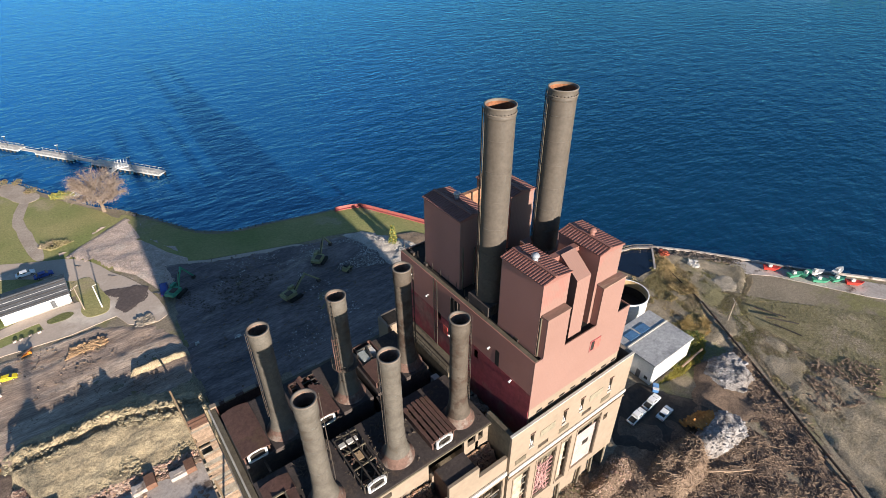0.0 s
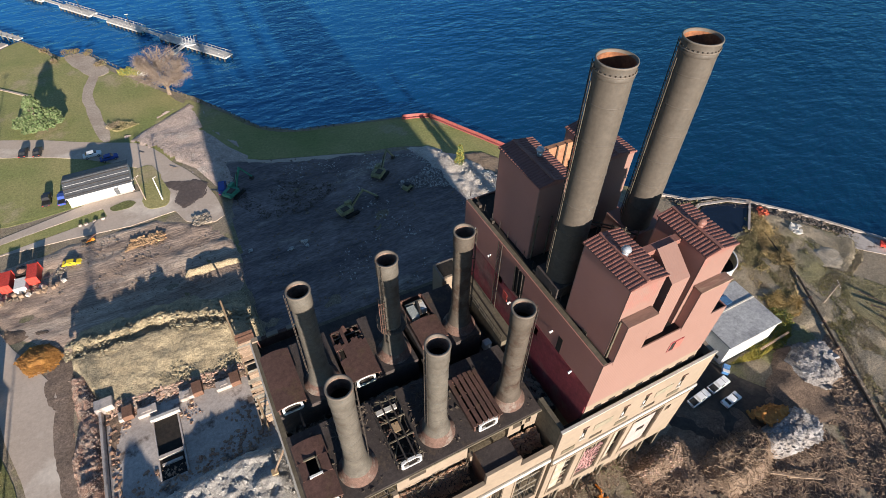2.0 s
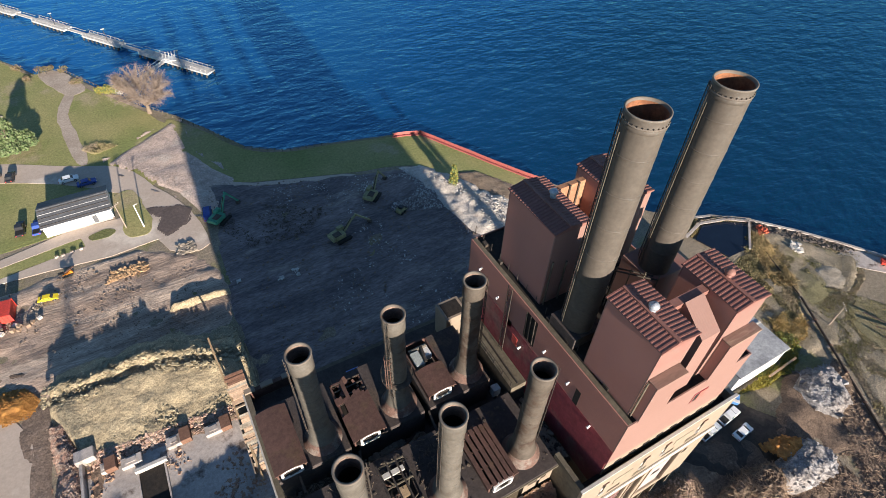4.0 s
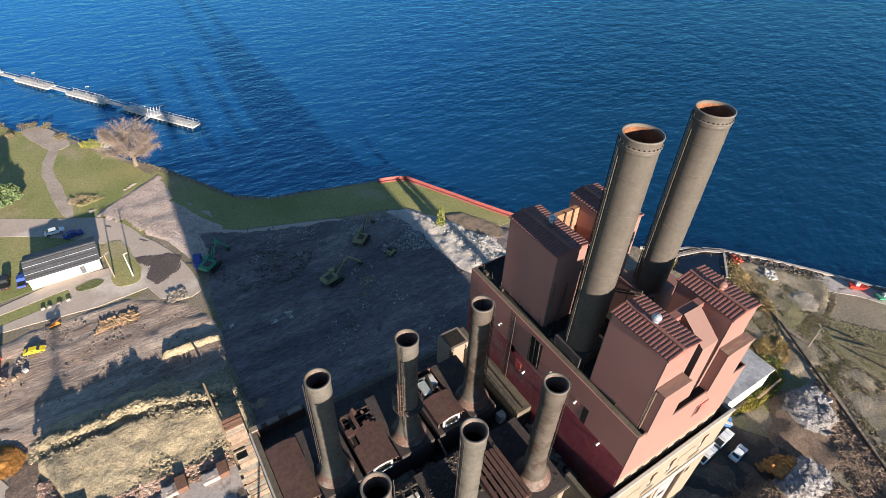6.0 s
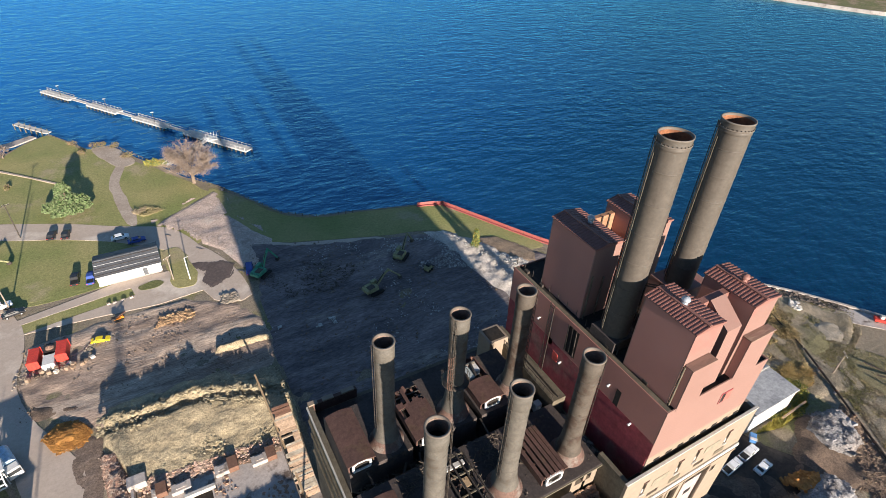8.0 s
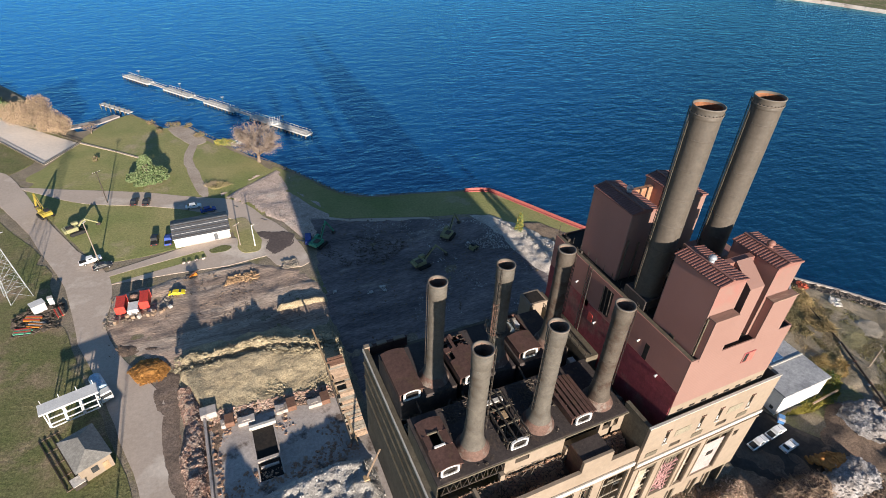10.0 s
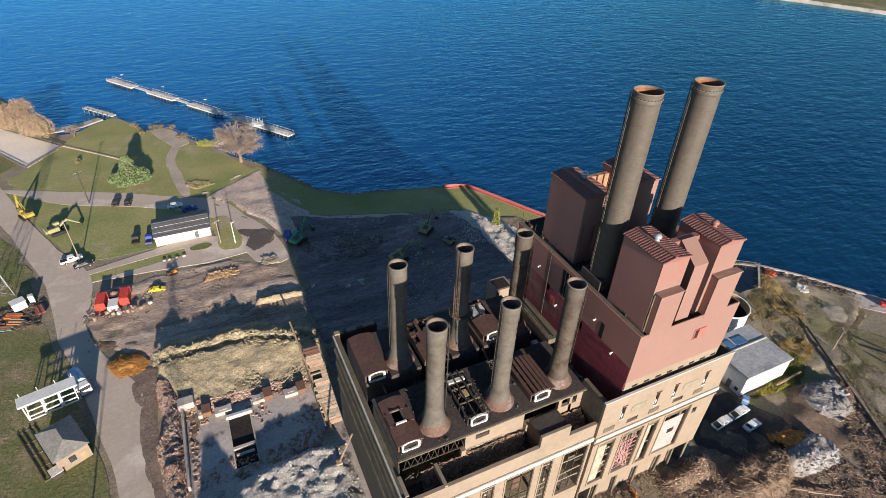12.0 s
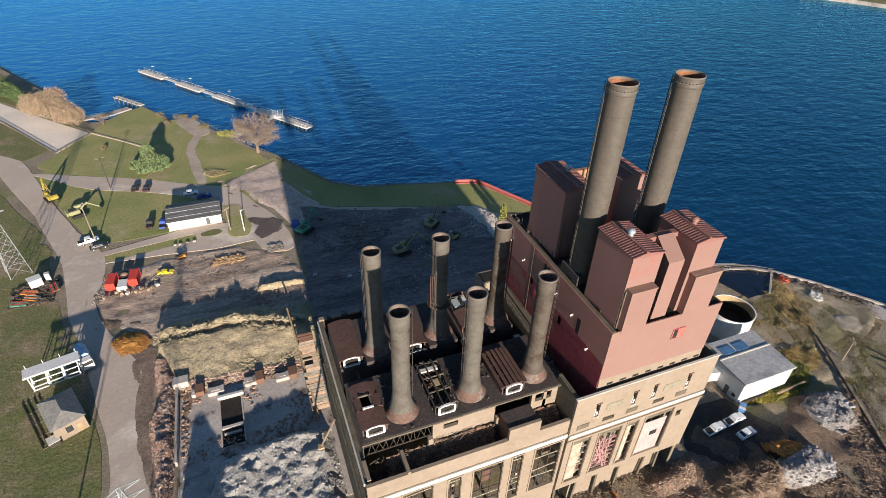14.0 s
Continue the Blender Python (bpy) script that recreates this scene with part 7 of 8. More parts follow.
# ---- debris ----
PALE = surf("pale_concrete_chunk", (0.54, 0.52, 0.49), (0.39, 0.375, 0.35), 0.8, 3.0, 0.95, 0.2)
BRICK = surf("brick_chunk", (0.40, 0.24, 0.18), (0.48, 0.38, 0.31), 1.0, 3.0, 0.95, 0.2)
DARKB = surf("dark_chunk", (0.10, 0.085, 0.075), (0.16, 0.13, 0.11), 1.0, 3.0, 0.95, 0.2)
CLOD = surf("brown_mud_clod", (0.24, 0.175, 0.128), (0.16, 0.115, 0.085), 0.8, 3.0, 0.95, 0.2)
CLAY = surf("clay_lump", (0.36, 0.31, 0.21), (0.27, 0.23, 0.155), 0.8, 3.0, 0.95, 0.3)
debris("brick_rubble", "broken bricks along the slab edge", "rubble", BRICK, [(-31, 91), (-26, 90), (-25.3, 80), (-25.6, 62), (-26.5, 48), (-29, 48), (-29.5, 60), (-31, 72), (-29.5, 80)], 8000, 0.05, 0.26, 41, heap_top([(-31, 91), (-26, 90), (-25.3, 80), (-25.6, 62), (-26.5, 48), (-29, 48), (-29.5, 60), (-31, 72), (-29.5, 80)], 1.6, 1.8, rough=0.9, scale=0.6, seed=10), 0.6, 1.7)
debris("clay_lumps", "lumps of clay on the bank", "rubble", CLAY, [(-29, 80), (4, 78), (4, 98), (-27, 101)], 7020, 0.05, 0.32, 42, lambda x, y: berm(x, y) + 0.05, 0.6, 1.3, keep=lambda x, y: (y < 83.5 + 5 * fbm(x, y, 0.15, 3)) | (y > 91.5 - 0.42 * np.clip(x + 12.5, 0, None)))
debris("crest_rubble", "blocks of rubble along the crest", "rubble", CLAY, [(-30, 93.2), (-13, 93), (4, 86), (4, 90.5), (-11.5, 98), (-30, 98.6)], 2400, 0.07, 0.55, 43, lambda x, y: berm(x, y) + 0.2, 0.7, 1.4)
debris("bank_foot_rubble", "broken brick at the foot of the bank", "rubble", BRICK, [(-24, 78.5), (3, 76.5), (3, 79.5), (-24, 81.5)], 2970, 0.08, 0.4, 44, lambda x, y: berm(x, y) + 0.15, 0.6, 1.5)
debris("grey_rubble", "crushed concrete pieces on the grey heap", "rubble", PALE, [(-19, 60.5), (-12, 62), (-4, 62.5), (2.5, 61), (2.6, 34), (-8, 30), (-20, 33), (-27, 37), (-27, 47), (-22, 50)], 5500, 0.05, 0.30, 45, heap_top([(-19, 60.5), (-12, 62), (-4, 62.5), (2.5, 61), (2.6, 34), (-8, 30), (-20, 33), (-27, 37), (-27, 47), (-22, 50)], 3.0, 3.5, rough=0.9, scale=0.5, seed=9, shape=grey_pile), 0.5, 1.6)
debris("chip_litter", "orange wood chips", "wood chips", LEAF_PILE, [(-39.5, 99), (-37, 94.3), (-33, 94.2), (-31, 97), (-33.5, 101), (-37, 102)], 3780, 0.06, 0.27, 46, lambda x, y: 1.2 * np.clip(1 - np.hypot((x + 35.5) / 5.4, (y - 98) / 4.2), 0, 1) ** 0.8 + 0.1, 0.4, 2.5)
debris("yard_rubble", "scattered concrete rubble in the shaded yard", "rubble", PALE, [(8, 70), (64, 70), (64, 126), (40, 133), (10, 140)], 2600, 0.04, 0.3, 47, lambda x, y: 0.35 + 0 * x, 0.5, 1.6, keep=lambda x, y: fbm(x, y, 0.06, 5) > 0.12)
debris("yard_rubble_dark", "dark rubble clods in the shaded yard", "rubble", CLOD, [(6, 70), (64, 70), (64, 126), (40, 133), (8, 146)], 5000, 0.05, 0.36, 48, lambda x, y: 0.3 + 0 * x, 0.5, 1.4)
debris("yard_row", "row of grey broken concrete across the yard", "rubble", PALE, [(6, 109.5), (20.5, 106.5), (20, 104), (6, 106.8)], 900, 0.05, 0.45, 147, lambda x, y: 0.45 + 0.5 * np.clip(fbm(x, y, 0.3, 4), 0, 1), 0.6, 1.7, keep=lambda x, y: fbm(x, y, 0.2, 2) > -0.08)
debris("yard_brown_rubble", "brown rubble and timber in the shaded yard", "rubble", DARK_SCRAP, [(8, 128), (12, 138), (24, 132), (34, 122), (24, 116), (12, 118)], 1800, 0.04, 0.34, 148, lambda x, y: 0.4 + 0 * x, 0.5, 2.4, keep=lambda x, y: fbm(x, y, 0.12, 7) > -0.05)
debris("yard_pale_rubble", "pale rubble beside the excavators", "rubble", PALE, [(40, 118), (44, 128), (58, 127), (64, 118), (62, 108), (52, 112)], 2600, 0.04, 0.30, 149, lambda x, y: 0.45 + 0.4 * np.clip(fbm(x, y, 0.2, 4), 0, 1), 0.5, 1.6, keep=lambda x, y: fbm(x, y, 0.1, 3) > -0.1)
debris("white_rubble", "pale rubble spread in sunlight", "rubble", PALE, [(60, 130), (66, 121), (72, 112), (77, 106), (76, 92), (66, 86), (64, 96), (65, 108), (61, 120)], 3000, 0.05, 0.36, 49, heap_top([(60, 130), (66, 121), (72, 112), (77, 106), (76, 92), (66, 86), (64, 96), (65, 108), (61, 120)], 1.0, 3.0, rough=1.0, scale=0.4, seed=19), 0.6, 1.5)
debris("kerb_rubble", "row of broken concrete and timber at the road", "rubble", SCRAP[0], [(-10, 122.6), (-9, 126), (1.5, 126.5), (1.5, 122.8)], 700, 0.05, 0.5, 50, lambda x, y: 0.3 + 0 * x, 0.6, 2.2, keep=lambda x, y: fbm(x, y, 0.25, 3) > 0.0)
debris("kerb_timber", "broken tan timber heaped at the road edge", "rubble", surf("tan_broken_timber", (0.52, 0.34, 0.19), (0.36, 0.23, 0.13), 1.0, 3.0, 0.9, 0.2), [(-17.6, 121.2), (-16, 124.6), (-9.5, 124.4), (-9, 121.6)], 1134, 0.08, 0.42, 51, lambda x, y: 0.4 + 0.5 * np.abs(fbm(x, y, 0.4, 5)), 0.5, 3.2)
debris("track_clods", "clods of mud on the tracked ground", "mud clods", CLOD, [(-44, 105), (-44, 127), (-12, 129), (4, 121), (5, 100), (-28, 104)], 2200, 0.05, 0.28, 52, lambda x, y: 0.25 + 0 * x, 0.6, 1.6, keep=lambda x, y: fbm(x, y, 0.1, 8) > 0.0)
debris("container_litter", "litter and crates round the containers", "litter", SCRAP[0], [(-45, 115), (-45, 120), (-33, 120), (-28, 126), (-31, 117)], 810, 0.06, 0.28, 53, lambda x, y: 0.3 + 0 * x, 0.8, 1.5)
debris("west_junk", "piled junk timber and scrap beside the pylon", "scrap", DARK_SCRAP, [(-63, 119), (-54, 119), (-54, 129), (-60, 130), (-64, 126)], 1134, 0.10, 0.6, 54, lambda x, y: 0.3 + 0.6 * np.abs(fbm(x, y, 0.4, 6)), 0.6, 2.6)
sticks("south_scrap", "splintered wood strewn over the mud", "scrap", STICK, [(36, 26), (60, 31), (72, 22), (92, 20), (108, 34), (104, 20), (92, 2), (60, 0), (36, 10)], 3000, 0.2, 1.3, 55, heap_top([(4, 30), (60, 31), (72, 40), (82, 37), (84, 30), (95, 36), (103, 33), (110, 36), (104, 22), (92, 4), (88, -6), (60, -10), (10, 0)], 0.4, 2.0, rough=1.1, scale=0.2, seed=14), keep=lambda x, y: ~((x > 58) & (x < 66) & (y < 27)))
sticks("south_dark_scrap", "dark rusted wire and brushwood over the mud", "scrap", CLOD, [(36, 26), (60, 31), (72, 24), (92, 20), (108, 34), (104, 20), (92, 2), (60, 0), (36, 10)], 4200, 0.3, 1.8, 65, heap_top([(4, 30), (60, 31), (72, 40), (82, 37), (84, 30), (95, 36), (103, 33), (110, 36), (104, 22), (92, 4), (88, -6), (60, -10), (10, 0)], 0.4, 2.0, rough=1.1, scale=0.2, seed=14), keep=lambda x, y: ~((x > 58) & (x < 66) & (y < 27)))
debris("slab_blocks", "large broken concrete slabs on the heap", "rubble", SLAB_HEAP, [(93, 32), (98, 34), (104, 31), (101, 25), (95, 25)], 26, 0.2, 1.3, 66, heap_top([(92, 33.5), (97.5, 35.2), (106, 33), (104.5, 28), (101.5, 24), (95, 23.5), (92, 27)], 2.0, 3.0, rough=1.0, scale=0.4, seed=17), 0.28, 1.7)
debris("blue_blocks", "large broken pale slabs on the heap", "rubble", SLAB_HEAP, [(76, 23), (79, 25), (86, 24.5), (88, 20.5), (84, 18.5), (77, 19)], 34, 0.2, 1.3, 67, heap_top([(73, 24), (78, 25.6), (86, 26), (89, 21), (86, 17.5), (78, 18), (73, 20)], 3.3, 2.5, rough=1.0, scale=0.5, seed=18), 0.35, 1.5)
debris("south_clods", "brown clods and rubble", "rubble", CLOD, [(36, 24), (60, 31), (72, 22), (92, 20), (106, 32), (104, 20), (92, 2), (60, -6), (36, 8)], 9000, 0.06, 0.4, 56, heap_top([(4, 30), (60, 31), (72, 40), (82, 37), (84, 30), (95, 36), (103, 33), (110, 36), (104, 22), (92, 4), (88, -6), (60, -10), (10, 0)], 0.4, 2.0, rough=1.1, scale=0.2, seed=14), 0.6, 1.6)
debris("slab_pieces", "broken pale slabs on the heap", "rubble", SLAB_HEAP, [(92, 33.5), (97.5, 35.2), (106, 33), (104.5, 28), (101.5, 24), (95, 23.5), (92, 27)], 1500, 0.05, 0.5, 57, heap_top([(92, 33.5), (97.5, 35.2), (106, 33), (104.5, 28), (101.5, 24), (95, 23.5), (92, 27)], 2.0, 3.0, rough=1.0, scale=0.4, seed=17), 0.35, 1.8)
debris("blue_pieces", "broken pale concrete on the heap", "rubble", SLAB_HEAP, [(73, 24), (78, 25.6), (86, 26), (89, 21), (86, 17.5), (78, 18), (73, 20)], 1700, 0.05, 0.55, 58, heap_top([(73, 24), (78, 25.6), (86, 26), (89, 21), (86, 17.5), (78, 18), (73, 20)], 3.3, 2.5, rough=1.0, scale=0.5, seed=18), 0.4, 1.7)
sticks("hillock_wire", "tangled wire and splinters on the mound", "scrap", STICK, HILLOCK, 900, 0.2, 1.2, 68, heap_top(HILLOCK, 1.75, 3.0, rough=0.7, scale=0.35, seed=31))
debris("hillock_clods", "brick and clods on the mound", "rubble", BRICK, HILLOCK, 900, 0.05, 0.35, 69, heap_top(HILLOCK, 1.7, 3.0, rough=0.7, scale=0.35, seed=31), 0.6, 1.6)
debris("orange_scrap", "orange rusted scrap pile", "scrap", surf("orange_rust_scrap", (0.52, 0.25, 0.07), (0.36, 0.16, 0.05), 0.8, 3.0, 0.9, 0.2), [(77.5, 27.5), (81.5, 27.4), (84, 25.6), (82.5, 23.6), (78.3, 24.4)], 900, 0.08, 0.5, 59, lambda x, y: 2.6 - 0.5 * np.clip(y - 25, 0, 4) + 0.4 * fbm(x, y, 0.5, 2), 0.5, 4.0)
sticks("timber_heap", "heap of pale splintered timber", "timber heap", STICK, TIMBER_MOUND, 1500, 0.4, 2.6, 60, heap_top(TIMBER_MOUND, 3.35, 3.0, rough=0.9, scale=0.4, seed=27))
debris("east_rubble", "stones and rubble along the eastern track", "rubble", CLOD, [(113, 32), (122, 22), (126, 10), (117, 6), (104, 12), (108, 28)], 2200, 0.06, 0.4, 61, lambda x, y: 0.25 + 0 * x, 0.6, 1.6, keep=lambda x, y: fbm(x, y, 0.1, 12) > 0.02)
debris("facade_foot_rubble", "rubble at the foot of the facade", "rubble", CLOD, [(4, 27), (58, 29), (58, 33), (4, 31.5)], 4050, 0.06, 0.34, 62, lambda x, y: 0.6 + 0.4 * fbm(x, y, 0.3, 3), 0.6, 1.7)
for k, (x, y, a, l) in enumerate(((91.2, 36.3, 2, 8.2), (72, 19, -38, 4.5), (74.6, 16.8, -32, 5.5), (61.5, 17, -45, 3.4), (123, 37, -70, 7), (121.8, 33.4, -58, 7), (120.8, 31, -80, 6))):
    o = thing("timber_beam", "loose pale timber beam on the ground", "beam", "loose beams")
    ca, sa = math.cos(radians(a)), math.sin(radians(a))
    part("beam", beam((x, y, 1.0), (x + l * ca, y + l * sa, 1.15), 0.24 if k else 0.35), STICK if k < 4 else STEEL_DARK, o)
    part("end", beam((x - 0.02 * ca, y - 0.02 * sa, 1.0), (x + 0.1 * ca, y + 0.1 * sa, 1.0), 0.26 if k else 0.37), TIMBER if k < 4 else RUST, o)
blue_bin = thing("blue_skip", "blue and white skip beside the outbuilding", "skip", m=turned(81.4, 36.2, 35, 0.4) @ Matrix.Scale(0.75, 4))
part("body", box(-1.3, -0.8, 0, 1.3, 0.8, 1.3, bevel=0.08), surf("mid_blue_paint", (0.10, 0.26, 0.55), (0.09, 0.22, 0.46), 0.8, 3, 0.5, 0.1), blue_bin)
part("lid", box(-1.4, -0.86, 1.3, -0.5, 0.86, 1.42, bevel=0.04), WHITE, blue_bin)
trailer = thing("box_trailer", "white box trailer beside the plant", "trailer", m=turned(81.0, 46.2, 78, 0.1))
part("body", box(-2.6, -1.2, 0.9, 2.6, 1.2, 3.4, bevel=0.08), WHITE, trailer)
for x in (-1.4, -0.4):
    for s in (-1.0, 1.0):
        part("wheel", rod((x, s - 0.12, 0.5), (x, s + 0.12, 0.5), 0.5, seg=14), RUBBER, trailer)
# moored equipment on the apron
for k, (x, y, mt, nm) in enumerate(((142.8, 43.0, RED, "red"), (144.8, 37.6, GREEN, "green"), (147.6, 35.8, GREEN, "green"), (147.8, 32.4, GREEN, "green"), (151.9, 29.8, GREEN, "green"), (155.6, 31.2, WHITE, "white"), (153.8, 26.6, RED, "red"), (150.4, 34.6, WHITE, "white"))):
    o = thing("work_boat", f"{nm} work boat stored on the apron", "boat", "stored boats", turned(x, y, -50 + 23 * (k % 3), 0.15))
    bm = bmesh.new()
    lo_ = [bm.verts.new(p) for p in ((-1.6, -0.6, 0.2), (1.2, -0.5, 0.2), (2.0, 0, 0.3), (1.2, 0.5, 0.2), (-1.6, 0.6, 0.2))]
    hi_ = [bm.verts.new(p) for p in ((-1.8, -0.9, 1.1), (1.4, -0.8, 1.2), (2.6, 0, 1.4), (1.4, 0.8, 1.2), (-1.8, 0.9, 1.1))]
    bm.faces.new(lo_[::-1])
    bm.faces.new(hi_)
    for i in range(5):
        bm.faces.new((lo_[i], lo_[(i + 1) % 5], hi_[(i + 1) % 5], hi_[i]))
    bmesh.ops.recalc_face_normals(bm, faces=bm.faces[:])
    part("hull", bm, mt, o)
    part("console", box(-0.7, -0.4, 1.1, 0.2, 0.4, 1.9, bevel=0.06), PIER, o)
    part("cradle", box(-1.0, -0.7, 0, -0.8, 0.7, 0.25), STEEL_DARK, o)

terrain("gravel_patch", "pale gravel patch near the river", "gravel", surf("pale_river_gravel", (0.39, 0.335, 0.265), (0.28, 0.24, 0.185), 0.4, 2.0, 0.95, 0.5, dist=0.1, grit=0.35), [(122, 45.5), (125.4, 50.8), (129, 51), (132.5, 49), (131, 44.2), (126, 43)], 0.4, kind="stuff", rise=0.28, rough=0.2, scale=0.5, fade=1.5, base=0.0, seed=40)
debris("red_scrap", "heap of orange-red scrap at the shore", "scrap", surf("orange_red_scrap", (0.62, 0.13, 0.06), (0.45, 0.09, 0.05), 0.8, 3.0, 0.7, 0.2), [(123.6, 64.2), (125.8, 66.8), (127.6, 65.6), (126, 63.4)], 110, 0.12, 0.7, 91, lambda x, y: 0.5 + 0.5 * np.abs(fbm(x, y, 0.7, 2)), 0.5, 2.6)
debris("shore_concrete", "broken pale concrete near the seawall", "rubble", PIER, [(126.8, 56.2), (128, 58.6), (130.4, 57.6), (129, 55.6)], 90, 0.2, 1.3, 92, lambda x, y: 0.35 + 0 * x, 0.45, 1.8)
debris("shore_rubble", "stones and rubble along the seawall", "rubble", DARKB, [(108, 81), (113, 76.4), (119, 74.2), (127, 68), (134, 60), (141, 50), (138.5, 49), (131, 59), (124, 66), (117, 72.5), (109, 77)], 2600, 0.08, 0.7, 93, lambda x, y: 0.2 + 0 * x, 0.6, 1.5)
# seawall on the east shore
wall = thing("seawall", "low concrete seawall with a timber edge", "seawall")
EL = [(108, 82), (113, 77.2), (119, 75.2), (127, 69), (134, 61), (141, 51.4), (147, 42.2), (154, 33.6), (161.5, 24.4), (175, 7)]
for (xa, ya), (xb, yb) in zip(EL, EL[1:]):
    part("kerb", beam((xa - 0.3, ya - 0.3, 0.2), (xb - 0.3, yb - 0.3, 0.2), 0.7, 0.7), CONCRETE, wall)
    part("fender", beam((xa + 0.35, ya + 0.3, -0.6), (xb + 0.35, yb + 0.3, -0.6), 0.3, 1.2), STEEL_DARK, wall)

# ---- plants ----
def leafage(material_a, material_b, name, parent, blobs, per, size, seed, hang=0.0, label=""):
    """Many small leaf clumps in several uneven blobs (x, y, z, rx, rz)."""
    rng = np.random.RandomState(seed)
    V, F, mats = [], [], []
    n0 = 0
    for bx, by, bz, rx, rz in blobs:
        d = rng.normal(size=(per, 3))
        d /= np.linalg.norm(d, axis=1)[:, None]
        r = (0.55 + 0.45 * rng.rand(per)) * (1 + 0.25 * np.sin(d[:, 0] * 5 + seed) * np.cos(d[:, 1] * 4))
        c = d * r[:, None] * np.array((rx, rx, rz)) + np.array((bx, by, bz))
        u = rng.normal(size=(per, 3))
        u /= np.linalg.norm(u, axis=1)[:, None]
        w = np.cross(u, rng.normal(size=(per, 3)))
        w /= np.linalg.norm(w, axis=1)[:, None]
        if hang:
            w = w * 0.3 + np.array((0, 0, -1.0)) * hang
        s = size * (0.5 + rng.rand(per))[:, None]
        q = np.stack((c - u * s * 0.5, c - w * s * 0.5, c + u * s * 0.5, c + w * s * 0.6), 1).reshape(-1, 3)
        V.append(q)
        F.append(np.arange(per * 4).reshape(per, 4) + n0)
        n0 += per * 4
        mats.append(rng.rand(per) < 0.4)
    ob = raw(name, np.concatenate(V), np.concatenate(F), [material_a, material_b])
    ob.data.polygons.foreach_set("material_index", np.concatenate(mats).astype(int))
    ob.parent = parent
    if label:
        ob["label"] = label
    return ob


BARK = surf("bark", (0.16, 0.12, 0.09), (0.22, 0.17, 0.13), 1.5, 6.0, 0.95, 0.4)
TWIG = surf("pale_twigs", (0.36, 0.30, 0.255), (0.28, 0.23, 0.195), 1.0, 4.0, 0.95, 0.0)
TWIG2 = surf("brown_twigs", (0.24, 0.175, 0.135), (0.19, 0.135, 0.105), 1.0, 4.0, 0.95, 0.0)
LEAF_G = surf("pale_green_needles", (0.10, 0.16, 0.06), (0.14, 0.20, 0.08), 0.8, 3.0, 0.9, 0.0)
LEAF_G2 = surf("deep_green_needles", (0.06, 0.10, 0.04), (0.08, 0.12, 0.05), 0.8, 3.0, 0.9, 0.0)
LEAF_Y = surf("yellow_leaves", (0.36, 0.30, 0.07), (0.26, 0.24, 0.06), 0.5, 3.0, 0.9, 0.0)
STRAW = surf("dry_straw", (0.40, 0.30, 0.16), (0.27, 0.21, 0.11), 0.5, 3.0, 0.95, 0.0)

WEED = surf("rough_weeds", (0.15, 0.15, 0.06), (0.22, 0.18, 0.085), 0.3, 3.0, 0.95, 0.0)


def branching(bm, p, d, length, r, depth, rng, tips, spread):
    q = p + d * length
    bmesh.ops.create_cone(bm, cap_ends=False, segments=6 if depth > 1 else 4, radius1=r, radius2=r * 0.62, depth=length, matrix=Matrix.Translation((p + q) / 2) @ d.to_track_quat("Z", "Y").to_matrix().to_4x4())
    if depth == 0:
        tips.append((q, d))
        return
    for k in range(3 if depth > 1 else 4):
        t = Vector((rng.uniform(-1, 1), rng.uniform(-1, 1), rng.uniform(-0.35, 0.6)))
        branching(bm, p.lerp(q, rng.uniform(0.65, 1.0)), (d + t * spread).normalized(), length * rng.uniform(0.6, 0.8), r * 0.6, depth - 1, rng, tips, spread)


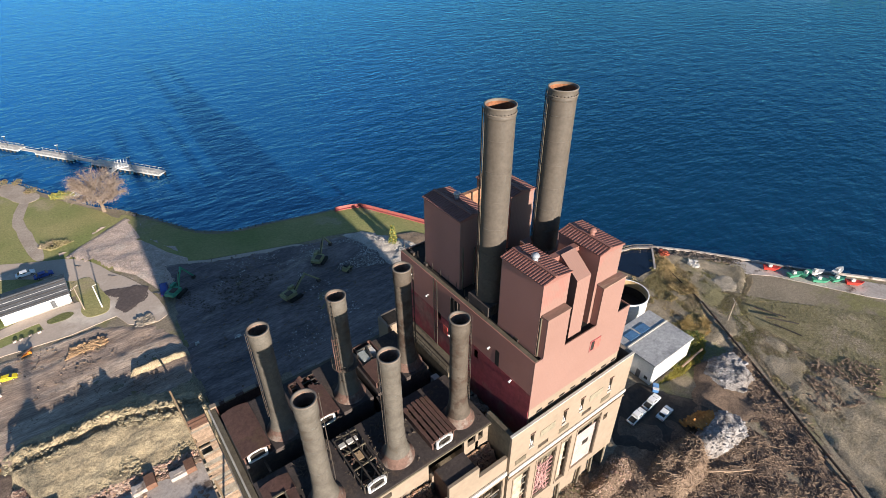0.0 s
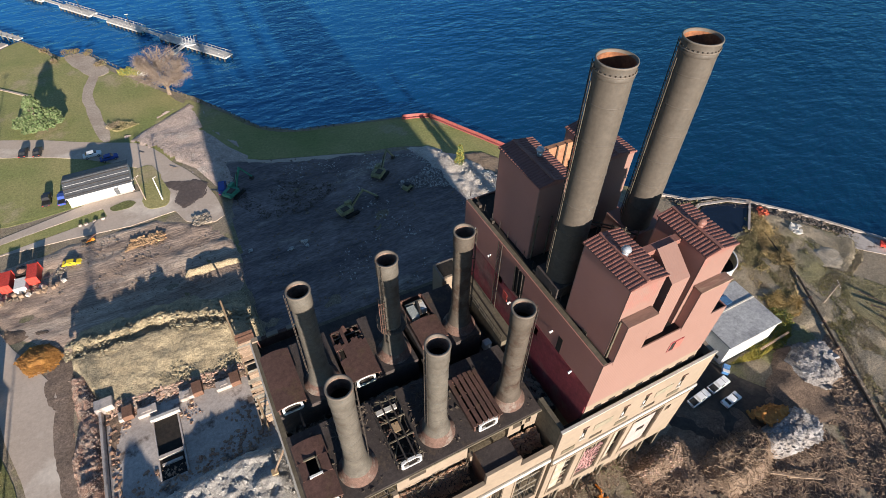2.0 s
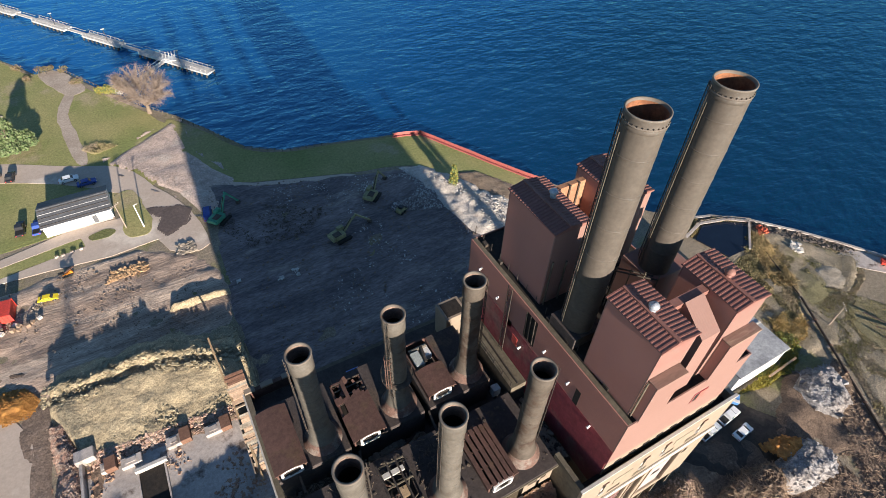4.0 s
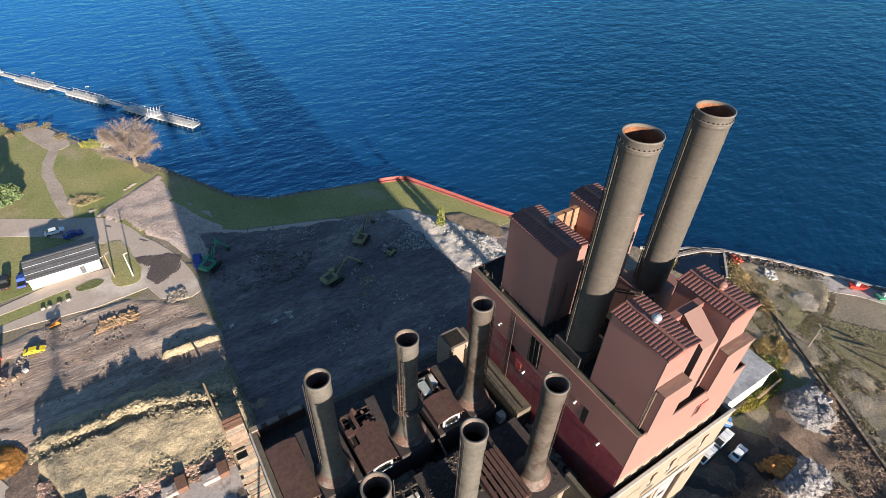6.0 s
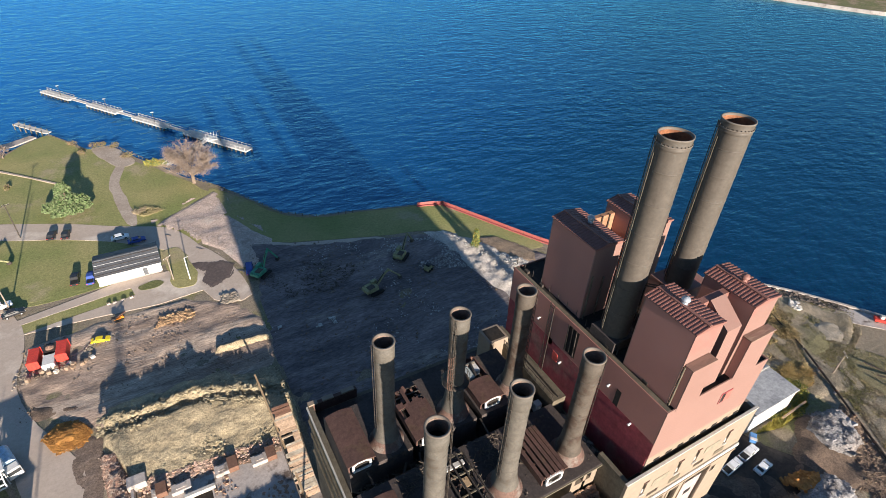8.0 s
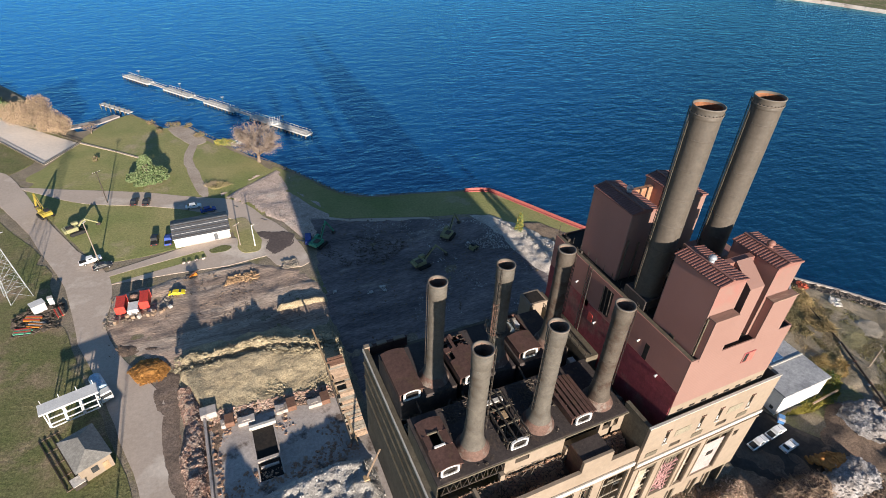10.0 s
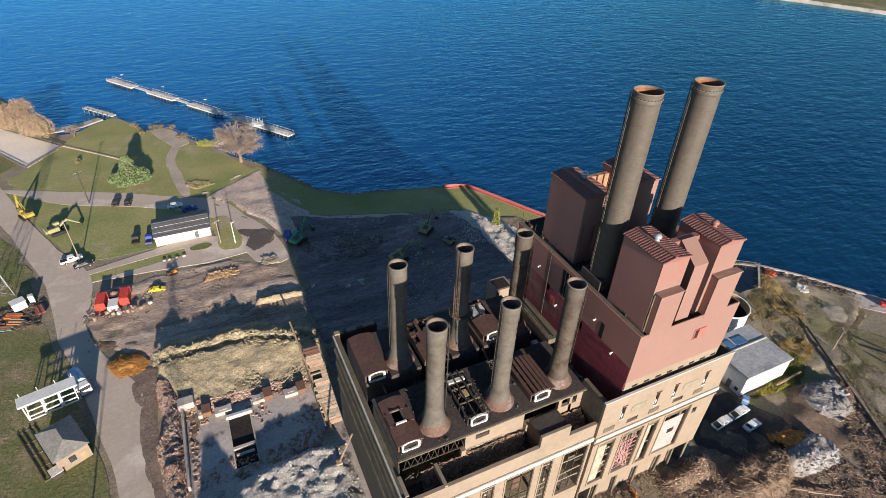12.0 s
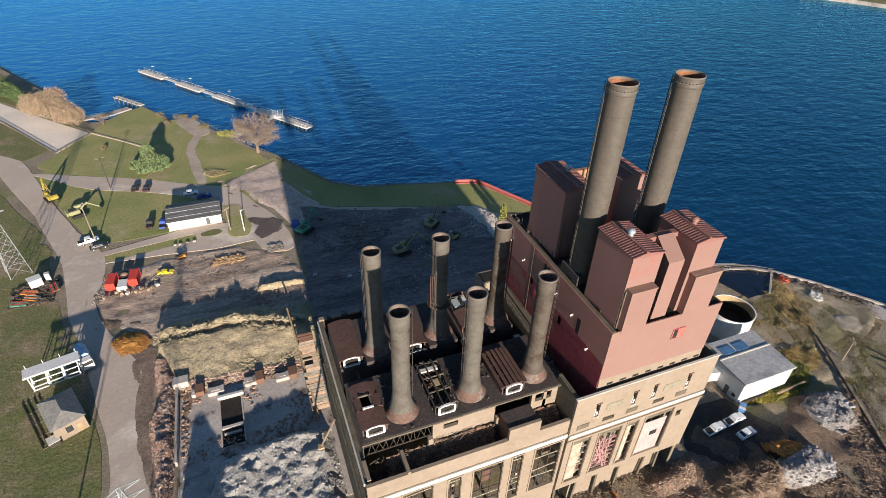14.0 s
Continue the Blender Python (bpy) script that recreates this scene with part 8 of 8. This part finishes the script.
def bare_tree(m, h, width, label, seed, limbs=9, fine=5200):
    """A leafless dome: limbs that fork outwards, and fine drooping twigs all through the crown."""
    o = thing("bare_tree", label, "tree", "trees", m)
    rng = random.Random(seed)
    bm = bmesh.new()
    fork = Vector((0, 0, h * 0.16))
    bmesh.ops.create_cone(bm, cap_ends=False, segments=10, radius1=h * 0.045, radius2=h * 0.03, depth=fork.z, matrix=Matrix.Translation(fork / 2))
    ends = []

    def limb(p, q, r):
        d = q - p
        bmesh.ops.create_cone(bm, cap_ends=False, segments=6, radius1=r, radius2=r * 0.55, depth=d.length, matrix=Matrix.Translation((p + q) / 2) @ d.to_track_quat("Z", "Y").to_matrix().to_4x4())

    for k in range(limbs):
        a = 6.283 * k / limbs + rng.uniform(-0.3, 0.3)
        out, up = rng.uniform(0.15, 0.6), rng.uniform(0.5, 0.8)
        mid = Vector((math.cos(a) * width * out * 0.45, math.sin(a) * width * out * 0.45, h * (0.16 + 0.32 * up)))
        limb(fork, mid, h * 0.016)
        for j in range(5):
            b = a + rng.uniform(-0.8, 0.8)
            f = rng.uniform(0.5, 1.0)
            tip = Vector((math.cos(b) * width * 0.46 * f, math.sin(b) * width * 0.46 * f, h * (0.95 - 0.5 * f * f + rng.uniform(-0.08, 0.05))))
            limb(mid, tip, h * 0.007)
            ends.append((mid, tip))
    part("trunk", bm, BARK, o)
    V, F = [], []
    for k in range(fine):
        p, q = rng.choice(ends)
        base = p.lerp(q, rng.uniform(0.15, 1.0))
        out = Vector((base.x, base.y, 0)) * (0.5 / width)
        t = (out + Vector((rng.uniform(-1, 1), rng.uniform(-1, 1), rng.uniform(-0.9, 0.8)))).normalized() * rng.uniform(0.06, 0.17) * h
        s = Vector((rng.uniform(-1, 1), rng.uniform(-1, 1), rng.uniform(-1, 1))).normalized() * 0.024
        i = len(V)
        V += [base - s, base + s, base + t]
        F.append((i, i + 1, i + 2))
    tw = raw("twig_crown", V, F, [TWIG, TWIG2])
    tw.data.polygons.foreach_set("material_index", [k % 2 for k in range(len(F))])
    tw.parent = o
    return o


bare_tree(turned(1.4, 189.4, 0, 0), 16.5, 20.5, "leafless spreading tree on the shore lawn", 3, 14, 19000)
bare_tree(turned(-54.3, 234.6, 0, 0), 5.5, 6.0, "small leafless tree beside the court", 5, 6, 1500)


def leafy_tree(m, label, blobs, mats, per, size, seed, h, hang=0.0, name="tree"):
    o = thing(name, label, "tree" if name == "tree" else "shrub", "trees" if name == "tree" else "shrubs", m)
    bm, tips = bmesh.new(), []
    branching(bm, Vector((0, 0, 0)), Vector((0, 0, 1)), h * 0.35, h * 0.035, 3, random.Random(seed), tips, 0.7)
    part("trunk", bm, BARK, o)
    leafage(*mats, "crown", o, blobs, per, size, seed, hang)
    return o


leafy_tree(turned(-34.6, 185.6, 0, 0), "spreading pale green pine on the park lawn", [(0, 0, 5.0, 3.0, 2.2), (3.4, 1.0, 3.2, 2.6, 1.5), (-3.6, -0.4, 3.0, 2.6, 1.4), (0.6, -3.0, 2.6, 2.6, 1.3), (0, 2.4, 6.6, 2.2, 1.8), (-2.0, -2.4, 1.9, 2.4, 1.1), (2.6, -2.0, 2.2, 2.3, 1.2), (0.4, 0.8, 8.2, 1.4, 1.6), (-4.8, 1.4, 2.2, 1.8, 1.0), (4.8, -0.6, 2.0, 1.7, 1.0)], (surf("grey_green_needles", (0.19, 0.235, 0.115), (0.15, 0.19, 0.09), 0.8, 3.0, 0.9, 0.0), LEAF_G), 1300, 0.42, 21, 9)
leafy_tree(turned(-72.5, 243, 0, 0), "large willow with orange-brown hanging foliage", [(0, 0, 7, 5.5, 5), (5, -4, 6, 4.6, 4.4), (-5, 4, 6.4, 4.8, 4.6), (9, -8, 5, 3.8, 3.8), (2, 3, 9.5, 4, 3.5), (-9, 8, 5, 4, 4), (5, -3, 3.2, 5, 2.6)], (surf("willow_strands", (0.46, 0.345, 0.23), (0.37, 0.27, 0.175), 0.4, 2.0, 0.95, 0.0), TWIG2), 5200, 0.24, 22, 13, 1.1)
leafy_tree(turned(-8.5, 208.2, 0, 0), "yellow-green shrub beside the gangway", [(0, 0, 1.0, 2.2, 1.2), (2.2, -1.2, 0.9, 1.8, 1.0), (-2.2, 1, 0.8, 1.6, 1.0)], (LEAF_Y, LEAF_G), 700, 0.35, 23, 2, name="shrub")
leafy_tree(turned(66.7, 116.4, 0, 0), "slim yellow-green conical shrub", [(0, 0, 1.5, 1.5, 1.6), (0, 0, 3.3, 1.15, 1.8), (0, 0, 5.2, 0.75, 1.5)], (LEAF_Y, LEAF_G), 700, 0.3, 24, 5, name="shrub")
leafy_tree(turned(-96, 281, 0, 0), "dark evergreen bushes at the shore", [(0, 0, 3, 4, 3), (4, -5, 2.5, 3.4, 2.6), (-5, 6, 3.2, 4, 3.4), (8, -12, 2, 3, 2)], (LEAF_G2, LEAF_G), 1300, 0.5, 25, 6)
for k, (x, y, s) in enumerate(((-27, 231.8, 1.2), (-24, 231.8, 1.0), (-30.5, 227, 1.0), (-33, 236.5, 1.1), (-16, 218.5, 1.2), (-19.5, 229.8, 1.0), (-51.5, 209.8, 0.8))):
    leafy_tree(turned(x, y, 40 * k, 0), "dry reddish shore shrub", [(0, 0, 0.8 * s, 1.3 * s, 0.9 * s), (1.2 * s, 0.4, 0.6 * s, 1.0 * s, 0.7 * s)], (WEED, TWIG2), 320, 0.22, 60 + k, 1.4 * s, name="shrub")
for k, (x, y, s, w) in enumerate(((103.5, 44.5, 0.8, 0), (111, 52, 0.8, 0), (118, 61, 1.0, 0), (121.5, 64.5, 0.9, 0), (106, 55, 0.7, 0), (97.6, 38.6, 1.2, 1), (94.4, 37.0, 1.0, 1), (91.2, 36.9, 0.9, 1), (100.4, 38.8, 1.1, 1), (103, 40.0, 1.1, 1))):
    leafy_tree(turned(x, y, 50 * k, 0), "yellow-green brush beside the outbuilding" if w else "dry straw-coloured brush on the bank", [(0, 0, 0.4 * s, 1.5 * s, 0.45 * s), (1.7 * s, 0.6, 0.3 * s, 1.2 * s, 0.4 * s), (-1.3 * s, 1.0, 0.3 * s, 1.2 * s, 0.4 * s)], (LEAF_Y, LEAF_G) if w else (STRAW, WEED), 420, 0.26, 80 + k, 1.0, 0.0, "shrub")


def tufts(name, label, material, pts, n, h, seed, keep=None):
    p = scatter(pts, n, seed, None, keep)
    rng = np.random.RandomState(seed)
    k = len(p)
    lean, a = (rng.rand(k, 2) - 0.5) * h, rng.rand(k) * 3.14
    s = np.stack((np.cos(a), np.sin(a), 0 * a), 1) * (0.10 + 0.14 * rng.rand(k))[:, None]
    tip = p + np.column_stack((lean, h * (0.4 + 0.8 * rng.rand(k))))
    V = np.stack((p - s, p + s, tip), 1).reshape(-1, 3)
    return tagged(raw(name, V, np.arange(3 * k).reshape(k, 3), material), label, "grass", kind="stuff")


tufts("dry_grass_tufts", "tall dry straw-coloured grass", STRAW, [(97, 39), (104, 39), (112, 44), (119, 50), (126, 60), (127, 66), (121, 68), (113, 65), (104, 61), (97, 51)], 9000, 0.4, 71, lambda x, y: fbm(x, y, 0.2, 9) > -0.2)
def thicket(name, label, mats, pts, n, h, seed, keep=None, clump=1.0):
    """Tall brush: leaning stems in uneven clumps, two tones mixed."""
    p = scatter(pts, n, seed, None, keep)
    rng = np.random.RandomState(seed + 3)
    k = len(p)
    tall = h * (0.35 + 1.1 * np.clip(fbm(p[:, 0], p[:, 1], 0.35 / clump, seed) + 0.5, 0, 1)) * (0.6 + 0.6 * rng.rand(k))
    a = rng.rand(k) * 6.28
    s = np.stack((np.cos(a), np.sin(a), 0 * a), 1) * (0.08 + 0.16 * rng.rand(k))[:, None]
    lean = rng.normal(size=(k, 2)) * 0.6 * tall[:, None]
    mid = p + np.column_stack((lean * 0.4, tall * 0.6))
    tip = p + np.column_stack((lean, tall))
    V = np.stack((p - s, p + s, mid + s * 0.8, tip, mid - s * 0.8), 1).reshape(-1, 3)
    ob = raw(name, V, np.arange(5 * k).reshape(k, 5), list(mats))
    ob.data.polygons.foreach_set("material_index", ((fbm(p[:, 0], p[:, 1], 0.22, seed + 2) + 0.35 * (rng.rand(k) - 0.5)) > 0).astype(int))
    return tagged(ob, label, "brush", kind="stuff")


REED = surf("golden_reeds", (0.60, 0.46, 0.24), (0.48, 0.36, 0.18), 0.4, 3.0, 0.95, 0.0)
OCHRE = surf("ochre_scrub", (0.43, 0.31, 0.14), (0.35, 0.26, 0.11), 0.4, 3.0, 0.95, 0.0)
OLIVE_SCRUB = surf("olive_scrub", (0.255, 0.225, 0.115), (0.30, 0.25, 0.14), 0.4, 3.0, 0.95, 0.0)
GREY_SCRUB = surf("grey_brown_scrub", (0.33, 0.27, 0.185), (0.26, 0.215, 0.15), 0.4, 3.0, 0.95, 0.0)
BANK = [(97, 39), (104, 39), (112, 44), (119, 50), (124, 57), (121, 63), (117, 61), (110, 61.5), (104, 61), (97, 51)]
thicket("bank_scrub", "dense olive and brown scrub on the bank", (OLIVE_SCRUB, GREY_SCRUB), BANK, 26000, 0.34, 171)
thicket("ochre_scrub", "ochre scrub beside the outbuilding", (OCHRE, REED), [(100, 39), (103, 44.5), (108, 45.5), (111.5, 43.5), (107.5, 39.3)], 6500, 0.7, 172)
thicket("golden_reeds", "golden dry reeds beside the basin", (REED, STRAW), [(113.5, 51.5), (115, 56), (118.5, 61), (122.5, 66), (124.5, 64), (121, 57), (120, 52.5), (117, 49.5)], 9000, 0.8, 173)
thicket("basin_reeds", "golden reeds along the basin wall", (REED, OLIVE_SCRUB), [(108, 76), (112, 76.2), (119, 74), (125, 70), (124.6, 68.8), (120.4, 71.8), (113.5, 73.6), (108.5, 71.4)], 3600, 0.6, 174)
thicket("shore_scrub", "grey-brown scrub behind the seawall", (GREY_SCRUB, OLIVE_SCRUB), [(122, 58), (126, 64), (133, 57), (140, 47), (134, 43), (127, 41), (121, 48)], 9000, 0.2, 175, lambda x, y: fbm(x, y, 0.14, 6) > -0.12)
thicket("track_scrub", "low grey scrub along the eastern track", (GREY_SCRUB, OLIVE_SCRUB), [(104, 36), (119, 46), (127, 41), (119, 36), (118, 10), (104, 8), (100, 16), (110, 33)], 14000, 0.13, 176, lambda x, y: fbm(x, y, 0.12, 8) > -0.1)
thicket("lawn_brush", "brown brush heap on the lawn edge", (GREY_SCRUB, OLIVE_SCRUB), [(-18.3, 177.4), (-14.4, 179.8), (-9.4, 175.4), (-15.2, 173.6)], 900, 0.7, 177)
basin = thing("basin_walkway", "railed grey walkway round the basin", "walkway")
BW = [(106.5, 72.0), (113.2, 74.0), (120.8, 72.0), (125.3, 68.6)]
for (xa, ya), (xb, yb) in zip(BW, BW[1:]):
    part("deck", beam((xa, ya, 0.75), (xb, yb, 0.75), 0.8, 0.16), CONCRETE, basin)
    n = 5
    for k in range(n + 1):
        x, y = xa + (xb - xa) * k / n, ya + (yb - ya) * k / n
        part("post", beam((x, y, 0.8), (x, y, 1.8), 0.08), POLE, basin)
    part("rail", beam((xa, ya, 1.75), (xb, yb, 1.75), 0.08), POLE, basin)
part("east_wall", beam((125.2, 68.6, 0.4), (117.3, 61.9, 0.4), 0.5, 0.9), CONCRETE, basin, "stained basin wall")
tufts("east_grass_tufts", "rough green and brown grass", WEED, [(119, 9), (119, 36), (127, 41), (150, 12), (140, 2)], 5000, 0.25, 72, lambda x, y: fbm(x, y, 0.1, 4) > -0.15)
tufts("brush_weeds", "olive weeds among the dry brush", WEED, [(97, 39), (104, 39), (112, 44), (119, 50), (126, 60), (127, 66), (121, 68), (113, 65), (104, 61), (97, 51)], 4500, 0.35, 76, lambda x, y: fbm(x, y, 0.13, 2) > -0.05)
tufts("weed_patches", "olive and straw weeds on the eastern dirt", WEED, [(104, 39), (119, 50), (133, 57), (140, 48), (127, 41), (118, 30), (108, 30)], 4000, 0.28, 77, lambda x, y: fbm(x, y, 0.16, 6) > 0.02)
tufts("verge_grass_tufts", "bright green grass at the wall foot", LEAF_Y, [(83.5, 36.8), (96, 37.2), (103, 39), (100, 36), (90, 35.2)], 2500, 0.8, 73)
tufts("west_grass_tufts", "rough brown-green grass", WEED, [(-37.5, 42), (-39, 70), (-46, 95), (-54, 120), (-95, 135), (-95, 45)], 3500, 0.22, 74, lambda x, y: fbm(x, y, 0.08, 6) > 0.0)

# ---- small yard things ----
def scrap_rack(m, mats, label):
    o = thing("scrap_rack", label, "scrap stack", "scrap stacks", m)
    for y in (-1.0, 1.0):
        part("bearer", beam((-0.8, y, 0.15), (0.8, y, 0.15), 0.25), STICK, o)
    for k in range(6):
        part("girder", beam((-0.8 + 0.32 * k, -1.9 + 0.15 * (k % 3), 0.42), (-0.8 + 0.32 * k, 1.7 + 0.2 * (k % 2), 0.5), 0.24), mats[k % len(mats)], o)


scrap_rack(turned(-59.5, 124.6, 70), [ORANGE, RED, STICK], "stack of orange and red scrap girders")
scrap_rack(turned(-58.6, 122.0, 66), [ORANGE, STEEL_DARK, PIER], "stack of orange and grey scrap girders")
scrap_rack(turned(-61.0, 120.6, 80), [GREEN, STICK, RED], "stack of green and brown scrap girders")
scrap_rack(turned(-54.2, 125.0, 20), [RED, STICK, STEEL_DARK], "stack of rusty scrap girders")
hutch = thing("site_cabin", "small white site cabin beside scrap", "cabin", m=turned(-58.6, 127.6, 25))
part("body", box(-1.4, -1.1, 0.1, 1.4, 1.1, 2.3, bevel=0.06), WHITE, hutch)
part("roof", box(-1.5, -1.2, 2.3, 1.5, 1.2, 2.42), WHITE, hutch)
loo = thing("portable_toilet", "white portable toilet on dirt", "portable toilet", m=turned(-56.2, 129.2, 10))
part("cabin", box(-0.55, -0.55, 0.1, 0.55, 0.55, 2.1, bevel=0.08), WHITE, loo)
part("roof", box(-0.6, -0.6, 2.1, 0.6, 0.6, 2.25, bevel=0.06), PIER, loo)
for x, y in ((-26.6, 135.3), (-25.3, 135.2), (-23.4, 135.4), (-21.6, 135.6)):
    o = thing("planter_block", "pale concrete block on the verge", "block", "verge blocks", turned(x, y, 15, 0.05))
    part("block", box(-0.4, -0.3, 0, 0.4, 0.3, 0.5, bevel=0.06), CONCRETE, o)
    part("soil", box(-0.3, -0.22, 0.5, 0.3, 0.22, 0.54), GRASS_ROUGH, o)
for k in range(14):
    x, y = -42.0 + 1.6 * (k % 7) + random.uniform(-0.4, 0.4) + 2 * (k // 7), 116.4 + 1.0 * (k // 7) + random.uniform(-0.5, 0.5)
    o = thing("crate", "rusty drum or crate beside the containers", "crate", "site crates", turned(x, y, random.uniform(0, 90), 0.25))
    part("body", box(-0.4, -0.35, 0, 0.4, 0.35, random.uniform(0.5, 0.9), bevel=0.04), random.choice([STICK, STEEL_DARK, STICK, PIER]), o)
    part("lid", box(-0.43, -0.38, 0.42, 0.43, 0.38, 0.48), STICK, o)
debris("slab_litter", "small rubble strewn over the slab", "rubble", SCRAP[1], [(-25, 81), (2.6, 79), (2.6, 62), (-24.5, 61)], 1500, 0.06, 0.5, 90, lambda x, y: 0.16 + 0 * x, 0.6, 1.6, keep=lambda x, y: (fbm(x, y, 0.15, 9) > 0.12) | (y > 78.5) | (x < -23.5))
terrain("slab_dirt", "brown dirt drifted over the slab", "dirt", DIRT, [(-25, 80.5), (2.5, 78.8), (2.5, 76.8), (-6, 76), (-14, 78), (-22, 76.5), (-24, 70), (-25, 64)], 0.4, kind="stuff", rise=0.3, rough=0.3, scale=0.5, fade=1.2, base=0.02, seed=33)
